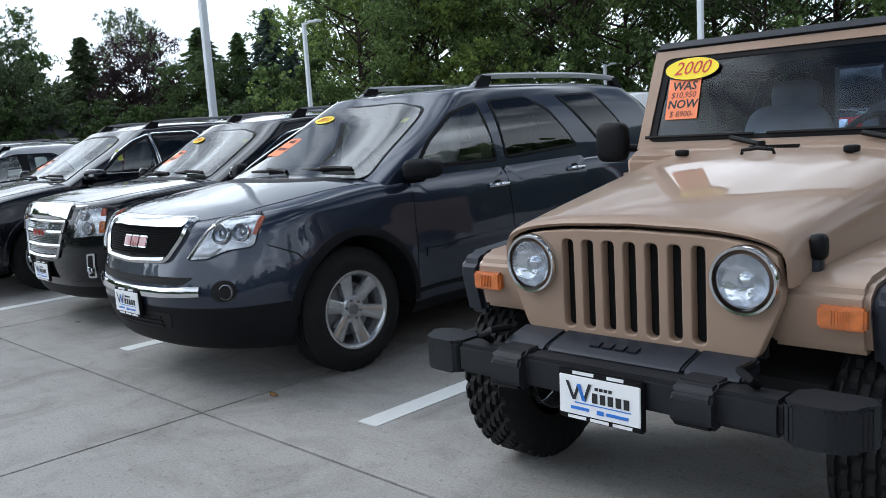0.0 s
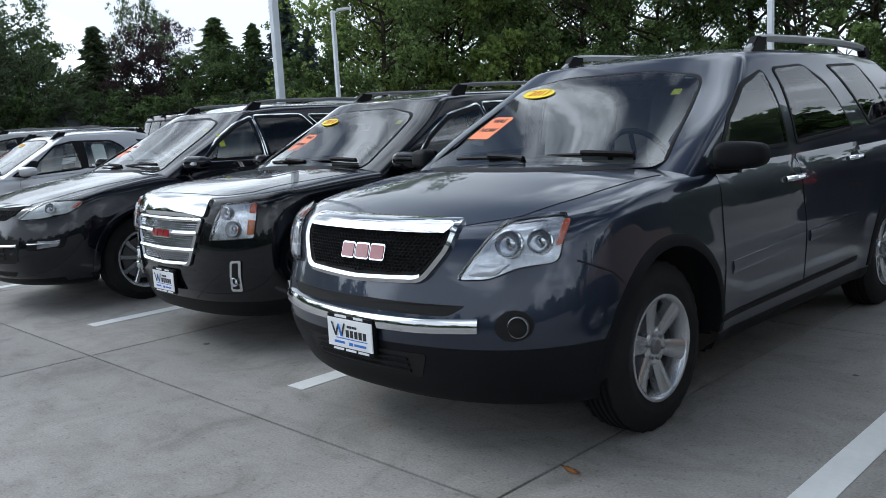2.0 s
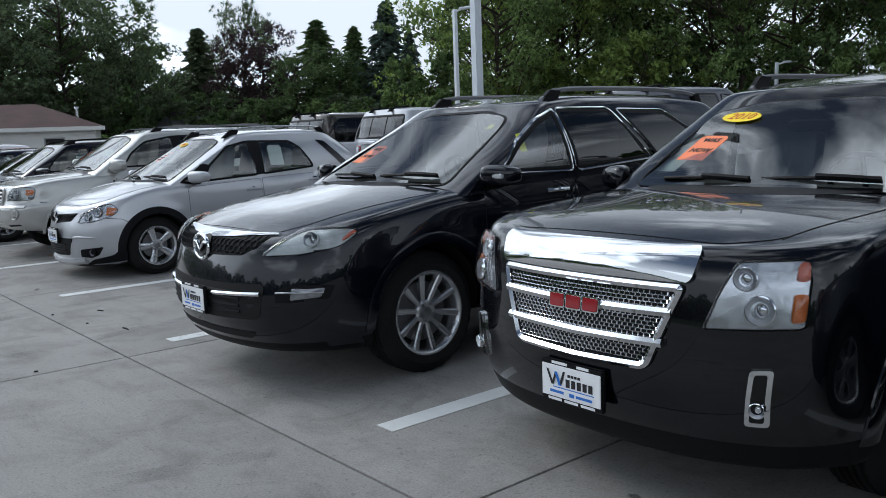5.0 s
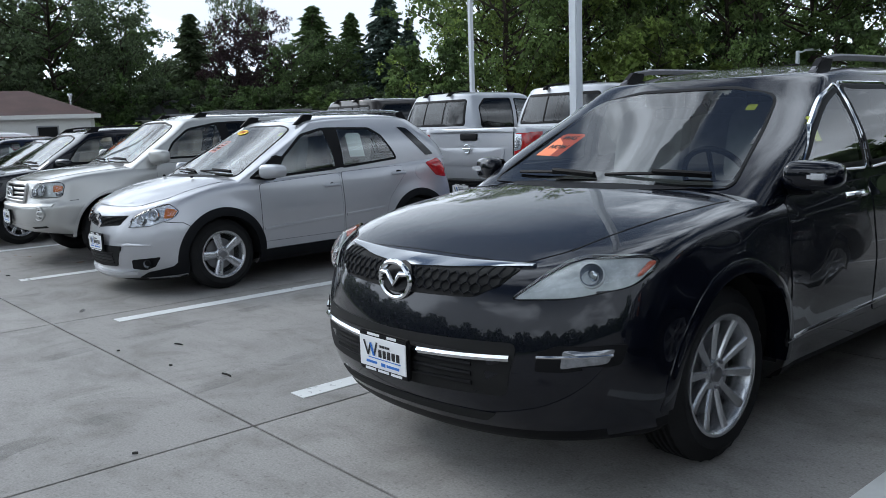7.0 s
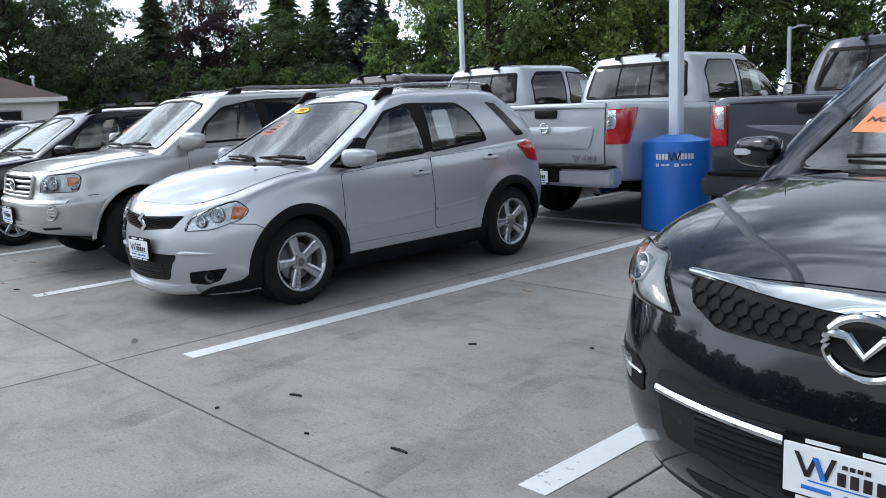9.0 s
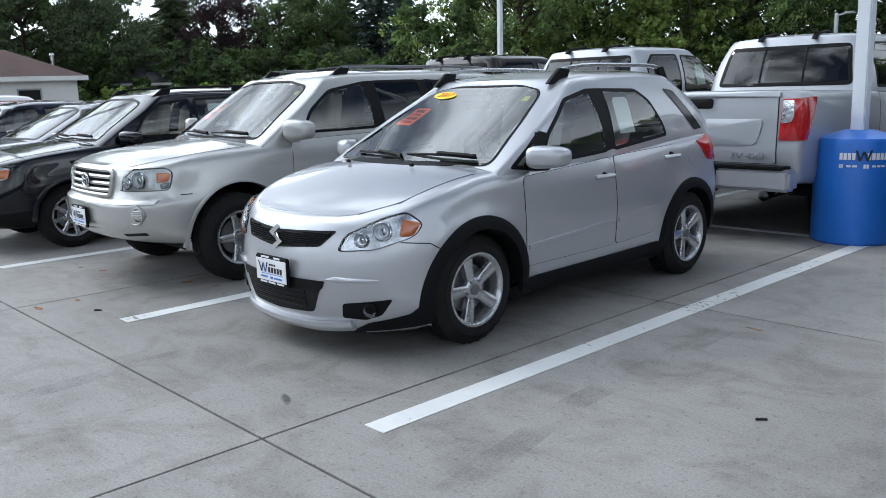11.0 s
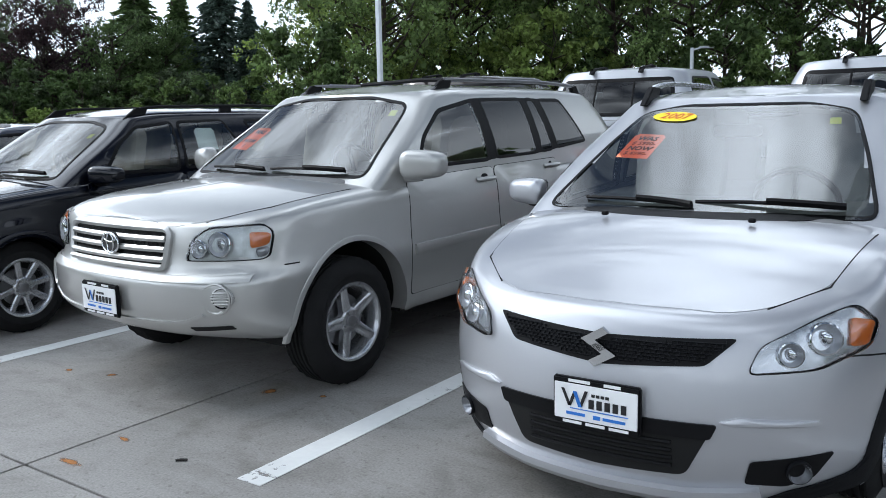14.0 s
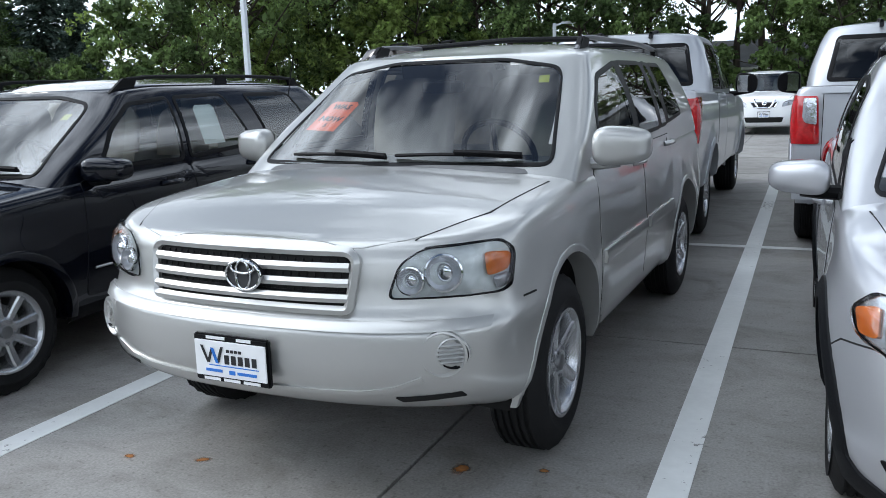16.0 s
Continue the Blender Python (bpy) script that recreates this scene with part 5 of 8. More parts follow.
    c.wipers([((0.58, 1.17), (0.05, 1.175)), ((0.0, 1.165), (-0.50, 1.17))])
    c.sale_tags((-0.38, 1.475), (-0.46, 1.33), -3, "2010", (("WAS", 0.055), ("", 0.04), ("NOW", 0.055)), s=0.95, tag_at=(0.50, 1.46))
    c.tag(-0.62, 1.30, 0.20, 0.26, "paper", name="price_sheet", inset=0.03)
    c.seats([(2.1, (-0.36, 0.36), 0.50), (2.95, (-0.38, 0.38), 0.44)], 1.06, "seat_grey", wheel=(0.36, 1.62, 1.13))
    c.blob("dashboard", (0, 1.36, 1.05), (1.4, 0.46, 0.18), "interior", 0.4)
    return c


# ---- gloss black three-row crossover ----
def build_black_long():
    c = Car("crossover", place(-9.925, 2.455, 0.3), "gloss black three-row crossover with swept headlights", "car", "paint_black2")
    shell(c, dict(
        L=5.07, hw=0.945, yf=1.08, wb=2.875, rt=0.375, ra=0.455, flare=0.02,
        zf=(0.22, 0.25, 0.36, 0.52, 0.66, 0.78, 0.88, 0.93), zs=(0.25, 0.28, 0.42, 0.58, 0.72, 0.84, 0.93, 0.98),
        fy=(0.22, 0.12, 0.04, 0.0, 0.02, 0.05, 0.10, 0.18), bow=0.66, bow_n=2.3,
        top=[(0.18, 0.90), (0.5, 0.97), (0.9, 1.04), (1.35, 1.09), (2.5, 1.12), (4.0, 1.15), (5.0, 1.2)], crown=[(0.18, 0.0), (0.5, 0.03), (1.3, 0.055)], cowl=1.3,
        cab_f=(1.18, 1.53, 1.90, 2.24), cab_r=(5.0, 4.94, 4.82, 4.55), cab_w=(0.90, 0.87, 0.80, 0.69),
        roof=[(2.1, 1.63), (2.8, 1.685), (3.6, 1.69), (4.8, 1.62)], lower=("plastic", 0.30, 0.33),
        screen=[(0.74, 1.13), (0.66, 1.35), (0.56, 1.545), (0.3, 1.60)],
        side=[[(1.72, 1.19), (1.93, 1.36), (2.20, 1.51), (2.37, 1.57), (2.40, 1.19)], [(2.48, 1.19), (2.43, 1.58), (2.98, 1.58), (3.30, 1.23)], [(3.42, 1.24), (3.10, 1.58), (3.65, 1.56), (4.15, 1.30)]],
        tint=["glass", "glass_dark", "glass_dark"], trim="chrome",
        doors=[[(1.50, 0.42), (1.55, 1.09), (2.42, 1.115), (2.46, 0.42)], [(2.48, 0.42), (2.44, 1.115), (3.36, 1.13), (3.40, 0.82), (3.28, 0.42)]],
        hood=[(0.50, 0.26), (0.62, 0.42), (0.70, 0.75), (0.80, 1.24)],
    ))
    c.arches("paint_black2", 0.045, 0.008)
    c.axle(0.88, 0.255, SPOKES10)
    g = [(-0.54, 0.91), (0.0, 0.90), (0.54, 0.91), (0.50, 0.855), (0.40, 0.805), (0.0, 0.79), (-0.40, 0.805), (-0.50, 0.855)]
    # shade behind the grille mesh, put in as a near-black sheet
    c.patch("grille", g, "front", "dark", 0.004, 0.01, r=0.02)
    c.mesh_grille(g, 4, 24, "plastic_bumper", 0.012, 0.004)
    bm = bmesh.new()
    c.strip("", [(-0.57, 0.918), (-0.25, 0.905), (0, 0.90)], "front", "chrome", 0.006, 0.014, 0.01, bm=bm, width2=0.026)
    c.strip("", [(0, 0.90), (0.25, 0.905), (0.57, 0.918)], "front", "chrome", 0.026, 0.014, 0.01, bm=bm, width2=0.006)
    part("grille_bar", bm, "chrome", c.root)
    p = c.cast(0.0, 0.835, "front")[0]
    bm = bmesh.new()
    n = 32
    ell = [(0.094 * math.cos(2 * math.pi * i / n), -0.022, 0.074 * math.sin(2 * math.pi * i / n)) for i in range(n + 1)]
    tube(bm, ell, 0.012, 8)
    tube(bm, [(-0.084, -0.022, 0.028), (-0.04, -0.027, 0.026), (0.0, -0.029, -0.020), (0.04, -0.027, 0.026), (0.084, -0.022, 0.028)], 0.012, 8)
    bmesh.ops.translate(bm, vec=p, verts=bm.verts)
    part("emblem", bm, "chrome", c.root, "chrome winged oval emblem")
    c.patch("emblem_back", [(0.090 * math.cos(a), 0.838 + 0.056 * math.sin(a)) for a in [k * 0.3927 for k in range(16)]], "front", "plastic", 0.016, 0.02, r=0)
    c.headlamp([(0.55, 0.805), (0.63, 0.88), (0.70, 0.945), (0.88, 0.95), (0.905, 0.92), (0.88, 0.85), (0.75, 0.815)],
               [(0.775, 0.892, 0.046)], [([(0.882, 0.934), (0.897, 0.928), (0.884, 0.885), (0.872, 0.882)], "marker")], base="lamp_deep", dish="bowl_glass", ring="lens_hazy")
    # intake and chin slot: shade laid on the bumper as near-black sheets
    low = [(-0.60, 0.655), (0.0, 0.64), (0.60, 0.655), (0.56, 0.45), (0.0, 0.435), (-0.56, 0.45)]
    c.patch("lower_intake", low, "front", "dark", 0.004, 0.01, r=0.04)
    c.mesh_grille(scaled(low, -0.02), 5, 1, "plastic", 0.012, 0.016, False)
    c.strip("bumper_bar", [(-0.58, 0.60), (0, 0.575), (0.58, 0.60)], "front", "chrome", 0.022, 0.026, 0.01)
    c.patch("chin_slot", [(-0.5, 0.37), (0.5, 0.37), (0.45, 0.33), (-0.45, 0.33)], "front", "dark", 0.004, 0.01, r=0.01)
    for sx in (1, -1):
        q = [(sx * x, z) for x, z in ((0.66, 0.555), (0.665, 0.625), (0.72, 0.65), (0.89, 0.65), (0.875, 0.575), (0.75, 0.555))]
        c.patch("fog_recess", q, "front", "plastic", 0.004, 0.01, r=0.015)
        c.patch("fog_lamp", [(sx * x, z) for x, z in ((0.735, 0.568), (0.74, 0.635), (0.865, 0.635), (0.85, 0.585))], "front", "fog_glass", 0.006, 0.01, 0.004, r=0.01)
        c.strip("fog_bar", [(sx * 0.665, 0.61), (sx * 0.86, 0.614)], "front", "chrome", 0.010, 0.014, 0.01)
    c.plate(0.0, 0.535, lift=0.03)
    c.mirrors(1.0, 1.60, 1.18, "paint_black2", (0.22, 0.15, 0.15), lamp=True)
    c.handles([(2.23, 1.05), (3.16, 1.08)])
    c.strip("sill_trim", [(1.5, 0.45), (3.35, 0.48)], "left", "chrome", 0.016, 0.012, 0.01)
    c.rails(0.60, 2.40, 4.50, 1.7, "rail", 0.060, (0.03, 0.97), r=0.02)
    c.wipers([((0.62, 1.165), (0.05, 1.165)), ((0.0, 1.155), (-0.55, 1.165))])
    c.sale_tags(None, (-0.50, 1.32), -3, "", (("WAS", 0.055), ("", 0.04), ("NOW", 0.055)), tag_at=(0.47, 1.50))
    c.tag(1.98, 1.38, 0.06, 0.13, "yellow_tag", "left", name="window_tag")
    c.seats([(2.4, (-0.38, 0.38), 0.50), (3.2, (-0.4, 0.4), 0.44)], 1.06, "seat_grey", wheel=(0.38, 1.86, 1.13))
    c.blob("dashboard", (0, 1.58, 1.04), (1.5, 0.46, 0.18), "interior", 0.4)
    return c


# ---- silver hatchback ----
def build_hatchback():
    c = Car("hatchback", place(-15.20, 3.08, 0.9), "silver hatchback with dark wheel arch mouldings", "car", "paint_silver")
    c.drop = 0.03
    shell(c, dict(
        L=3.98, hw=0.855, yf=0.875, wb=2.41, plan=lambda y: 1 - 0.05 * step(2.2, 3.9, y), cab_plan=lambda y: 1 - 0.09 * step(2.0, 3.6, y), rt=0.328, ra=0.375, flare=0.02,
        zf=(0.13, 0.16, 0.28, 0.44, 0.57, 0.69, 0.79, 0.84), zs=(0.19, 0.22, 0.39, 0.54, 0.69, 0.81, 0.90, 0.95),
        fy=(0.16, 0.11, 0.05, 0.03, 0.05, 0.08, 0.13, 0.20), bow=0.64, bow_n=2.25,
        top=[(0.21, 0.80), (0.55, 0.905), (0.95, 0.985), (1.4, 1.015), (2.5, 1.04), (4.0, 1.12)], crown=[(0.17, 0.0), (0.45, 0.025), (0.95, 0.05)], cowl=0.98,
        cab_bow=0.13, cab_f=(0.92, 1.27, 1.60, 1.93), cab_r=(3.90, 3.82, 3.67, 3.44), cab_w=(0.82, 0.79, 0.73, 0.63),
        roof=[(1.8, 1.51), (2.3, 1.555), (3.0, 1.56), (3.6, 1.53)], lower=("plastic_grey", 0.16, 0.30),
        screen=[(0.72, 1.03), (0.62, 1.27), (0.52, 1.455), (0.3, 1.495)],
        side=[[(1.19, 1.01), (1.50, 1.215), (1.37, 0.995)], [(1.47, 1.01), (1.58, 1.19), (1.85, 1.395), (2.13, 1.455), (2.19, 1.05)], [(2.28, 1.45), (2.72, 1.44), (2.86, 1.36), (2.99, 1.18), (3.02, 1.11), (2.28, 1.055)]],
        back=[(-0.62, 1.10), (0.62, 1.10), (0.55, 1.44), (-0.55, 1.44)], win_r=0.04, 
        doors=[[(1.28, 0.40), (1.28, 0.95), (2.21, 1.00), (2.24, 0.40)], [(2.26, 0.40), (2.24, 1.005), (3.07, 1.03), (3.09, 0.93), (2.86, 0.70), (2.77, 0.42)]],
        hood=[(0.36, 0.20), (0.50, 0.27), (0.66, 0.45), (0.735, 0.96)],
    ))
    c.arches("plastic_grey", 0.065, 0.014)
    c.axle(0.82, 0.215, SPOKES5W)
    for y0, y1 in ((1.25, 3.0),):
        for side in ("left", "right"):
            c.strip("sill_cladding", [(y0, 0.285), (y1 - 0.1, 0.295)], side, "plastic_grey", 0.075, 0.016, 0.02)
    g = [(-0.44, 0.765), (0.0, 0.745), (0.44, 0.765), (0.35, 0.675), (0.0, 0.645), (-0.35, 0.675)]
    c.patch("grille", g, "front", "plastic", 0.006, 0.01, r=0.02)
    c.mesh_grille(scaled(g, -0.012), 9, 44, "plastic_grey", 0.012, 0.005, False)
    p = c.cast(0.0, 0.705, "front")[0]
    bm = bmesh.new()
    for pts in (((-0.052, 0.020), (0.012, 0.062), (0.030, 0.046), (-0.010, 0.020), (0.022, -0.002), (0.004, -0.014)), ((0.052, -0.020), (-0.012, -0.062), (-0.030, -0.046), (0.010, -0.020), (-0.022, 0.002), (-0.004, 0.014))):
        vs = [bm.verts.new((x * 1.25, -0.026, z * 1.15)) for x, z in pts]
        f = bm.faces.new(vs)
        e = bmesh.ops.extrude_face_region(bm, geom=[f])
        bmesh.ops.translate(bm, vec=(0, 0.014, 0), verts=[v for v in e["geom"] if isinstance(v, bmesh.types.BMVert)])
    bmesh.ops.translate(bm, vec=p, verts=bm.verts)
    part("emblem", bm, "chrome", c.root, "angular chrome emblem", smooth=False)
    c.headlamp([(0.47, 0.655), (0.50, 0.745), (0.66, 0.835), (0.735, 0.865), (0.80, 0.80), (0.785, 0.73), (0.66, 0.67)],
               [(0.585, 0.72, 0.040), (0.67, 0.765, 0.052)], [([(0.730, 0.825), (0.79, 0.805), (0.78, 0.735), (0.735, 0.735)], "amber")], base="lamp_clear")
    for side in ("left", "right"):
        c.strip("bumper_seam", [(0.36, 0.675), (0.50, 0.66), (0.56, 0.62)], side, "dark", 0.006, 0.003, 0.004)
        c.patch("corner_cladding", [(0.20, 0.17), (0.24, 0.225), (0.40, 0.27), (0.49, 0.36), (0.53, 0.30), (0.53, 0.20)], side, "plastic_grey", 0.010, 0.01, r=0.015)
    # no opening is cut: a near-black sheet gives the intake its shade
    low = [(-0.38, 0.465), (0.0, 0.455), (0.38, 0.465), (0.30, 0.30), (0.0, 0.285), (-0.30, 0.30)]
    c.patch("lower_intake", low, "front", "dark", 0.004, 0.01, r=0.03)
    c.mesh_grille(scaled(low, -0.02), 5, 1, "plastic", 0.012, 0.014, False)
    c.patch("bumper_insert", [(-0.40, 0.49), (0.40, 0.49), (0.38, 0.44), (-0.38, 0.44)], "front", "plastic", 0.010, 0.01, r=0.012)
    c.strip("skid_strip", [(-0.52, 0.245), (-0.3, 0.222), (0, 0.216), (0.3, 0.222), (0.52, 0.245)], "front", "paint_silver", 0.05, 0.035, 0.02)
    for sx in (1, -1):
        c.patch("fog_recess", [(sx * x, z) for x, z in ((0.475, 0.285), (0.495, 0.368), (0.72, 0.395), (0.665, 0.305), (0.59, 0.275))], "front", "plastic", 0.005, 0.01, r=0.015)
        c.roundel("fog_lamp", sx * 0.625, 0.335, 0.040, None, "plastic_grey", "fog_glass", 0.020, ball=False)
        c.patch("crease", [(sx * x, z) for x, z in ((0.40, 0.50), (0.46, 0.52), (0.68, 0.508), (0.68, 0.493), (0.44, 0.49))], "front", "paint_silver", 0.012, 0.01, 0.006, r=0.01)
    c.plate(0.015, 0.485, lift=0.03)
    c.mirrors(0.965, 1.36, 1.07, "paint_silver", (0.23, 0.16, 0.15))
    c.handles([(2.11, 0.885), (3.0, 0.95)], "paint_silver", 0.19)
    c.strip("side_moulding", [(1.30, 0.52), (2.22, 0.565)], "left", "paint_silver", 0.03, 0.016, 0.01)
    c.strip("side_moulding", [(2.27, 0.568), (2.78, 0.60)], "left", "paint_silver", 0.03, 0.016, 0.01)
    for q in ([(2.12, 1.462), (2.285, 1.462), (2.28, 1.055), (2.18, 1.045)], [(1.36, 0.99), (1.475, 1.005), (1.585, 1.195), (1.50, 1.215)]):
        c.both(c.patch, "pillar_trim", q, "left", "plastic", 0.004, 0.01, r=0.01)
    c.rails(0.54, 1.95, 3.35, 1.58, "alloy", 0.065, (0.03, 0.97), r=0.016)
    c.wipers([((0.60, 1.055), (0.0, 1.06)), ((0.0, 1.045), (-0.52, 1.06))])
    c.sale_tags((-0.33, 1.432), (-0.42, 1.30), -4, "2007", (("WAS", 0.055), ("$ 5990-", 0.045), ("NOW", 0.055), ("$ 4990-", 0.045)), s=0.92, tag_at=(0.44, 1.42))
    c.both(c.patch, "tail_light", [(3.42, 1.04), (3.62, 1.08), (3.74, 0.96), (3.72, 0.86), (3.56, 0.89)], "left", "red_lens", 0.012, 0.01, 0.015)
    c.both(c.patch, "rear_window_wrap", [(3.13, 1.445), (3.26, 1.43), (3.58, 1.13), (3.47, 1.12)], "left", "plastic_gloss", 0.006, 0.01, r=0.02)
    c.both(c.patch, "fuel_flap", [(3.33 + 0.075 * math.cos(a), 0.94 + 0.075 * math.sin(a)) for a in [k * 0.3927 for k in range(16)]], "left", "paint_silver", 0.004, 0.004, r=0)
    c.tag(2.5, 1.28, 0.20, 0.26, "paper", "left", name="price_sheet", inset=0.02)
    c.seats([(1.95, (-0.34, 0.34), 0.50), (2.75, (-0.36, 0.36), 0.42)], 0.98, "seat_grey", wheel=(0.34, 1.50, 1.04))
    c.blob("dashboard", (0, 1.22, 0.96), (1.35, 0.50, 0.16), "interior", 0.4)
    for x in (-0.32, 0.30):
        c.blob("washer_jet", (x, 0.86, 1.035), (0.03, 0.025, 0.02), "plastic", 0.6)
    return c


# ---- warm silver sport utility ----
def build_silver_suv():
    c = Car("sport_utility", place(-17.93, 3.045, -1.8), "warm silver boxy sport utility with a slatted grille", "car", "paint_silver2")
    shell(c, dict(
        L=4.69, hw=0.905, yf=0.935, wb=2.715, rt=0.357, ra=0.462, flare=0.02,
        zf=(0.37, 0.39, 0.46, 0.56, 0.685, 0.72, 0.95, 1.0), zs=(0.30, 0.32, 0.43, 0.58, 0.70, 0.78, 0.95, 1.0),
        fy=(0.24, 0.12, 0.03, 0.0, 0.005, 0.06, 0.10, 0.17), bow=0.46, bow_n=2.45,
        top=[(0.18, 0.97), (0.6, 1.03), (1.1, 1.07), (1.5, 1.09), (2.5, 1.10), (4.6, 1.14)], crown=[(0.18, 0.0), (0.45, 0.035), (1.1, 0.05)], cowl=1.08,
        cab_f=(1.00, 1.28, 1.56, 1.83), cab_r=(4.58, 4.50, 4.39, 4.22), cab_w=(0.86, 0.83, 0.77, 0.68),
        roof=[(1.7, 1.595), (2.3, 1.645), (3.3, 1.65), (4.5, 1.61)],
        screen=[(0.75, 1.125), (0.675, 1.35), (0.605, 1.545), (0.3, 1.595)],
        side=[[(1.58, 1.16), (1.70, 1.34), (1.93, 1.50), (2.32, 1.565), (2.36, 1.17)], [(2.42, 1.57), (2.96, 1.575), (3.00, 1.19), (2.46, 1.18)], [(3.03, 1.575), (3.14, 1.575), (3.24, 1.205), (3.07, 1.195)], [(3.22, 1.57), (3.54, 1.57), (3.78, 1.25), (3.31, 1.215)]],
        tint=["glass", "glass_dark", "glass_dark", "glass_dark"],
        doors=[[(1.42, 0.42), (1.46, 1.10), (2.38, 1.125), (2.40, 0.42)], [(2.42, 0.42), (2.40, 1.125), (3.26, 1.14), (3.20, 0.78), (3.08, 0.42)]],
        hood=[(0.42, 0.13), (0.60, 0.21), (0.75, 0.50), (0.78, 1.06)],
    ))
    c.arches("paint_silver2", 0.018, 0.004)
    c.axle(0.885, 0.215, SPOKES5)
    g = [(-0.40, 0.935), (0.40, 0.935), (0.43, 0.91), (0.41, 0.745), (-0.41, 0.745), (-0.43, 0.91)]
    # the shade between the slats is a near-black sheet
    c.patch("grille", g, "front", "dark", 0.004, 0.01, r=0.02)
    c.mesh_grille(scaled(g, -0.02), 4, 26, "plastic", 0.008, 0.006, False)
    c.band("grille_surround", scaled(g, 0.015), "front", "paint_silver2", 0.030, 0.030, 0.02, r=0.03)
    for z in (0.885, 0.835, 0.785):
        c.strip("grille_slat", [(-0.41, z), (0, z - 0.002), (0.41, z)], "front", "paint_silver2", 0.028, 0.030, 0.02)
    c.patch("emblem_back", [(0.02 + 0.070 * math.cos(a), 0.85 + 0.050 * math.sin(a)) for a in [k * 0.3927 for k in range(16)]], "front", "ink", 0.036, 0.02, r=0)
    p = c.cast(0.02, 0.85, "front")[0]
    bm = bmesh.new()
    for a, b, dz in ((0.072, 0.052, 0), (0.030, 0.050, 0), (0.050, 0.022, 0.028)):
        tube(bm, [(a * math.cos(2 * math.pi * i / 28), -0.04, dz + b * math.sin(2 * math.pi * i / 28)) for i in range(29)], 0.0055, 8)
    bmesh.ops.translate(bm, vec=p, verts=bm.verts)
    part("emblem", bm, "chrome", c.root, "chrome emblem of linked ovals")
    c.headlamp([(0.535, 0.785), (0.565, 0.895), (0.63, 0.945), (0.84, 0.96), (0.865, 0.92), (0.865, 0.79)],
               [(0.605, 0.845, 0.046), (0.70, 0.868, 0.062)], [([(0.800, 0.925), (0.858, 0.918), (0.858, 0.86), (0.812, 0.845)], "amber"), ([(0.825, 0.845), (0.86, 0.855), (0.86, 0.81), (0.835, 0.80)], "fog_glass")], base="lamp_deep", dish="reflector")
    for sx in (1, -1):
        c.patch("fog_recess", [(sx * (0.735 + 0.062 * math.cos(a)), 0.612 + 0.052 * math.sin(a)) for a in [k * 0.5236 for k in range(12)]], "front", "paint_silver2", -0.004, 0.0, r=0)
        c.roundel("fog_housing", sx * 0.722, 0.612, 0.078, None, "paint_silver2", "paint_silver2", -0.006, ball=False)
        c.roundel("fog_cover", sx * 0.75, 0.615, 0.054, None, "paint_silver2", "plastic_grey", 0.008, ball=False)
        for k in (-0.027, -0.013, 0.001, 0.015, 0.029):
            hw_ = math.sqrt(0.045**2 - k * k)
            c.strip("cover_slat", [(sx * 0.75 - hw_, 0.615 + k), (sx * 0.75 + hw_, 0.615 + k)], "front", "paint_silver2", 0.008, 0.016, 0.0)
        # slot drawn as a near-black sliver in place of its shade
        c.patch("air_slot", [(sx * x, z) for x, z in ((0.56, 0.46), (0.76, 0.475), (0.77, 0.455), (0.58, 0.44))], "front", "dark", 0.004, 0.006, r=0.006)
    for side in ("left", "right"):
        c.strip("bumper_seam", [(0.44, 0.752), (0.53, 0.752)], side, "dark", 0.007, 0.003, 0.004)
    c.strip("bumper_ridge", [(-0.84, 0.705), (-0.45, 0.70), (0, 0.70), (0.45, 0.70), (0.84, 0.705)], "front", "paint_silver2", 0.03, 0.014, 0.01)
    c.strip("bumper_crease", [(-0.66, 0.53), (-0.56, 0.49), (-0.45, 0.475), (0, 0.465), (0.45, 0.475), (0.56, 0.49), (0.66, 0.53)], "front", "paint_silver2", 0.022, 0.010, 0.01)
    c.plate(0.0, 0.565, lift=0.03)
    c.mirrors(0.985, 1.46, 1.19, "paint_silver2", (0.24, 0.16, 0.19), base="paint_silver2")
    c.handles([(2.27, 1.05), (3.17, 1.09)], "paint_silver2", 0.20)
    for side in ("left", "right"):
        c.strip("side_moulding", [(1.46, 0.69), (2.36, 0.70)], side, "paint_silver2", 0.06, 0.022, 0.01)
        c.strip("side_moulding", [(2.44, 0.70), (3.14, 0.71)], side, "paint_silver2", 0.06, 0.022, 0.01)
    for q in ([(2.30, 1.575), (2.435, 1.58), (2.475, 1.175), (2.345, 1.165)], [(2.945, 1.582), (3.04, 1.582), (3.085, 1.188), (2.985, 1.182)], [(3.13, 1.582), (3.235, 1.578), (3.325, 1.21), (3.225, 1.198)]):
        c.both(c.patch, "pillar_trim", q, "left", "plastic", 0.004, 0.01, r=0.01)
    c.rails(0.60, 2.05, 4.15, 1.68, "rail", 0.058, (0.03, 0.97), r=0.015)
    for y in (2.7, 3.8):
        bm = bmesh.new()
        tube(bm, [(-0.6, y, 1.715), (0, y, 1.735), (0.6, y, 1.715)], 0.016, 8)
        part("cross_bar", bm, "plastic_grey", c.root)
    c.wipers([((0.62, 1.145), (0.02, 1.15)), ((-0.02, 1.14), (-0.55, 1.15))])
    c.sale_tags(None, (-0.50, 1.34), -4, "", (("WAS", 0.055), ("", 0.04), ("NOW", 0.055), ("$", 0.04)), tag_at=(0.54, 1.50))
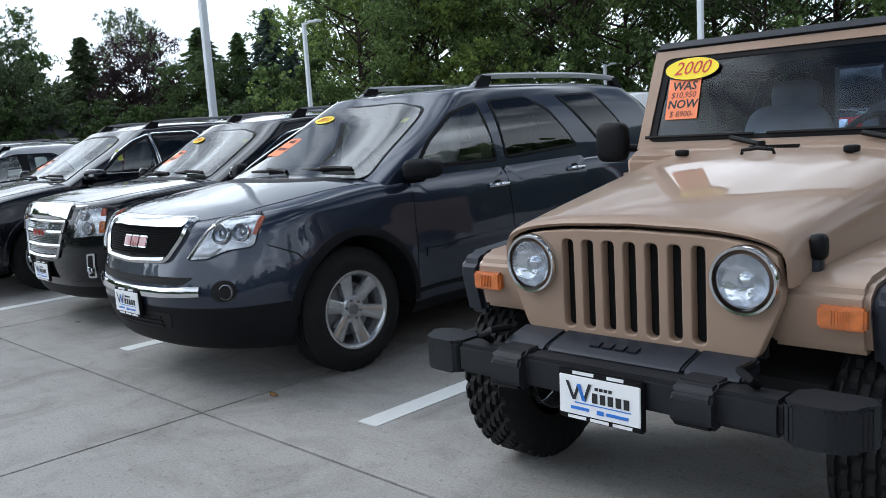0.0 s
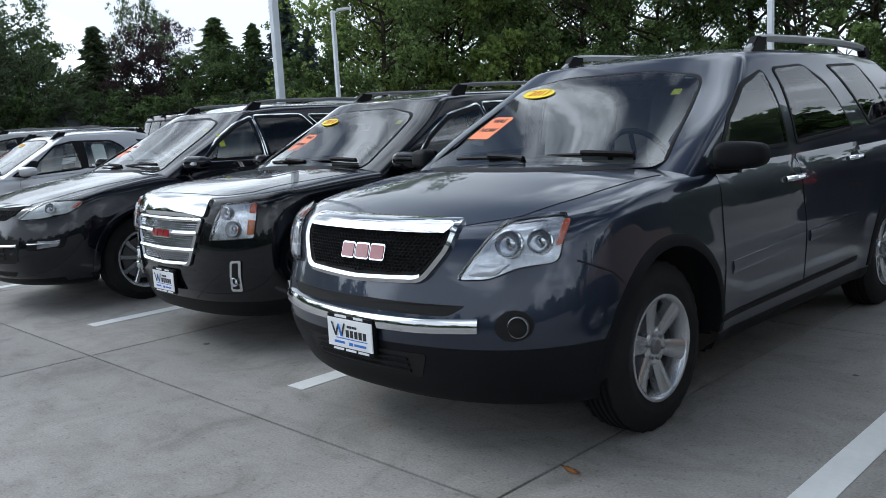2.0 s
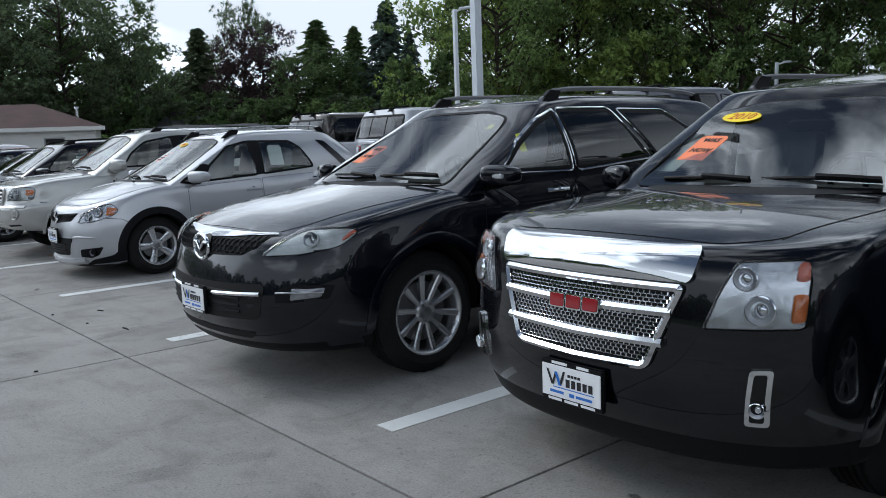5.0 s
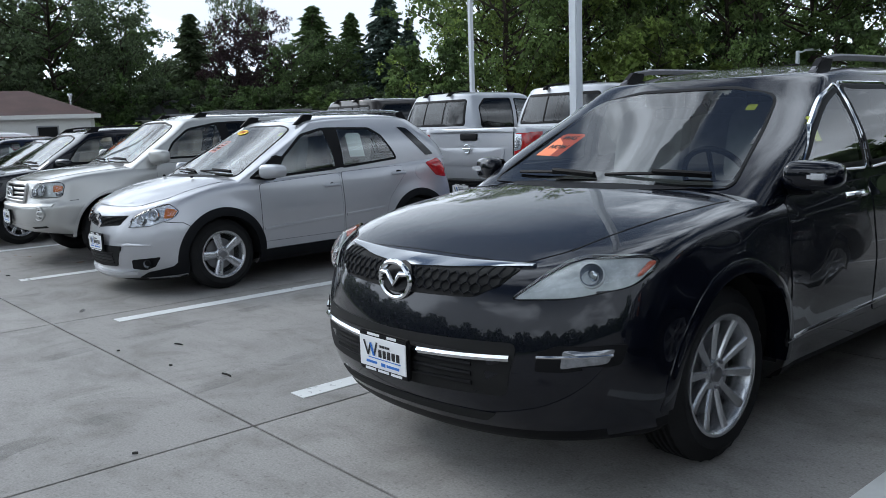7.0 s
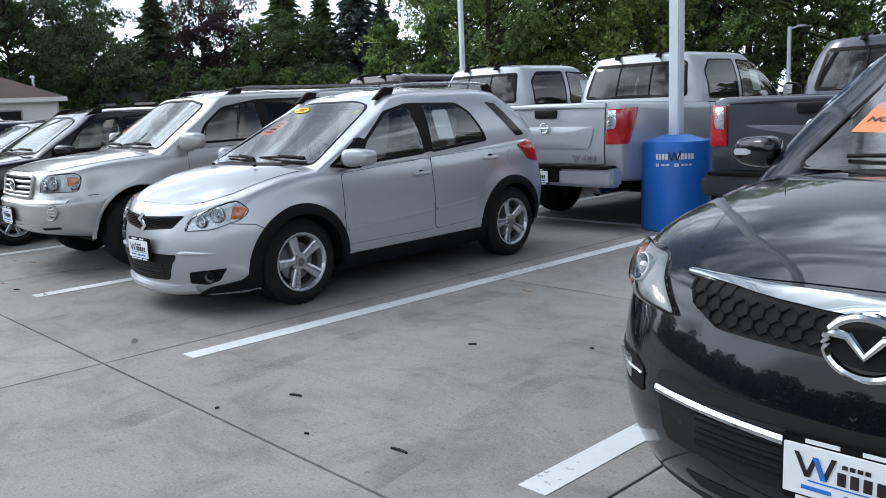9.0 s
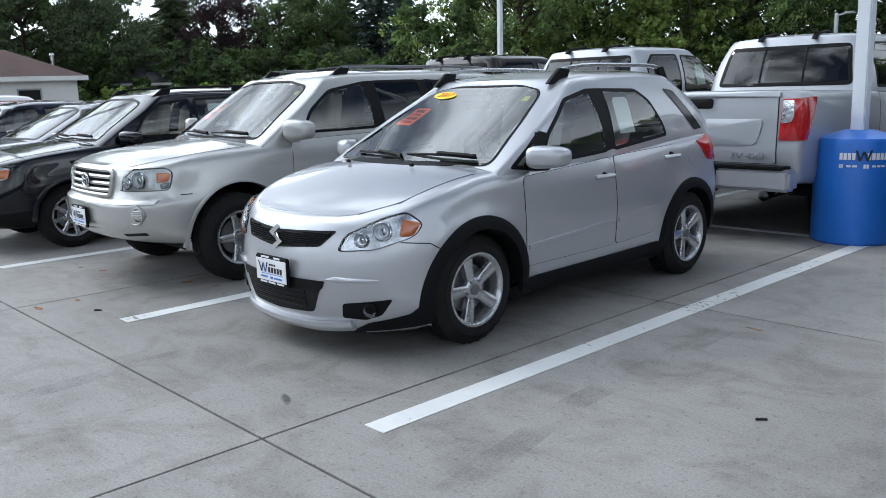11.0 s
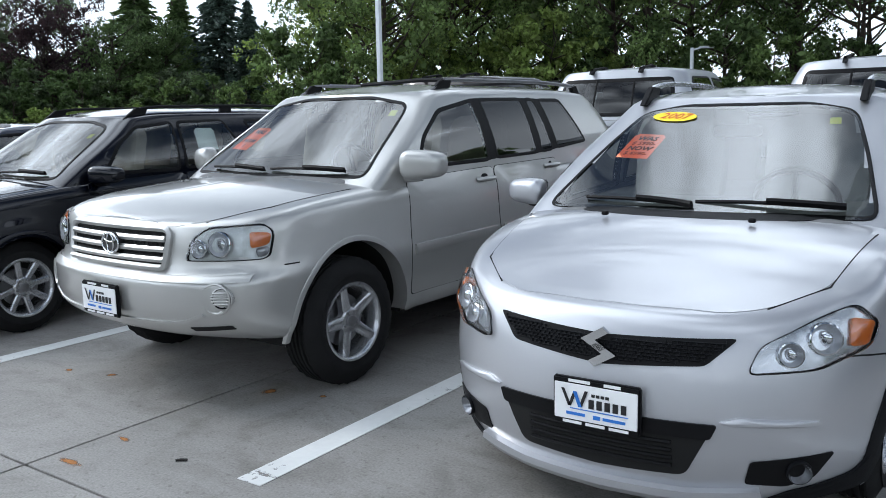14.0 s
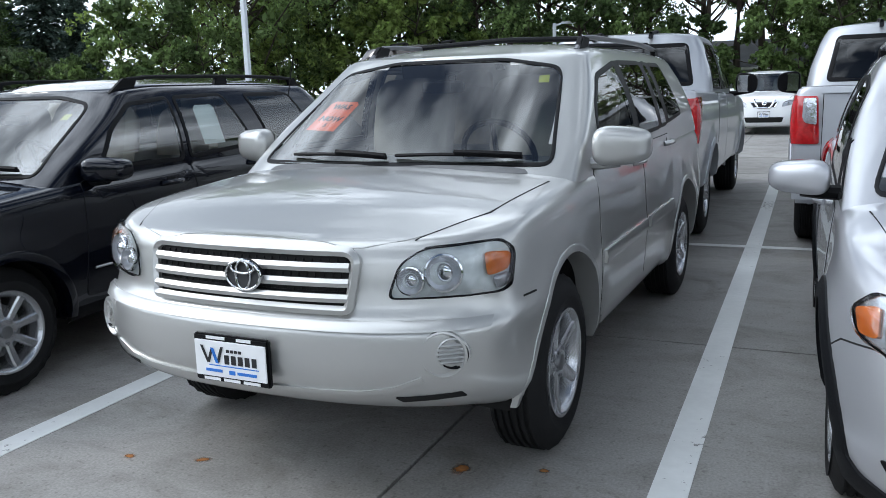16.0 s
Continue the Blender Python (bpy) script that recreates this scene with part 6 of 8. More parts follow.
    c.seats([(2.1, (-0.36, 0.36), 0.50), (2.9, (-0.38, 0.38), 0.44)], 1.06, "seat_tan", wheel=(0.36, 1.58, 1.14))
    c.blob("dashboard", (0, 1.30, 1.05), (1.4, 0.46, 0.16), "interior", 0.4)
    return c


# ---- black estate ----
def build_estate(x=-20.58, y=2.73):
    c = Car("estate_car", place(x, y, 0), "blue-black estate car with raised roof bars", "car", "paint_black2")
    shell(c, dict(
        L=4.45, hw=0.868, yf=0.885, wb=2.525, rt=0.325, ra=0.375, flare=0.015,
        zf=(0.24, 0.27, 0.36, 0.50, 0.62, 0.74, 0.86, 0.91), zs=(0.26, 0.29, 0.42, 0.56, 0.70, 0.82, 0.92, 0.96),
        fy=(0.20, 0.10, 0.02, 0.0, 0.02, 0.05, 0.10, 0.16), bow=0.48, bow_n=2.4,
        top=[(0.16, 0.88), (0.6, 0.95), (1.1, 1.0), (1.5, 1.03), (2.5, 1.05), (4.4, 1.10)], crown=[(0.16, 0.0), (0.45, 0.03), (1.1, 0.05)], cowl=1.1,
        cab_f=(1.05, 1.32, 1.60, 1.87), cab_r=(4.38, 4.33, 4.25, 4.12), cab_w=(0.82, 0.79, 0.73, 0.63),
        roof=[(1.75, 1.49), (2.3, 1.535), (3.2, 1.54), (4.3, 1.51)], lower=("plastic", 0.42, 0.36),
        screen=[(0.69, 1.06), (0.61, 1.27), (0.54, 1.43), (0.3, 1.475)],
        side=[[(1.58, 1.08), (1.74, 1.28), (1.95, 1.42), (2.30, 1.455), (2.27, 1.07)], [(2.36, 1.455), (2.84, 1.465), (3.02, 1.12), (2.34, 1.08)], [(3.10, 1.46), (3.64, 1.46), (3.80, 1.20), (3.22, 1.12)]],
        doors=[[(1.36, 0.40), (1.42, 1.02), (2.30, 1.045), (2.32, 0.40)], [(2.34, 0.40), (2.32, 1.045), (3.10, 1.06), (3.06, 0.72), (2.92, 0.42)]],
        hood=[(0.44, 0.18), (0.62, 0.26), (0.70, 0.5), (0.74, 1.06)],
    ))
    c.arches("paint_black2", 0.035, 0.008)
    c.axle(0.81, 0.205, SPOKES8)
    g = [(-0.34, 0.82), (0.34, 0.82), (0.30, 0.70), (-0.30, 0.70)]
    c.patch("grille", g, "front", "dark", 0.004, 0.01, r=0.02)
    c.band("grille_surround", g, "front", "chrome", 0.02, 0.02, 0.01, r=0.02)
    c.headlamp([(0.42, 0.69), (0.44, 0.80), (0.58, 0.85), (0.80, 0.86), (0.81, 0.74)], [(0.55, 0.77, 0.045), (0.65, 0.78, 0.045)], [([(0.73, 0.83), (0.80, 0.84), (0.805, 0.75), (0.73, 0.745)], "amber")])
    # near-black sheet for the shaded intake
    c.patch("lower_intake", [(-0.45, 0.5), (0.45, 0.5), (0.4, 0.38), (-0.4, 0.38)], "front", "dark", 0.004, 0.01, r=0.02)
    for side in ("left", "right"):
        c.strip("side_moulding", [(1.42, 0.55), (2.30, 0.56)], side, "chrome", 0.014, 0.014, 0.01)
        c.strip("side_moulding", [(2.36, 0.56), (2.98, 0.57)], side, "chrome", 0.014, 0.014, 0.01)
    c.mirrors(0.945, 1.50, 1.08, "paint_black2", (0.23, 0.15, 0.15))
    c.handles([(2.10, 0.95), (2.97, 1.0)], "paint_black2", 0.18)
    c.rails(0.58, 1.95, 4.0, 1.55, "plastic", 0.055, (0.02, 0.5, 0.98), r=0.014)
    c.wipers([((0.58, 1.08), (0.0, 1.085)), ((0.0, 1.075), (-0.5, 1.085))])
    c.sale_tags(None, None, tag_at=(0.46, 1.37))
    c.tag(2.62, 1.28, 0.21, 0.27, "paper", "left", name="price_sheet", inset=0.02)
    bm = bmesh.new()
    tube(bm, [(0.66, 3.55, 1.0), (0.72, 3.72, 1.75)], 0.004, 6)
    part("aerial", bm, "plastic", c.root)
    c.seats([(2.05, (-0.36, 0.36), 0.48), (2.85, (-0.36, 0.36), 0.42)], 1.0, "seat_tan", wheel=(0.36, 1.60, 1.07))
    return c


# ---- cars further off ----
def build_plain(name, m, label, paint_key, L=4.6, W=0.90, H=1.45, sedan=False, silver_rails=False, front=True):
    c = Car(name, m, label, "car", paint_key)
    k = H / 1.55
    t = lambda z: z * k if z > 0.5 else z
    rear_y = L - 0.95 if sedan else L - 0.12
    shell(c, dict(
        L=L, hw=W, yf=0.9, wb=L - 1.85, rt=0.33, ra=0.38, flare=0.015,
        zf=(0.22, 0.25, 0.36, 0.50, t(0.62), t(0.74), t(0.84), t(0.89)), zs=(0.24, 0.27, 0.42, 0.56, t(0.70), t(0.82), t(0.90), t(0.95)),
        fy=(0.20, 0.10, 0.02, 0.0, 0.02, 0.05, 0.10, 0.16), bow=0.5, bow_n=2.35,
        top=[(0.16, t(0.87)), (0.6, t(0.95)), (1.2, t(1.0)), (2.5, t(1.03)), (L, t(1.08))], crown=[(0.16, 0.0), (0.45, 0.03), (1.1, 0.05)], cowl=1.15,
        cab_f=(1.10, 1.42, 1.74, 2.05), cab_r=(rear_y, rear_y - 0.08, rear_y - 0.2, rear_y - 0.4), cab_w=(W - 0.05, W - 0.08, W - 0.14, W - 0.24),
        roof=[(1.9, H - 0.06), (2.5, H - 0.02), (L - 1.2, H - 0.02), (L - 0.2, H - 0.06)],
        screen=[(W - 0.19, t(1.06)), (W - 0.28, t(1.27)), (W - 0.36, H - 0.11), (0.3, H - 0.07)],
        side=[[(1.65, t(1.08)), (2.02, H - 0.10), (2.45, H - 0.085), (2.48, t(1.08))], [(2.58, t(1.08)), (2.55, H - 0.085), (L - 1.45, H - 0.09), (L - 1.15, t(1.10))]],
        back=[(-W + 0.32, t(1.12)), (W - 0.32, t(1.12)), (W - 0.38, H - 0.12), (-W + 0.38, H - 0.12)],
        doors=[[(1.45, 0.42), (1.48, t(1.0)), (2.5, t(1.02)), (2.52, 0.42)], [(2.54, 0.42), (2.52, t(1.02)), (L - 1.25, t(1.04)), (L - 1.35, 0.45)]],
        hood=[(0.44, 0.2), (0.62, 0.28), (0.72, 0.5), (0.76, 1.08)],
    ))
    c.arches(paint_key, 0.035, 0.008)
    c.axle(W - 0.045, 0.215, SPOKES5)
    g = [(-0.36, t(0.80)), (0.36, t(0.80)), (0.26, t(0.66)), (-0.26, t(0.66))]
    c.patch("grille", g, "front", "dark", 0.004, 0.01, r=0.02)
    c.band("grille_surround", g, "front", "chrome", 0.025, 0.02, 0.01, r=0.02)
    c.headlamp([(0.44, t(0.68)), (0.46, t(0.78)), (0.60, t(0.83)), (0.80, t(0.85)), (0.81, t(0.76))], [(0.58, t(0.755), 0.04)], [([(0.74, t(0.83)), (0.79, t(0.84)), (0.80, t(0.77)), (0.74, t(0.76))], "amber")])
    # intake shade as a near-black sheet on the shell
    c.patch("lower_intake", [(-0.5, 0.48), (0.5, 0.48), (0.45, 0.34), (-0.45, 0.34)], "front", "dark", 0.004, 0.01, r=0.03)
    c.plate(0, 0.55, lift=0.02)
    c.mirrors(W + 0.07, 1.55, t(1.08), paint_key, (0.22, 0.15, 0.14))
    c.both(c.patch, "tail_light", [(L - 0.45, t(0.98)), (L - 0.2, t(0.98)), (L - 0.14, t(0.80)), (L - 0.4, t(0.80))], "left", "red_lens", 0.01, 0.01, 0.01)
    c.both(c.patch, "tail_lamp", [(W - 0.32, t(0.98)), (W - 0.12, t(0.98)), (W - 0.10, t(0.80)), (W - 0.30, t(0.80))], "rear", "red_lens", 0.01, 0.01, 0.01)
    if silver_rails:
        c.rails(W - 0.3, 2.2, L - 0.5, H, "rail", 0.06, (0.03, 0.97), r=0.018)
    if paint_key == "paint_white":
        c.strip("grille_v", [(-0.27, t(0.86)), (-0.15, t(0.66)), (0.15, t(0.66)), (0.27, t(0.86))], "front", "chrome", 0.045, 0.03, 0.02)
        c.patch("emblem", [(0.06 * math.cos(a), t(0.765) + 0.06 * math.sin(a)) for a in [k * 0.5236 for k in range(12)]], "front", "chrome", 0.03, 0.02, 0.008, r=0)
    c.seats([(2.2, (-0.36, 0.36), 0.46)], t(1.0), "seat_grey")
    return c


# ---- tan off-road car ----
def build_off_roader():
    c = Car("off_road_car", place(-1.417, 2.33, 0), "tan short off-road car with seven upright grille slots", "car", "paint_tan")
    r = c.root
    c.wheels = [(0.67, 0.385, 0.43), (3.04, 0.385, 0.43)]
    c.axle(0.855, 0.20, dict(SPOKES5W, cap="alloy"), 0.25, "alloy", rough=True)
    # hood
    bm = bmesh.new()
    rows = []
    for y, hw, zt, zl in ((0.262, 0.522, 1.052, 0.92), (0.248, 0.532, 1.062, 0.92), (0.262, 0.538, 1.074, 0.918), (0.32, 0.542, 1.087, 0.92), (0.6, 0.56, 1.135, 0.93), (0.9, 0.585, 1.18, 0.95), (1.2, 0.62, 1.22, 0.97), (1.40, 0.645, 1.245, 0.98)):
        row = []
        for i in range(25):
            a = math.pi * i / 24
            cx_, sz = math.cos(a), math.sin(a)
            e = 0.36
            x = math.copysign(abs(cx_) ** e, cx_) * hw
            z = zl + (zt - zl) * sz**0.36 + 0.03 * (1 - (x / hw) ** 2) * (1 if sz > 0.3 else 0)
            row.append(bm.verts.new((x, y, z)))
        rows.append(row)
    for a, b in zip(rows, rows[1:]):
        for i in range(24):
            bm.faces.new((a[i], a[i + 1], b[i + 1], b[i]))
    hood = part("hood", bm, "paint_tan", r)
    for sx in (1, -1):
        c.blob("latch_base", (sx * 0.545, 0.42, 0.985), (0.05, 0.05, 0.14), "plastic_blue", 0.5, hood, rot=(-10, 0, 0))
        c.blob("latch", (sx * 0.56, 0.41, 1.02), (0.05, 0.06, 0.08), "plastic", 0.6, hood)
        c.blob("bump_stop", (sx * 0.36, 1.30, 1.268), (0.06, 0.04, 0.03), "plastic", 0.5, hood)
    bm = bmesh.new()
    tube(bm, [(-0.07, 1.27, 1.25), (-0.065, 1.265, 1.275), (0, 1.26, 1.282), (0.065, 1.265, 1.275), (0.07, 1.27, 1.25)], 0.008, 8)
    part("hood_loop", bm, "plastic", hood)
    # grille panel: one sheet with seven rounded slots
    bm = bmesh.new()
    y0, y1 = 0.248, 0.285

    def panel_edge(d):
        arch = []
        for i in range(3, 22):
            a = math.pi * i / 24
            x = math.copysign(abs(math.cos(a)) ** 0.36, math.cos(a))
            arch.append((x * (0.516 - d), 0.92 + (0.120 - d) * math.sin(a) ** 0.36 + 0.03 * (1 - x * x)))
        low = rounded([(-0.51 + d, 0.86), (-0.435 + d, 0.685 + d), (0.435 - d, 0.685 + d), (0.51 - d, 0.86)], 0.03, 3)
        low = [q for q in low if q[1] < 0.829]
        return arch + [(-0.515 + d, 0.91), (-0.512 + d, 0.87)] + low + [(0.512 - d, 0.87), (0.515 - d, 0.91)]

    def slot_edge(x, d):
        return rounded([(x - 0.023 - d, 0.712 - d), (x + 0.023 + d, 0.712 - d), (x + 0.023 + d, 1.028 + d), (x - 0.023 - d, 1.028 + d)], 0.020 + d, 4)

    for k in range(-1, 7):
        rings = []
        for y, d in ((y0, 0.006), (y0 + 0.0018, 0.0018), (y0 + 0.006, 0.0), (y1, 0.0)):
            edge = panel_edge(d) if k < 0 else slot_edge(-0.249 + 0.083 * k, d)
            rings.append([bm.verts.new((x, y, z)) for x, z in edge])
        for a, b in zip(rings, rings[1:]):
            for i in range(len(a)):
                bm.faces.new((a[i], a[(i + 1) % len(a)], b[(i + 1) % len(a)], b[i]))
    zm = 0.87

    def half(edge, x0, sg):
        turned = [(math.atan2(z - zm, x - x0), x, z) for x, z in edge if sg * (z - zm) > 1e-4]
        return [(x, z) for a, x, z in sorted(turned)]

    for sg in (1, -1):
        outline = half(panel_edge(0.006), 0.0, sg)
        outline = [(-sg * -0.506, zm)] + outline + [(-sg * 0.506, zm)]
        for k in range(7):
            x0 = -sg * (0.249 - 0.083 * k)
            outline += [(x0 - sg * 0.029, zm)] + half(slot_edge(x0, 0.006), x0, sg)[::-1] + [(x0 + sg * 0.029, zm)]
        bm.faces.new([bm.verts.new((x, y0, z)) for x, z in outline])
    part("grille_panel", bm, "paint_tan", r)
    bm = bmesh.new()
    box(bm, -0.44, 0.44, 0.295, 0.33, 0.68, 1.05)
    part("radiator", bm, "dark", r)
    for sx in (1, -1):
        bm = bmesh.new()
        lathe(bm, [(0.0, 0.110), (-0.024, 0.109), (-0.031, 0.105), (-0.030, 0.097), (-0.014, 0.091), (-0.010, 0.086), (0.0, 0.081)], 40, "y")
        bmesh.ops.translate(bm, vec=(sx * 0.403, 0.252, 0.933), verts=bm.verts)
        h = part("headlight", bm, "chrome", r)
        bm = bmesh.new()
        lathe(bm, [(0.0, 0.083), (0.008, 0.070), (0.016, 0.045), (0.019, 0.024), (0.008, 0.022), (0.002, 0.014), (0.000, 0.001)], 32, "y")
        bmesh.ops.translate(bm, vec=(sx * 0.403, 0.226, 0.933), verts=bm.verts)
        part("bowl", bm, "lamp_mirror", h)
        bm = bmesh.new()
        lathe(bm, [(0.0, 0.084), (-0.010, 0.065), (-0.017, 0.033), (-0.018, 0.001)], 32, "y")
        bmesh.ops.translate(bm, vec=(sx * 0.403, 0.224, 0.933), verts=bm.verts)
        part("lens", bm, "lens", h).visible_shadow = False
        # fender, flare and turn lamp
        bm = bmesh.new()
        prof = [(0.33, 0.72), (0.295, 0.86), (0.305, 0.91), (0.36, 0.945), (1.25, 1.0), (1.46, 0.72), (1.46, 0.60), (1.40, 0.60), (1.12, 0.89), (0.46, 0.86), (0.40, 0.72)]
        a, b = (0.44, 0.735) if sx > 0 else (-0.735, -0.44)
        prism(bm, prof, "x", a, b, 0.018)
        part("fender", bm, "paint_tan", r)
        bm = bmesh.new()
        prof2 = [(0.345, 0.68), (0.305, 0.85), (0.315, 0.90), (0.37, 0.935), (1.25, 0.99), (1.46, 0.71), (1.46, 0.60), (1.40, 0.60), (1.12, 0.88), (0.46, 0.85), (0.41, 0.68)]
        a, b = (0.735, 0.845) if sx > 0 else (-0.845, -0.735)
        prism(bm, prof2, "x", a, b, 0.022)
        part("flare", bm, "plastic_blue", r)
        bm = bmesh.new()
        xs = sorted((sx * 0.60, sx * 0.735))
        box(bm, xs[0], xs[1], 0.275, 0.31, 0.802, 0.872, 0.008)
        t = part("turn_lamp", bm, "amber", r)
        bm = bmesh.new()
        for k in range(7):
            box(bm, xs[0] + 0.04 + k * 0.008, xs[0] + 0.043 + k * 0.008, 0.272, 0.28, 0.815, 0.86)
        part("lens_ribs", bm, "amber", t, smooth=False)
        bm = bmesh.new()
        xs = sorted((sx * 0.62, sx * 0.76))
        box(bm, xs[0], xs[1], 1.42, 3.72, 0.50, 1.20, 0.03)
        part("tub_side", bm, "paint_tan", r)
        bm = bmesh.new()
        prism(bm, [(1.56, 1.20), (1.72, 1.72), (3.70, 1.72), (3.70, 1.20), (3.62, 1.20), (3.62, 1.66), (1.76, 1.66), (1.64, 1.20)], "x", sx * 0.66, sx * 0.69)
        part("top_side", bm, "plastic_blue", r)
        bm = bmesh.new()
        prism(bm, [(1.64, 1.20), (1.76, 1.66), (3.62, 1.66), (3.62, 1.20)], "x", sx * 0.672, sx * 0.676)
        part("side_window", bm, "glass", r).visible_shadow = False
        c.blob("door_mirror", (sx * 0.86, 1.52, 1.32), (0.17, 0.09, 0.20), "plastic", 0.5)
        bm = bmesh.new()
        tube(bm, [(sx * 0.70, 1.58, 1.28), (sx * 0.80, 1.55, 1.29)], 0.02, 8)
        part("mirror_arm", bm, "plastic", r)
    # cowl, floor, tail
    bm = bmesh.new()
    prism(bm, [(1.38, 0.95), (1.38, 1.245), (1.46, 1.285), (1.60, 1.30), (1.60, 0.95)], "x", -0.70, 0.70, 0.02)
    cowl = part("cowl", bm, "paint_tan", r)
    bm = bmesh.new()
    for i in range(14):
        box(bm, -0.10 + i * 0.015, -0.092 + i * 0.015, 1.41, 1.45, 1.262, 1.286)
    part("cowl_vent", bm, "dark", cowl, smooth=False)
    bm = bmesh.new()
    box(bm, -0.60, 0.60, 0.38, 3.7, 0.42, 0.60)
    box(bm, -0.62, 0.62, 3.66, 3.74, 0.55, 1.20)
    part("floor_pan", bm, "dark", r)
    # windscreen: frame, glass, seal
    def ws(x, s):
        return (x, 1.50 + 0.155 * s, 1.275 + 0.475 * s)
    bm = bmesh.new()
    hw0, hw1 = 0.715, 0.672
    inner = rounded([(-hw0 + 0.058, 0.08), (hw0 - 0.058, 0.08), (hw1 - 0.05, 0.92), (-hw1 + 0.05, 0.92)], 0.06, 5)
    oo = []
    for x, s in inner:
        k = max(abs(x) / (hw0 - 0.054 - (hw0 - hw1) * s), abs(s - 0.5) / 0.42)
        oo.append((x / k * (hw0 - (hw0 - hw1) * s) / (hw0 - 0.054 - (hw0 - hw1) * s), 0.5 + (s - 0.5) / k * 1.19))
    f0 = [bm.verts.new(ws(x, s)) for x, s in oo]
    f1 = [bm.verts.new(ws(x, s)) for x, s in inner]
    b1 = [bm.verts.new(Vector(ws(x, s)) + Vector((0, 0.05, -0.015))) for x, s in inner]
    b0 = [bm.verts.new(Vector(ws(x, s)) + Vector((0, 0.05, -0.015))) for x, s in oo]
    n = len(inner)
    for i in range(n):
        j = (i + 1) % n
        bm.faces.new((f0[i], f0[j], f1[j], f1[i]))
        bm.faces.new((f1[i], f1[j], b1[j], b1[i]))
        bm.faces.new((b0[i], b0[j], f0[j], f0[i]))
    wf = part("windscreen_frame", bm, "paint_tan", r)
    bm = bmesh.new()
    off = Vector((0, 0.012, -0.004))
    gl = [bm.verts.new(Vector(ws(x, s)) + off) for x, s in inner]
    bm.faces.new(gl)
    part("windscreen", bm, "glass_flat", r, smooth=False).visible_shadow = False
    bm = bmesh.new()
    q = [(x * 0.945, 0.5 + (s - 0.5) * 0.88) for x, s in inner]
    a = [bm.verts.new(Vector(ws(x, s)) + Vector((0, 0.006, -0.002))) for x, s in inner]
    b = [bm.verts.new(Vector(ws(x, s)) + Vector((0, 0.006, -0.002))) for x, s in q]
    for i in range(n):
        bm.faces.new((a[i], a[(i + 1) % n], b[(i + 1) % n], b[i]))
    part("windscreen_seal", bm, "plastic", r)
    # the top
    bm = bmesh.new()
    prism(bm, [(1.63, 1.735), (1.66, 1.79), (2.2, 1.815), (3.5, 1.80), (3.74, 1.74), (3.70, 1.70), (1.70, 1.70)], "x", -0.70, 0.70, 0.03)
    part("top", bm, "plastic_blue", r)
    for a, b in ((-0.70, -0.52), (0.52, 0.70)):
        bm = bmesh.new()
        prism(bm, [(3.66, 1.20), (3.74, 1.20), (3.74, 1.74), (3.66, 1.74)], "x", a, b)
        part("top_rear", bm, "plastic_blue", r)
    # roll bar, seats, wheel, dash
    bm = bmesh.new()
    tube(bm, [(-0.56, 2.55, 0.7), (-0.56, 2.55, 1.45), (-0.50, 2.55, 1.62), (-0.38, 2.55, 1.67), (0.38, 2.55, 1.67), (0.50, 2.55, 1.62), (0.56, 2.55, 1.45), (0.56, 2.55, 0.7)], 0.035, 10)
    for sx in (1, -1):
        tube(bm, [(sx * 0.5, 2.55, 1.62), (sx * 0.52, 1.75, 1.64)], 0.028, 8)
        tube(bm, [(sx * 0.5, 2.55, 1.62), (sx * 0.5, 3.5, 1.25)], 0.028, 8)
    part("roll_bar", bm, "plastic", r)
    c.seats([(2.30, (-0.30, 0.30), 0.66)], 0.85, "seat_grey", 0.46)
    bm = bmesh.new()
    m = pose(0.32, 1.88, 1.22, -62, 0, 0)
    tube(bm, [m @ Vector((math.cos(2 * math.pi * i / 28) * 0.19, math.sin(2 * math.pi * i / 28) * 0.19, 0)) for i in range(29)], 0.015, 8)
    for a in (0.1, math.pi - 0.1, -math.pi / 2):
        tube(bm, [m @ Vector((0, 0, -0.03)), m @ Vector((math.cos(a) * 0.19, math.sin(a) * 0.19, 0))], 0.014, 6)
    part("steering_wheel", bm, "plastic", r)
    c.blob("dashboard", (0, 1.72, 1.12), (1.28, 0.28, 0.26), "interior", 0.35)
    c.blob("rear_view_mirror", (0.0, 1.72, 1.62), (0.22, 0.03, 0.06), "plastic", 0.5)
    # wipers
    for x0, x1 in ((-0.22, -0.66), (0.34, -0.06)):
        bm = bmesh.new()
        tube(bm, [(x0 + 0.16, 1.44, 1.29), Vector(ws(x0, 0.10)) + Vector((0, -0.03, 0))], 0.012, 8)
        tube(bm, [Vector(ws(x0 + 0.10, 0.13)) + Vector((0, -0.018, 0)), Vector(ws(x1, 0.13)) + Vector((0, -0.018, 0))], 0.009, 6)
        cyl(bm, (x0 + 0.16, 1.44, 1.26), (x0 + 0.16, 1.44, 1.305), 0.022, 0.018, 12)
        part("wiper", bm, "plastic", r)
    # bumper
    bm = bmesh.new()
    box(bm, -0.602, 0.602, 0.02, 0.13, 0.543, 0.652, 0.014)
    bp = part("bumper", bm, "plastic_bumper", r)
    for sx in (1, -1):
        bm = bmesh.new()
        plan = rounded([(0.602, 0.013), (0.745, 0.016), (0.812, 0.07), (0.822, 0.17), (0.602, 0.17)], 0.035, 4)
        prism(bm, [(sx * x, y) for x, y in plan][::sx], "z", 0.535, 0.657, 0.012)
        part("bumper_end", bm, "plastic_bumper", bp)
        bm = bmesh.new()
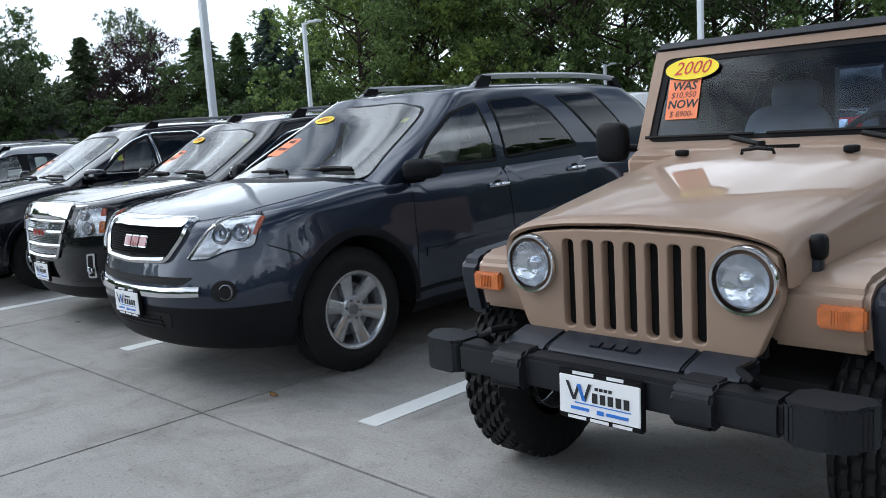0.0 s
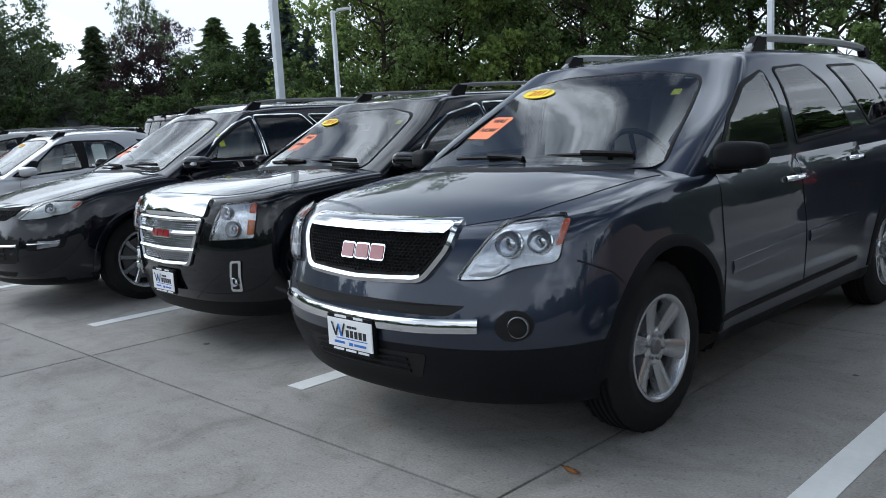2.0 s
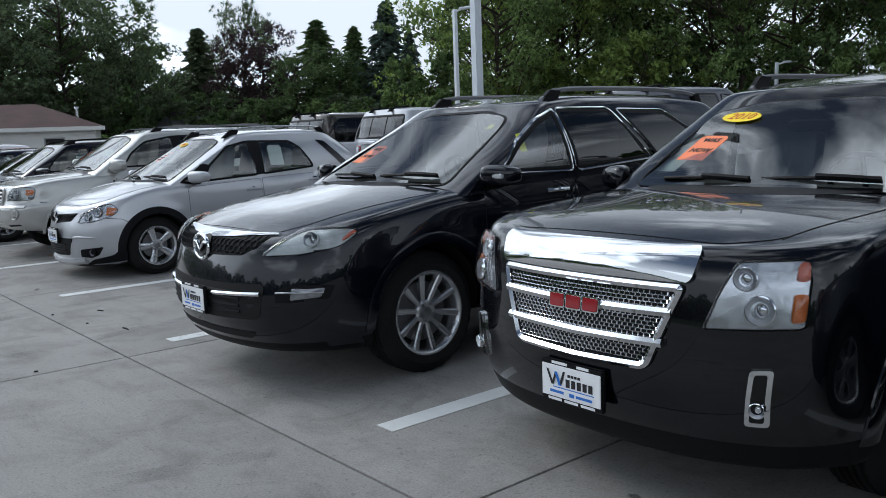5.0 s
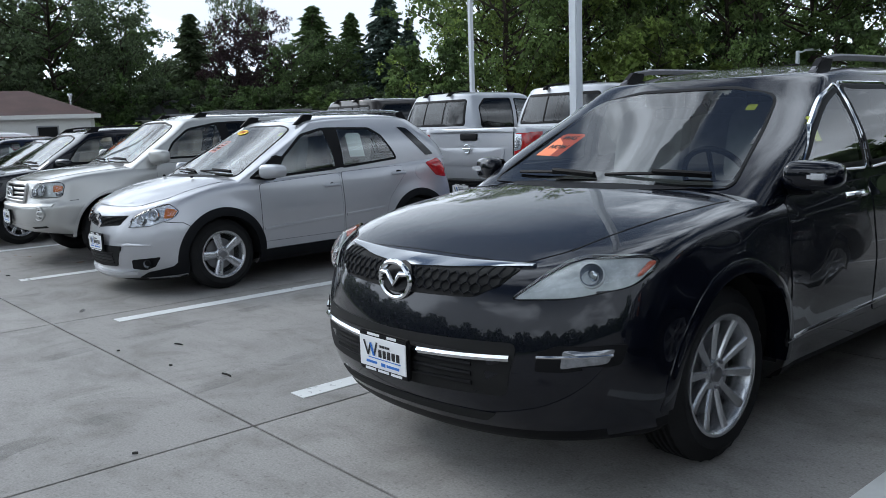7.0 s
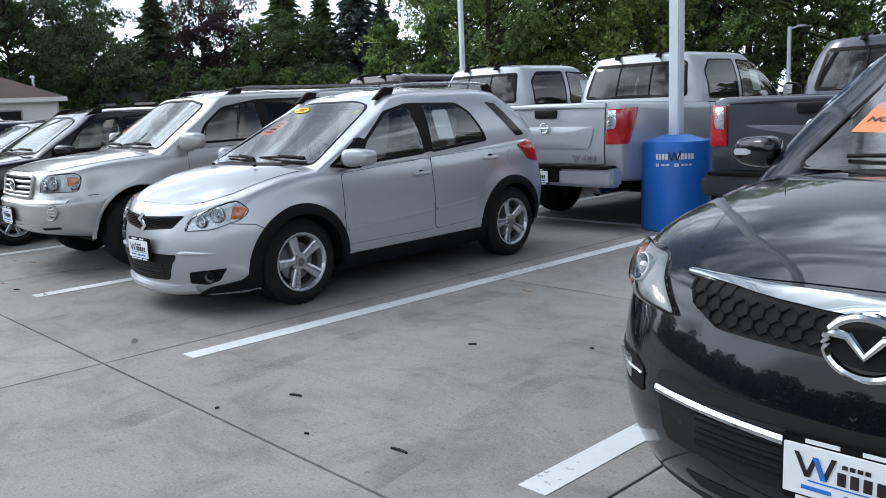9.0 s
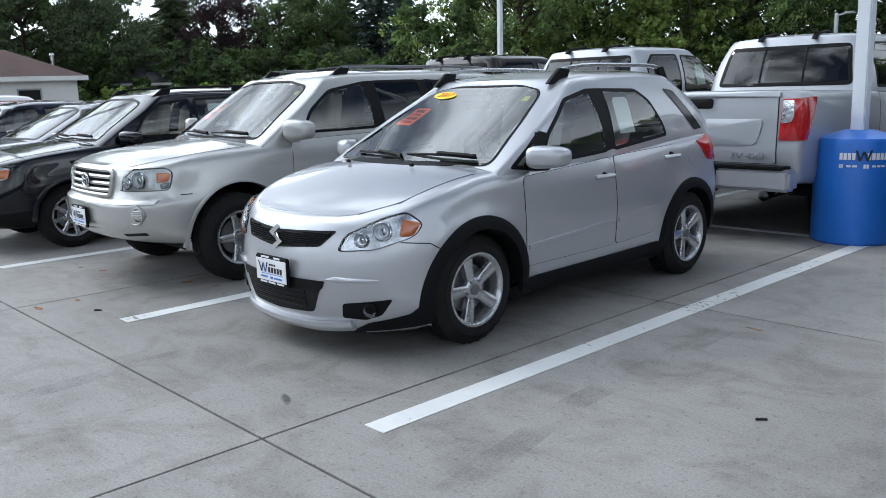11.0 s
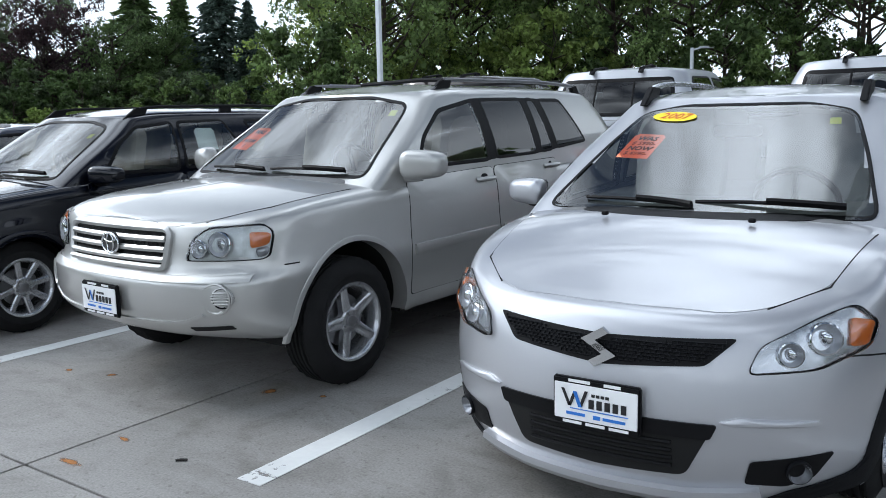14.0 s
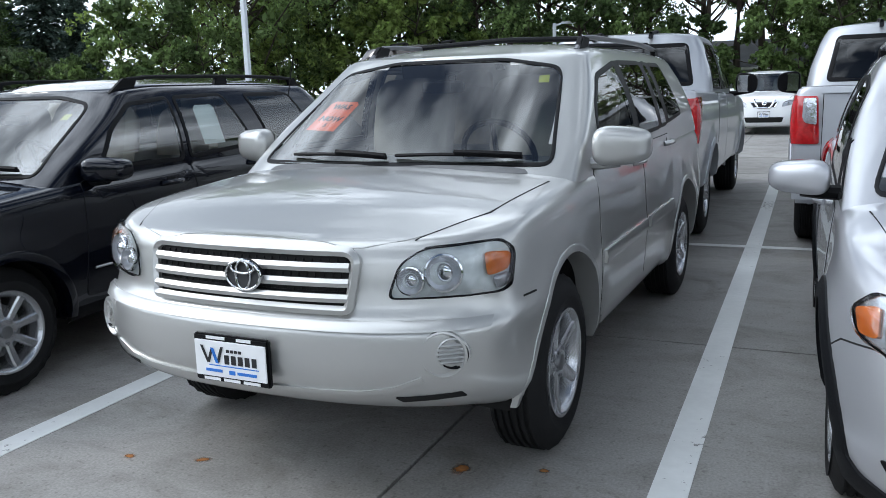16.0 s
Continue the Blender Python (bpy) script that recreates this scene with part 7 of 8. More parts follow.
        prof = rounded([(-0.014, 0.545), (-0.014, 0.632), (0.022, 0.664), (0.14, 0.666), (0.14, 0.532), (0.0, 0.532)], 0.022, 3)
        prism(bm, prof, "x", sx * 0.35 - 0.065, sx * 0.35 + 0.065, 0.010)
        part("bumper_guard", bm, "plastic_bumper", bp)
        bm = bmesh.new()
        tube(bm, [(sx * 0.50, 0.10, 0.66), (sx * 0.50, 0.05, 0.69), (sx * 0.47, 0.06, 0.71), (sx * 0.46, 0.16, 0.70)], 0.014, 8)
        part("tow_hook", bm, "plastic", bp)
    bm = bmesh.new()
    for a, b in ((-0.45, -0.262), (-0.258, 0.258), (0.262, 0.45)):
        prism(bm, [(0.10, 0.652), (0.125, 0.672), (0.245, 0.700), (0.245, 0.645)], "x", a, b, 0.008)
    st = part("step_cover", bm, "plastic_blue", r)
    bm = bmesh.new()
    for i in range(4):
        x = -0.085 + 0.048 * i
        p = pose(x, 0.165, 0.6835, 13, 0, 0)
        bmesh.ops.create_cube(bm, size=1, matrix=p @ Matrix.Diagonal((0.034, 0.035, 0.012, 1)))
    part("badge_print", bm, "plastic_blue", st, smooth=False)
    # plate
    pr = new("licence_plate", None)
    pr.parent = r
    pr.matrix_local = Matrix.Translation((0.032, 0.0, 0.56)) @ Euler((radians(-2), 0, 0)).to_matrix().to_4x4()
    plate_parts(pr, 0.318, 0.168)
    # stickers on the glass
    def card(name, x, s, w, h, mat, oval=False, lines=()):
        bm = bmesh.new()
        if oval:
            vs = [bm.verts.new((math.cos(2 * math.pi * i / 36) * w / 2, math.sin(2 * math.pi * i / 36) * h / 2, 0)) for i in range(36)]
        else:
            vs = [bm.verts.new(v) for v in ((-w / 2, -h / 2, 0), (w / 2, -h / 2, 0), (w / 2, h / 2, 0), (-w / 2, h / 2, 0))]
        f = bm.faces.new(vs)
        e = bmesh.ops.extrude_face_region(bm, geom=[f])
        bmesh.ops.translate(bm, vec=(0, 0, -0.001), verts=[v for v in e["geom"] if isinstance(v, bmesh.types.BMVert)])
        o = part(name, bm, mat, r, smooth=False)
        o.matrix_local = Matrix.Translation(Vector(ws(x, s)) + Vector((0, (-0.007 if mat == "yellow" else -0.004) if oval else 0.004, 0.0))) @ Euler((math.atan2(0.475, 0.155), 0, 0)).to_matrix().to_4x4()
        for text, size, tx, ty, ink in lines:
            lettering(text, size, ink, o, (tx, ty, 0.0012))
    card("year_sticker_rim", -0.47, 0.795, 0.280, 0.113, "ink", True)
    card("year_sticker", -0.47, 0.797, 0.275, 0.108, "yellow", True, [("2000", 0.092, 0, 0, "red_ink")])
    card("price_card", -0.50, 0.50, 0.165, 0.20, "orange", False, [("WAS", 0.058, 0, 0.062, "ink"), ("$10,950", 0.040, 0.0, 0.018, "ink_brown"), ("NOW", 0.058, 0, -0.028, "ink"), ("$ 8900-", 0.040, 0, -0.076, "ink_brown")])
    return c


# ---- pickups, tail to the row ----
def build_pickup(x, tail, paint_key, label, badge=True, cap=False, turn=180.0):
    L = 5.79
    c = Car("pickup_truck", pose(x, tail + L, 0, 0, 0, turn), label, "pickup truck", paint_key)
    shell(c, dict(
        L=L, hw=1.0, yf=0.98, wb=3.55, rt=0.405, ra=0.48, flare=0.03, tail=(0.10, 4.0),
        wid=(0.92, 0.96, 0.985, 0.995, 1.0, 1.0, 0.99, 0.97), rear=(0.10, 0.06, 0.02, 0.0, 0.01, 0.015, 0.02, 0.03),
        zf=(0.42, 0.45, 0.55, 0.70, 0.85, 1.0, 1.10, 1.16), zs=(0.50, 0.53, 0.65, 0.80, 0.95, 1.08, 1.18, 1.24),
        fy=(0.20, 0.10, 0.03, 0.0, 0.01, 0.03, 0.08, 0.14), bow=0.40, bow_n=2.6,
        top=[(0.14, 1.15), (0.6, 1.22), (1.5, 1.29), (2.5, 1.33), (4.0, 1.36), (L, 1.40)], crown=[(0.14, 0.0), (0.45, 0.03), (1.3, 0.05)], cowl=1.4,
        cab_f=(1.35, 1.72, 2.06, 2.38), cab_r=(4.10, 4.05, 3.98, 3.90), cab_w=(0.93, 0.90, 0.84, 0.74),
        roof=[(2.2, 1.90), (2.8, 1.945), (3.9, 1.94)], cab_bow=0.34,
        screen=[(0.78, 1.37), (0.70, 1.62), (0.63, 1.83), (0.3, 1.87)],
        side=[[(1.95, 1.38), (2.15, 1.62), (2.45, 1.83), (2.92, 1.85), (2.96, 1.38)], [(3.06, 1.38), (3.02, 1.855), (3.62, 1.85), (3.78, 1.72), (3.80, 1.40)]],
        tint=["glass", "glass_dark"],
        back=[(-0.74, 1.43), (0.74, 1.43), (0.66, 1.84), (-0.66, 1.84)],
        doors=[[(1.75, 0.55), (1.80, 1.30), (2.98, 1.325), (3.0, 0.55)], [(3.02, 0.55), (3.0, 1.33), (3.9, 1.35), (3.9, 0.55)]],
    ))
    c.arches(paint_key, 0.05, 0.012)
    c.axle(0.955, 0.24, SPOKES6, 0.26)
    gate = [(-0.78, 0.74), (0.78, 0.74), (0.78, 1.365), (-0.78, 1.365)]
    c.panel("tailgate", gate, "rear", 0.012, 0.03, 0.012)
    c.patch("gate_pressing", [(-0.60, 0.90), (0.60, 0.90), (0.66, 1.14), (-0.66, 1.14)], "rear", paint_key, 0.022, 0.01, 0.012, r=0.06)
    c.patch("gate_spoiler", [(-0.80, 1.335), (0.80, 1.335), (0.80, 1.385), (-0.80, 1.385)], "rear", paint_key, 0.035, 0.02, 0.01, r=0.015)
    c.patch("gate_handle", [(-0.15, 1.235), (0.15, 1.235), (0.16, 1.325), (-0.16, 1.325)], "rear", "plastic", 0.03, 0.012, 0.006, r=0.025)
    p = c.cast(0, 1.13, "rear")[0]
    bm = bmesh.new()
    tube(bm, [(0.055 * math.cos(2 * math.pi * i / 26), 0.05, 0.055 * math.sin(2 * math.pi * i / 26)) for i in range(27)], 0.009, 8)
    tube(bm, [(-0.075, 0.052, 0), (0.075, 0.052, 0)], 0.010, 8)
    bmesh.ops.translate(bm, vec=p, verts=bm.verts)
    part("emblem", bm, "chrome", c.root, "chrome ring emblem")
    for sx in (1, -1):
        q = [(sx * 0.80, 0.95), (sx * 0.985, 0.95), (sx * 0.985, 1.32), (sx * 0.82, 1.32)]
        lamp = c.patch("tail_light", q, "rear", "red_lens", 0.015, 0.02, 0.012, r=0.02)
        c.patch("reversing_lens", [(sx * 0.822, 1.10), (sx * 0.905, 1.115), (sx * 0.925, 1.16), (sx * 0.92, 1.305), (sx * 0.832, 1.305)], "rear", "lamp_mirror", 0.034, 0.006, 0.004, lamp, r=0.015)
        view = "left" if sx > 0 else "right"
        c.patch("side_lens", [(L - 0.34, 1.33), (L - 0.09, 1.33), (L - 0.06, 0.95), (L - 0.14, 0.95)], view, "red_lens", 0.012, 0.02, 0.01, lamp, r=0.02)
    # bumper
    bm = bmesh.new()
    box(bm, -0.98, 0.98, L - 0.06, L + 0.14, 0.50, 0.70, 0.03)
    bp = part("bumper", bm, paint_key, c.root)
    bm = bmesh.new()
    box(bm, -0.92, 0.92, L - 0.04, L + 0.145, 0.692, 0.725, 0.01)
    box(bm, -0.30, 0.30, L + 0.05, L + 0.150, 0.53, 0.69, 0.012)
    part("step_pad", bm, "plastic", bp)
    pr = new("licence_plate", None)
    pr.parent = c.root
    pr.matrix_local = Matrix.Translation((-0.0, L + 0.165, 0.60)) @ Euler((0, 0, math.pi)).to_matrix().to_4x4()
    plate_parts(pr, 0.318, 0.168)
    bm = bmesh.new()
    box(bm, -0.08, 0.08, L - 0.3, L + 0.12, 0.42, 0.50, 0.01)
    part("tow_receiver", bm, "plastic", bp)
    bm = bmesh.new()
    tube(bm, [(-0.62, L - 0.9, 0.42), (-0.66, L - 0.3, 0.44), (-0.70, L + 0.02, 0.44)], 0.045, 12)
    part("exhaust_pipe", bm, "chrome", c.root)
    # rear slider frame
    for sx in (1, -1):
        c.strip("slider_bar", [(sx * 0.24, 1.45), (sx * 0.23, 1.83)], "rear", "plastic", 0.02, 0.012, 0.01)
    c.mirrors(1.12, 1.95, 1.42, "plastic" if not cap else paint_key, (0.26, 0.16, 0.28))
    c.rails(0.30, 3.55, 3.9, 1.98, "plastic", 0.03, (0.1, 0.9), r=0.015)
    c.tag(2.5, 1.60, 0.22, 0.28, "paper", "right", name="price_sheet", inset=0.02)
    c.tag(2.5, 1.60, 0.22, 0.28, "paper", "left", name="price_sheet", inset=0.02)
    c.seats([(2.9, (-0.42, 0.42), 0.5)], 1.22, "seat_grey")
    if badge:
        b = bmesh.new()
        o = new("trim_badge", None)
        b.free()
        o.parent = c.root
        q = c.cast(-0.55, 0.80, "rear")[0]
        o.matrix_local = Matrix.Translation((-0.52, q.y + 0.018, 0.80)) @ Euler((math.pi / 2, 0, math.pi)).to_matrix().to_4x4()
        lettering("SV 4X4", 0.085, "chrome", o, (0, 0, 0), 1.25, 0.004)
    return c


# ---- the row on the lot ----
build_off_roader()
build_charcoal()
build_black_compact()
build_black_long()
build_hatchback()
build_silver_suv()
build_estate()
build_plain("saloon_car", place(-23.3, 2.9, 0), "navy blue saloon car parked in a bay", "paint_navy", 4.8, 0.91, 1.45, True)
build_plain("saloon_car", place(-26.0, 2.7, 0), "dark blue saloon car parked in a bay", "paint_navy", 4.7, 0.90, 1.46, True)
build_plain("hatchback", place(-28.8, 3.0, 0), "red hatchback parked at the end of the row", "paint_red", 4.4, 0.88, 1.48)
build_plain("crossover", place(-31.4, 2.8, 0), "white crossover parked at the end of the row", "paint_white", 4.6, 0.92, 1.62)
build_pickup(-15.28, 7.95, "paint_truck", "silver pickup truck seen from its tailgate")
build_pickup(-18.0, 7.95, "paint_truck", "silver pickup truck with dark rear glass")
build_pickup(-12.20, 7.75, "paint_truck_grey", "dark grey pickup truck seen from its tailgate", badge=False)
build_pickup(-20.25, 7.65, "paint_bronze", "dark bronze pickup truck with tinted glass", badge=False)
build_pickup(-3.42, 7.9, "paint_black", "black pickup truck parked tail to the row")
build_plain("crossover", pose(-17.28, 24.9, 0, 0, 0, 0), "white crossover facing the row from across the lot", "paint_white", 4.6, 0.92, 1.70)
build_plain("crossover", pose(-10.4, 20.5, 0, 0, 0, 180), "tall white crossover parked across the lot", "paint_white", 4.8, 0.97, 1.98)


# ---- ground ----
bm = bmesh.new()
vs = [bm.verts.new(q) for q in ((-900, -900, -0.12), (900, -900, -0.12), (900, 900, -0.12), (-900, 900, -0.12))]
bm.faces.new(vs)
tagged(part("ground", bm, "grass"), "mown grass reaching away to the horizon", "ground", kind="structure")


def stripe(x0, x1, y0, y1):
    bm = bmesh.new()
    box(bm, x0, x1, y0, y1, 0.0005, 0.0035)
    tagged(part("parking_line", bm, "line", smooth=False), "worn white parking line painted on the concrete", "road marking", "parking lines", "structure")


for i in range(-2, 11):
    x = -3.125 - 2.70 * i
    stripe(x, x + 0.135, 2.74, 8.515)
    stripe(x, x + 0.135, 8.625, 14.1)
stripe(-30.5, 3.0, 8.52, 8.62)

# stains, twigs and grit on the slabs
rnd = random.Random(21)


def stain(x, y, w, h, mat="rust", label="rusty leaf stain on the concrete"):
    bm = bmesh.new()
    n = 18
    ring = [bm.verts.new((math.cos(2 * math.pi * i / n) * w * rnd.uniform(0.55, 1.1), math.sin(2 * math.pi * i / n) * h * rnd.uniform(0.55, 1.1), 0.0)) for i in range(n)]
    mid = bm.verts.new((0, 0, 0.0012))
    for i in range(n):
        bm.faces.new((ring[i], ring[(i + 1) % n], mid))
    ob = tagged(part("stain", bm, mat, smooth=False), label, "stain", "stains on the concrete")
    ob.matrix_world = pose(x, y, 0.0006, 0, 0, rnd.uniform(-30, 30))


for x, y, w, h in ((-3.88, 2.755, 0.09, 0.03), (-18.67, 3.24, 0.04, 0.03), (-18.35, 3.32, 0.05, 0.03), (-17.34, 3.60, 0.05, 0.06), (-17.03, 3.69, 0.03, 0.03), (-17.39, 2.46, 0.10, 0.03), (-17.41, 2.75, 0.06, 0.02), (-13.34, 5.29, 0.09, 0.02)):
    stain(x, y, w, h)
for x, y, w, h in ((-7.11, 2.97, 0.05, 0.035), (-3.41, 4.62, 0.025, 0.025), (-5.9, 3.3, 0.10, 0.06), (-14.47, 2.68, 0.10, 0.03)):
    stain(x, y, w, h, "oil", "dark oil spot on the concrete")


def twig(x, y, ln, turn):
    bm = bmesh.new()
    tube(bm, [(-ln / 2, 0, 0.006), (0, ln * 0.05, 0.007), (ln / 2, 0, 0.006)], 0.006, 5)
    ob = tagged(part("twig", bm, "debris"), "small dark twig lying on the concrete", "twig", "litter on the concrete")
    ob.matrix_world = pose(x, y, 0, 0, 0, turn)


for x, y, ln, tn in ((-12.74, 2.76, 0.07, 20), (-12.89, 2.40, 0.02, 70), (-12.05, 4.35, 0.02, 10), (-12.66, 3.98, 0.05, 40), (-12.27, 2.50, 0.02, 30), (-11.81, 2.65, 0.09, 5), (-10.98, 1.77, 0.025, 60), (-16.97, 2.73, 0.05, 40)):
    twig(x, y, ln, tn)



def tyre_mark(pts, w=0.15):
    """A faint dark track of a tyre along points on the slabs."""
    bm = bmesh.new()
    rows = []
    pts = [Vector((x, y, 0)) for x, y in pts]
    fine = []
    for p, q in zip(pts, pts[1:]):
        fine += [p.lerp(q, k / 8) for k in range(8)]
    for i, p in enumerate(fine[:-1]):
        d = (fine[i + 1] - p).normalized() * w / 2
        rows.append((bm.verts.new((p.x - d.y, p.y + d.x, 0.0008)), bm.verts.new((p.x + d.y, p.y - d.x, 0.0008))))
    for (a, b), (c, d) in zip(rows, rows[1:]):
        bm.faces.new((a, b, d, c))
    tagged(part("tyre_mark", bm, "tyre_track", smooth=False), "faint grey tyre mark on the concrete", "tyre mark", "stains on the concrete", "structure")


for pts in ([(-9.0, -2.2), (-10.4, -0.6), (-11.5, 1.4), (-11.9, 3.6), (-12.0, 6.0)], [(-10.4, -2.6), (-11.9, -0.9), (-12.9, 1.2), (-13.4, 3.6), (-13.5, 6.0)], [(-2.0, 0.9), (-4.5, 0.55), (-8.0, 0.8), (-12.0, 0.6), (-17, 1.2)], [(-5.2, 2.2), (-5.4, 0.8), (-6.4, -0.6), (-8.2, -1.4)], [(-8.6, 2.2), (-8.9, 1.0), (-9.9, -0.2)], [(-15.6, 2.8), (-15.5, 1.6), (-14.6, 0.2)]):
    tyre_mark(pts)

# ---- lamp posts ----
def lamp_post(x, y, h, r=0.075, sleeve=False, head=(1, 0.2)):
    root = tagged(new("lamp_post", None), "white square steel lamp post" + (" standing in a bright blue sleeve" if sleeve else " with a flat lamp head"), "lamp post", "lamp posts")
    root.location = (x, y, 0)
    bm = bmesh.new()
    s = r
    box(bm, -s, s, -s, s, -0.05, h, 0.012)
    part("pole", bm, "pole", root)
    for turn in ((1, -1) if sleeve else (1,)):
        bm = bmesh.new()
        a = Vector((head[0], head[1], 0)).normalized() * turn
        tube(bm, [(0, 0, h - 0.12), a * 0.35 + Vector((0, 0, h - 0.04))], 0.045, 8)
        part("arm", bm, "pole", root)
        bm = bmesh.new()
        bmesh.ops.create_cube(bm, size=1, matrix=Matrix.LocRotScale(a * 0.72 + Vector((0, 0, h)), a.to_track_quat("X", "Z"), (0.75, 0.34, 0.10)))
        bmesh.ops.bevel(bm, geom=bm.edges[:], offset=0.03, segments=2, affect="EDGES")
        part("lamp_head", bm, "pole", root)
    if sleeve:
        bm = bmesh.new()
        lathe(bm, [(0.0, 0.355), (0.02, 0.37), (0.92, 0.37), (0.955, 0.355), (1.02, 0.13), (1.02, 0.06)], 12, "z")
        sl = part("base_sleeve", bm, "bluebase", root, "bright blue twelve-sided base cover")
        # plain blocks on the sleeve, towards the row
        for (u0, u1, z0, z1, mt) in ((-0.20, -0.06, 0.775, 0.835, "white"), (0.03, 0.21, 0.775, 0.835, "white"), (-0.20, -0.16, 0.70, 0.735, "white"), (-0.14, -0.04, 0.71, 0.728, "white"), (0.0, 0.05, 0.70, 0.735, "white"), (0.07, 0.19, 0.71, 0.728, "white")):
            bm = bmesh.new()
            n = max(2, int((u1 - u0) / 0.035))
            for i in range(n):
                ua, ub = u0 + (u1 - u0) * i / n, u0 + (u1 - u0) * (i + 0.78) / n
                q = []
                for u, z in ((ua, z0), (ub, z0), (ub, z1), (ua, z1)):
                    th = u / 0.375 + radians(-62)
                    q.append(bm.verts.new((math.cos(th) * 0.374, math.sin(th) * 0.374, z)))
                bm.faces.new(q)
            part("sleeve_print", bm, mt, sl, smooth=False)
        zig = [(-0.06, 0.86), (-0.03, 0.765), (0.0, 0.85), (0.03, 0.765), (0.06, 0.86)]
        bm = bmesh.new()
        for (ua, za), (ub, zb) in zip(zig, zig[1:]):
            q = []
            for u, z in ((ua - 0.009, za), (ua + 0.009, za), (ub + 0.009, zb), (ub - 0.009, zb)):
                th = u / 0.375 + radians(-62)
                q.append(bm.verts.new((math.cos(th) * 0.376, math.sin(th) * 0.376, z)))
            bm.faces.new(q)
        part("zigzag_mark", bm, "ink", sl, smooth=False)
    return root


lamp_post(-14.03, 8.62, 8.5, 0.062, sleeve=True)
lamp_post(-35.6, 27.3, 7.3, 0.09)
lamp_post(-12.5, 25.0, 8.5, 0.08)
lamp_post(-28.6, 44.4, 4.7, 0.08)
lamp_post(-35.6, 6.8, 8.5, 0.10)

# ---- trees ----
TREES = {}


def leaf_mesh(clumps, per, size, slim, seed, along=None, core=()):
    """Small leaves scattered in the clumps (x, y, z, radius)."""
    rng = np.random.default_rng(seed)
    cl = np.array(clumps)
    n = len(cl) * per
    base = np.repeat(cl, per, axis=0)
    d = rng.normal(size=(n, 3))
    d /= np.linalg.norm(d, axis=1)[:, None]
    ctr = base[:, :3] + d * (base[:, 3] * rng.random(n) ** 0.45)[:, None] * (1, 1, 0.75)
    a = rng.normal(size=(n, 3))
    if along is not None:
        a = a * 0.35 + np.repeat(np.array(along), per, axis=0)
    a /= np.linalg.norm(a, axis=1)[:, None]
    b = np.cross(a, rng.normal(size=(n, 3)))
    b /= np.linalg.norm(b, axis=1)[:, None]
    e = rng.uniform(size[0], size[1], n)[:, None]
    if core:
        # larger leaves deep inside each lobe close it to the sky
        m = len(core) * 9
        inner = np.repeat(np.array(core), 9, axis=0)
        ctr = np.concatenate([ctr, inner[:, :3] + rng.normal(size=(m, 3)) * inner[:, 3:] * 0.5])
        aa = rng.normal(size=(m, 3))
        aa /= np.linalg.norm(aa, axis=1)[:, None]
        bb = np.cross(aa, rng.normal(size=(m, 3)))
        bb /= np.linalg.norm(bb, axis=1)[:, None]
        a, b = np.concatenate([a, aa]), np.concatenate([b, bb])
        e = np.concatenate([e, rng.uniform(1.2, 1.9, m)[:, None] * size[1]])
        n += m
    pts = np.stack([ctr + a * e, ctr + b * e * slim, ctr - a * e, ctr - b * e * slim], 1).reshape(-1, 3)
    me = bpy.data.meshes.new("crown")
    me.from_pydata(pts.tolist(), [], np.arange(4 * n).reshape(-1, 4).tolist())
    return me


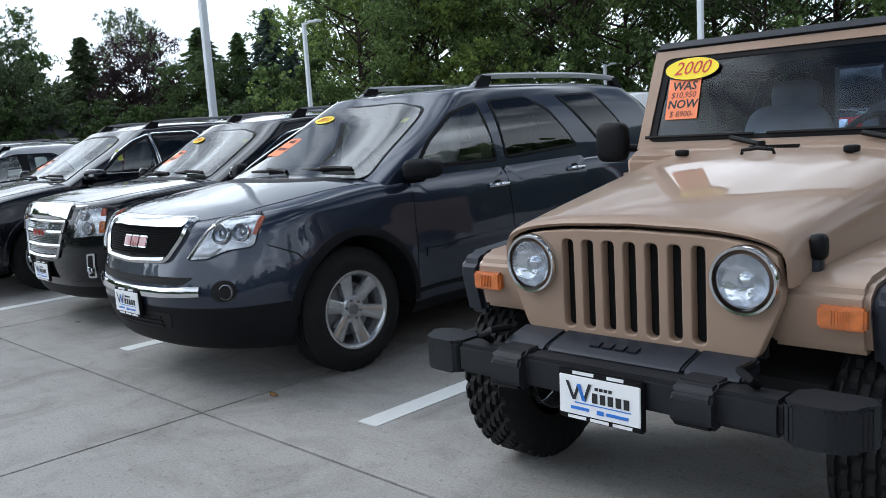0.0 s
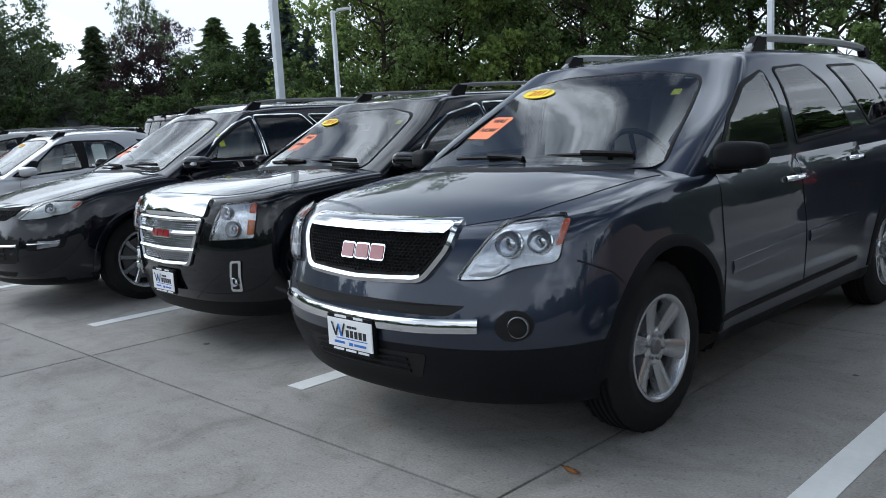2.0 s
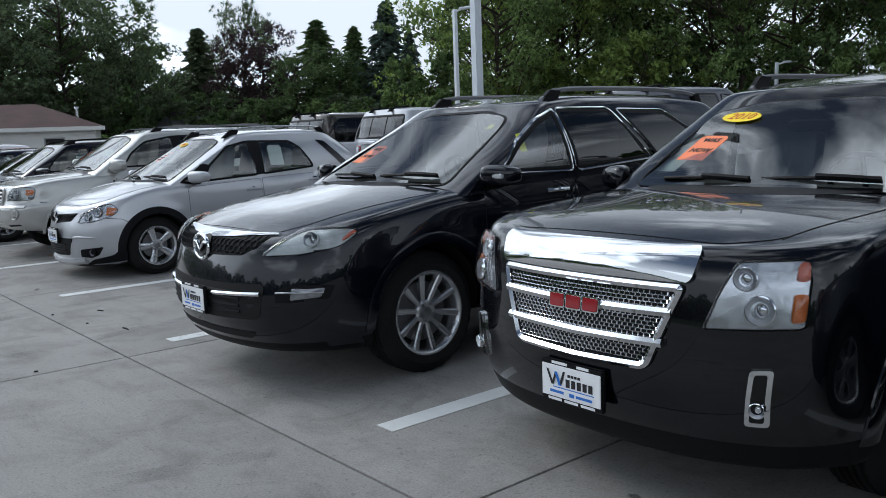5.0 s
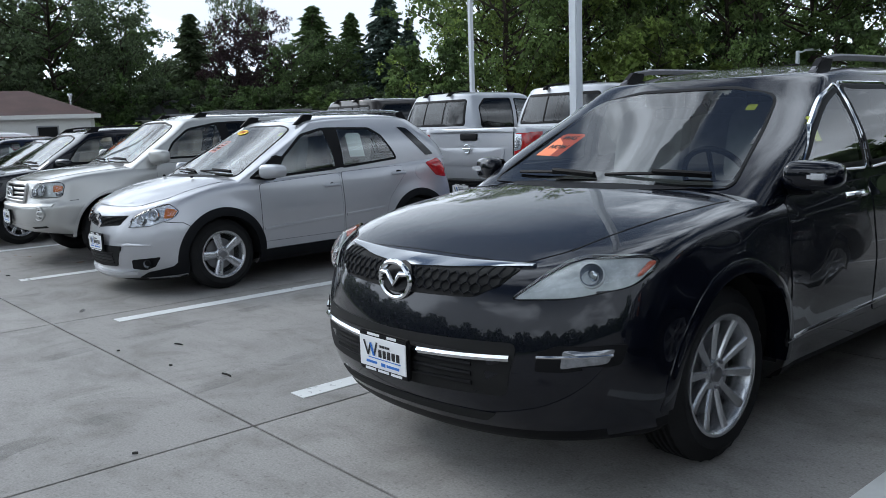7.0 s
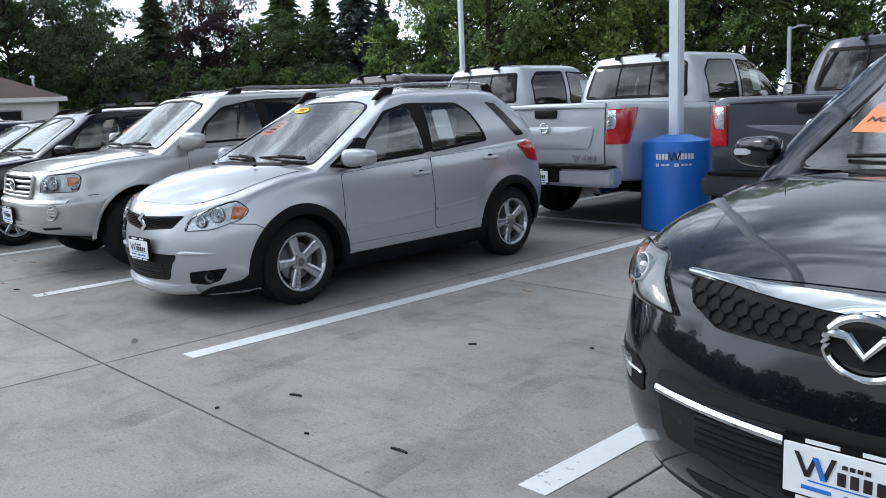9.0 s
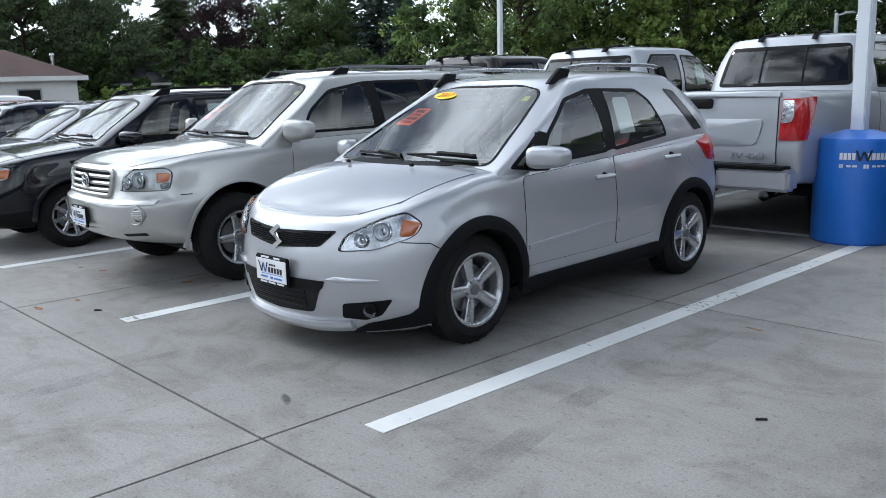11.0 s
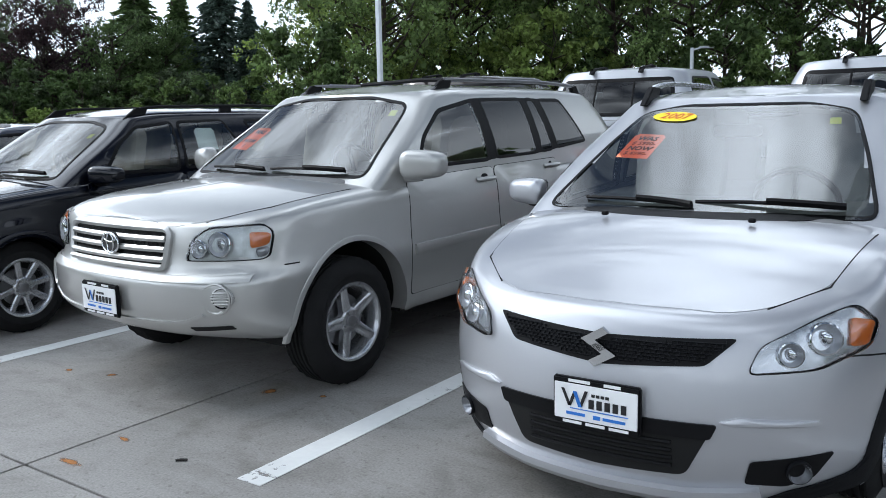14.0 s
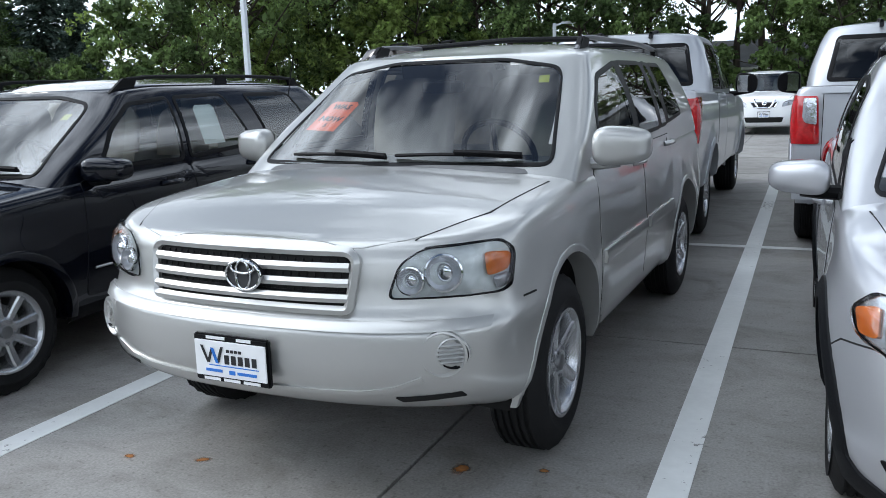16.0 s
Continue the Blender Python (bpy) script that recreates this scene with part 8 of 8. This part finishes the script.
def tree_mesh(kind, seed):
    """A tree one metre high: trunk, limbs and a crown of leafy lobes."""
    rnd = random.Random(seed)
    bt = bmesh.new()
    tr = 0.012
    lean = [(rnd.uniform(-0.008, 0.008) * i, rnd.uniform(-0.008, 0.008) * i, 0.92 * i / 6) for i in range(7)]
    tube(bt, lean, tr, 8, 0.25)
    clumps, core, along = [], [], None
    if kind == "conifer":
        along = []
        for i in range(190):
            z = 0.06 + 0.92 * (i + rnd.random()) / 190
            rad = 0.31 * (1 - z) ** 0.9 + 0.010
            th = i * 2.4 + rnd.uniform(-0.5, 0.5)
            ln = rad * rnd.uniform(0.6, 1.12)
            for q in range(5):
                rr = ln * (q + 0.7) / 5
                clumps.append((math.cos(th) * rr, math.sin(th) * rr, z - rr * 0.30 + rr * rr * 0.6, 0.012 + 0.026 * (1 - z)))
                along.append((math.cos(th), math.sin(th), -0.5))
        per, size, slim = 10, (0.011, 0.021), 0.36
    else:
        wide, low, top, lobes, per = {"broad": (0.34, 0.10, 0.97, 34, 26), "tall": (0.25, 0.32, 0.97, 26, 24), "bush": (0.75, 0.05, 0.8, 14, 14), "under": (0.42, 0.06, 0.92, 16, 18)}[kind]
        for i in range(lobes):
            z0 = low + (0.84 - low) * (i + rnd.random()) / lobes
            th = i * 2.4 + rnd.uniform(-0.6, 0.6)
            u = (z0 - low) / (top - low)
            shape = math.sin(math.pi * min(1, 0.28 + 0.70 * u)) ** 0.6 + 0.12
            ln = wide * rnd.uniform(0.35, 1.0) * shape
            end = Vector((math.cos(th) * ln, math.sin(th) * ln, min(0.93, z0 + rnd.uniform(0.02, 0.12))))
            start = max(0.05, z0 - 0.08)
            tube(bt, [(0, 0, start), (end.x * 0.5, end.y * 0.5, start + (end.z - start) * 0.4), end], tr * 0.42, 5, 0.3)
            size_l = rnd.uniform(0.065, 0.115) * (wide / 0.33) ** 0.5
            for q in range(17):
                d = Vector([rnd.gauss(0, 1) for _ in range(3)])
                d.z = d.z * 0.8 + 0.15
                d = d.normalized() * size_l * rnd.uniform(0.45, 1.1)
                clumps.append((end.x + d.x, end.y + d.y, max(0.01, end.z + d.z * 0.75), rnd.uniform(0.016, 0.034)))
            for q in range(6):
                d = Vector([rnd.gauss(0, 1) for _ in range(3)]).normalized() * size_l * 0.35
                core.append((end.x * 0.85 + d.x, end.y * 0.85 + d.y, max(0.02, end.z + d.z), size_l * 0.5))
        size, slim = (0.0042, 0.0080), 0.62
        if kind == "bush":
            size = (0.022, 0.04)
        if kind == "under":
            size = (0.012, 0.021)
    ml_ = leaf_mesh(clumps, per, size, slim, seed, along, core if kind != "tall" else ())
    mt = bpy.data.meshes.new("trunk")
    for f in bt.faces:
        f.smooth = True
    bt.to_mesh(mt)
    bt.free()
    return mt, ml_


def tree(az, dist, height, kind="broad", leaf="leaf_a", seed=0, spread=1.0, origin=(-8.0, 0.4)):
    """A tree that stands at a bearing (degrees left of +y) and distance from the lot's middle."""
    key = (kind, leaf, seed % 3)
    if key not in TREES:
        mt, ml = tree_mesh(kind, 11 + seed % 3 + 10 * len(kind))
        mt.materials.append(M["bark"])
        ml.materials.append(M[leaf])
        TREES[key] = (mt, ml)
    names = {"broad": "broadleaf tree with an uneven green crown", "tall": "tall slender woodland tree in leaf", "conifer": "dark green conifer with drooping boughs", "bush": "leafy green shrub", "under": "low young tree with leaves down to the ground"}
    what = "shrub" if kind == "bush" else "tree"
    root = tagged(new(what, None), ("purple-leaved " if leaf == "leaf_d" else "") + names[kind] + " behind the lot", what, "trees round the lot")
    a = radians(az)
    root.matrix_world = Matrix.Translation((origin[0] - math.sin(a) * dist, origin[1] + math.cos(a) * dist, -0.1)) @ Matrix.Rotation(seed * 1.7, 4, "Z") @ Matrix.Diagonal((height * spread, height * spread, height, 1))
    for nm, me in zip(("trunk", "crown"), TREES[key]):
        o = new(nm, me)
        o.parent = root


rnd = random.Random(5)
for i, (az, dist, h, kind, leaf, sp) in enumerate((
    (84.5, 74, 17, "broad", "leaf_f", 1.15), (81.5, 80, 18, "broad", "leaf_c", 1.1), (78.6, 74, 17.5, "broad", "leaf_f", 1.15), (75.8, 82, 17.5, "broad", "leaf_c", 1.1), (73.0, 76, 17, "broad", "leaf_f", 1.1), (70.2, 80, 16, "broad", "leaf_c", 1.0), (68.9, 76, 12.5, "broad", "leaf_f", 0.9),
    (64.6, 85, 13, "conifer", "leaf_f", 1.5), (61.7, 92, 17.5, "broad", "leaf_f", 0.75), (60.6, 82, 13.6, "broad", "leaf_d", 0.95), (61.9, 80, 10.8, "broad", "leaf_d", 0.9), (66.4, 88, 10.5, "broad", "leaf_f", 0.8),
    (56.7, 80, 13.0, "conifer", "leaf_c", 1.7), (58.2, 76, 10.4, "broad", "leaf_c", 0.9), (55.3, 78, 10.6, "broad", "leaf_c", 0.8), (54.2, 82, 12.6, "conifer", "leaf_c", 1.2), (51.9, 80, 14.6, "conifer", "leaf_e", 1.35), (50.3, 78, 11.5, "conifer", "leaf_e", 0.9),
    (68.6, 72, 6.5, "under", "leaf_c", 1.0), (66.6, 72, 6.5, "under", "leaf_f", 1.0), (63.9, 70, 6.0, "under", "leaf_c", 1.0), (60.4, 68, 5.0, "under", "leaf_c", 1.0), (56, 68, 5.0, "under", "leaf_a", 1.0), (53, 68, 5.0, "under", "leaf_c", 1.0), (74.8, 70, 7, "under", "leaf_f", 1.0), (80, 68, 7, "under", "leaf_c", 1.0),
)):
    tree(az, dist, h, kind, leaf, i, sp)
low = random.Random(9)
for i in range(14):
    tree(70.5 - i * 1.5 + low.uniform(-0.4, 0.4), 74 + low.uniform(-2, 2), low.uniform(4.5, 6.0), "under", low.choice(("leaf_f", "leaf_c")), i, 1.3)
for i in range(20):
    az = 86 - i * 1.85 + rnd.uniform(-0.5, 0.5)
    tree(az, 94 + rnd.uniform(-3, 3), rnd.uniform(8.0, 9.5) if az < 69 else rnd.uniform(12, 15), "under", rnd.choice(("leaf_f", "leaf_c")), i, 1.15)
# the wood: leafy trees in front, bare-stemmed ones behind, and an understorey
for i in range(18):
    az = 45.6 - i * 2.7 + rnd.uniform(-0.8, 0.8)
    leaf = ("leaf_b", "leaf_a", "leaf_b", "leaf_a", "leaf_a")[i % 5] if az > 36 else rnd.choice(("leaf_a", "leaf_c", "leaf_b", "leaf_c"))
    if az > 37 or (i % 3 == 0 and not 6 < az < 22):
        tree(az, 55 + rnd.uniform(-3, 4), rnd.uniform(15, 18), "broad", leaf, i, 0.95)
    else:
        tree(az, 53 + rnd.uniform(-3, 4), rnd.uniform(17, 21), "tall", leaf, i, 1.0)
for i in range(11):
    az = 45.5 - i * 4.6 + rnd.uniform(-1.2, 1.2)
    tree(az, 68 + rnd.uniform(-3, 6), rnd.uniform(16, 21), "tall" if i % 2 == 0 or 6 < az < 22 else "broad", rnd.choice(("leaf_c", "leaf_a", "leaf_c")), i + 1, 0.95)
for i in range(25):
    az = 50.5 - i * 2.15 + rnd.uniform(-0.6, 0.6)
    if 12.4 < az < 14.4 or i % 9 == 3:
        continue
    tree(az, 50 + rnd.uniform(-2, 3), rnd.uniform(4.5, 7.5), "under", rnd.choice(("leaf_b", "leaf_a", "leaf_c", "leaf_a")), i, 1.0)
for i in range(22):
    az = 76 - i * 1.3 + rnd.uniform(-0.4, 0.4)
    tree(az, 56 + rnd.uniform(-1, 2), rnd.uniform(1.9, 2.6), "bush", rnd.choice(("leaf_a", "leaf_b", "leaf_b")), i)
# trees on the far sides of the lot, which the paint mirrors
far = []
for i in range(340):
    th = radians(94 + 262 * (i + rnd.random()) / 340)
    near = th > radians(262)
    rr = (60 if near else 92) + rnd.uniform(-5, 5)
    top = (10.0 if near else 12.5) + 2.5 * math.sin(i * 0.31) + 1.5 * math.sin(i * 0.83)
    for k in range(5):
        far.append((-8 - math.sin(th) * rr, math.cos(th) * rr, top * (k + 0.6) / 5, 1.9))
me = leaf_mesh(far, 34, (0.3, 0.6), 0.8, 77, None, [(x, y, z * 0.86, 2.6) for x, y, z, r in far])
me.materials.append(M["leaf_c"])
tagged(new("far_woods", me), "green line of distant woods round the lot", "woods", kind="stuff")


# ---- houses beyond the lot ----
def house(x, y, turn, ln, wd, eave, ridge, roof_mat="roof", flue=0.43):
    root = tagged(new("house", None), "low white house with a brown hipped roof" if roof_mat == "roof" else "small grey house with a gabled roof", "house", "houses beyond the lot")
    root.matrix_world = pose(x, y, -0.1, 0, 0, turn)
    bm = bmesh.new()
    box(bm, -ln / 2, ln / 2, -wd / 2, wd / 2, 0, eave)
    part("wall", bm, "wall" if roof_mat == "roof" else "wall_grey", root, smooth=False)
    bm = bmesh.new()
    o = 0.5
    hip = wd * 0.5 if roof_mat == "roof" else 0.0
    b = [bm.verts.new(q) for q in ((-ln / 2 - o, -wd / 2 - o, eave), (ln / 2 + o, -wd / 2 - o, eave), (ln / 2 + o, wd / 2 + o, eave), (-ln / 2 - o, wd / 2 + o, eave))]
    t = [bm.verts.new((-ln / 2 - o + hip, 0, ridge)), bm.verts.new((ln / 2 + o - hip, 0, ridge))]
    bm.faces.new((b[0], b[1], t[1], t[0]))
    bm.faces.new((b[2], b[3], t[0], t[1]))
    bm.faces.new((b[1], b[2], t[1]))
    bm.faces.new((b[3], b[0], t[0]))
    bm.faces.new(b[::-1])
    part("roof", bm, roof_mat, root, smooth=False)
    bm = bmesh.new()
    box(bm, -ln / 2 - o, ln / 2 + o, -wd / 2 - o - 0.03, -wd / 2 - o, eave - 0.18, eave + 0.02)
    part("fascia", bm, "wall", root, smooth=False)
    for k in (-0.33, 0.02, 0.36):
        bm = bmesh.new()
        box(bm, ln * k - 0.5, ln * k + 0.5, -wd / 2 - 0.04, -wd / 2 + 0.02, eave - 1.15, eave - 0.5)
        w = part("window", bm, "wall_grey", root, smooth=False)
        bm = bmesh.new()
        box(bm, ln * k - 0.43, ln * k + 0.43, -wd / 2 - 0.055, -wd / 2 - 0.03, eave - 1.08, eave - 0.57)
        part("pane", bm, "dark", w, smooth=False)
    bm = bmesh.new()
    cyl(bm, (ln * flue, -0.4, eave), (ln * flue, -0.4, ridge - 0.3), 0.08, 0.08, 12)
    cyl(bm, (ln * flue, -0.4, ridge - 0.3), (ln * flue, -0.4, ridge - 0.2), 0.13, 0.11, 12)
    part("flue", bm, "alloy", root)


house(-55.9, 9.67, 69.6, 14, 7, 2.63, 4.0)
house(-76.5, 30.2, 62, 4.6, 5, 2.7, 4.4, "roof_grey", 0.2)
house(-20.2, 76, 0, 13, 8, 2.6, 4.9, "roof_grey")

# ---- the slabs ----
XJ = [-31.2, -27.8, -24.4, -20.95, -17.53, -14.14, -10.91, -7.53, -3.96, -0.5, 2.9, 6.3, 9.7]
YJ = [-7.2, -4.0, -0.83, 2.34, 5.51, 8.57, 11.7, 14.9, 18.0, 21.2, 24.4, 27.6, 30.8]
bm = bmesh.new()
box(bm, -56, 30, -22, 40, -0.11, -0.03)
pavement = tagged(part("pavement", bm, "debris"), "pale concrete sales lot cut into slabs", "pavement", kind="structure")
for x0, x1 in zip([-56] + XJ, XJ + [30]):
    for y0, y1 in zip([-22] + YJ, YJ + [40]):
        bm = bmesh.new()
        g = 0.0065
        box(bm, x0 + g, x1 - g, y0 + g, y1 - g, -0.035, 0.0, 0.002)
        part("slab", bm, "concrete", pavement, smooth=False)
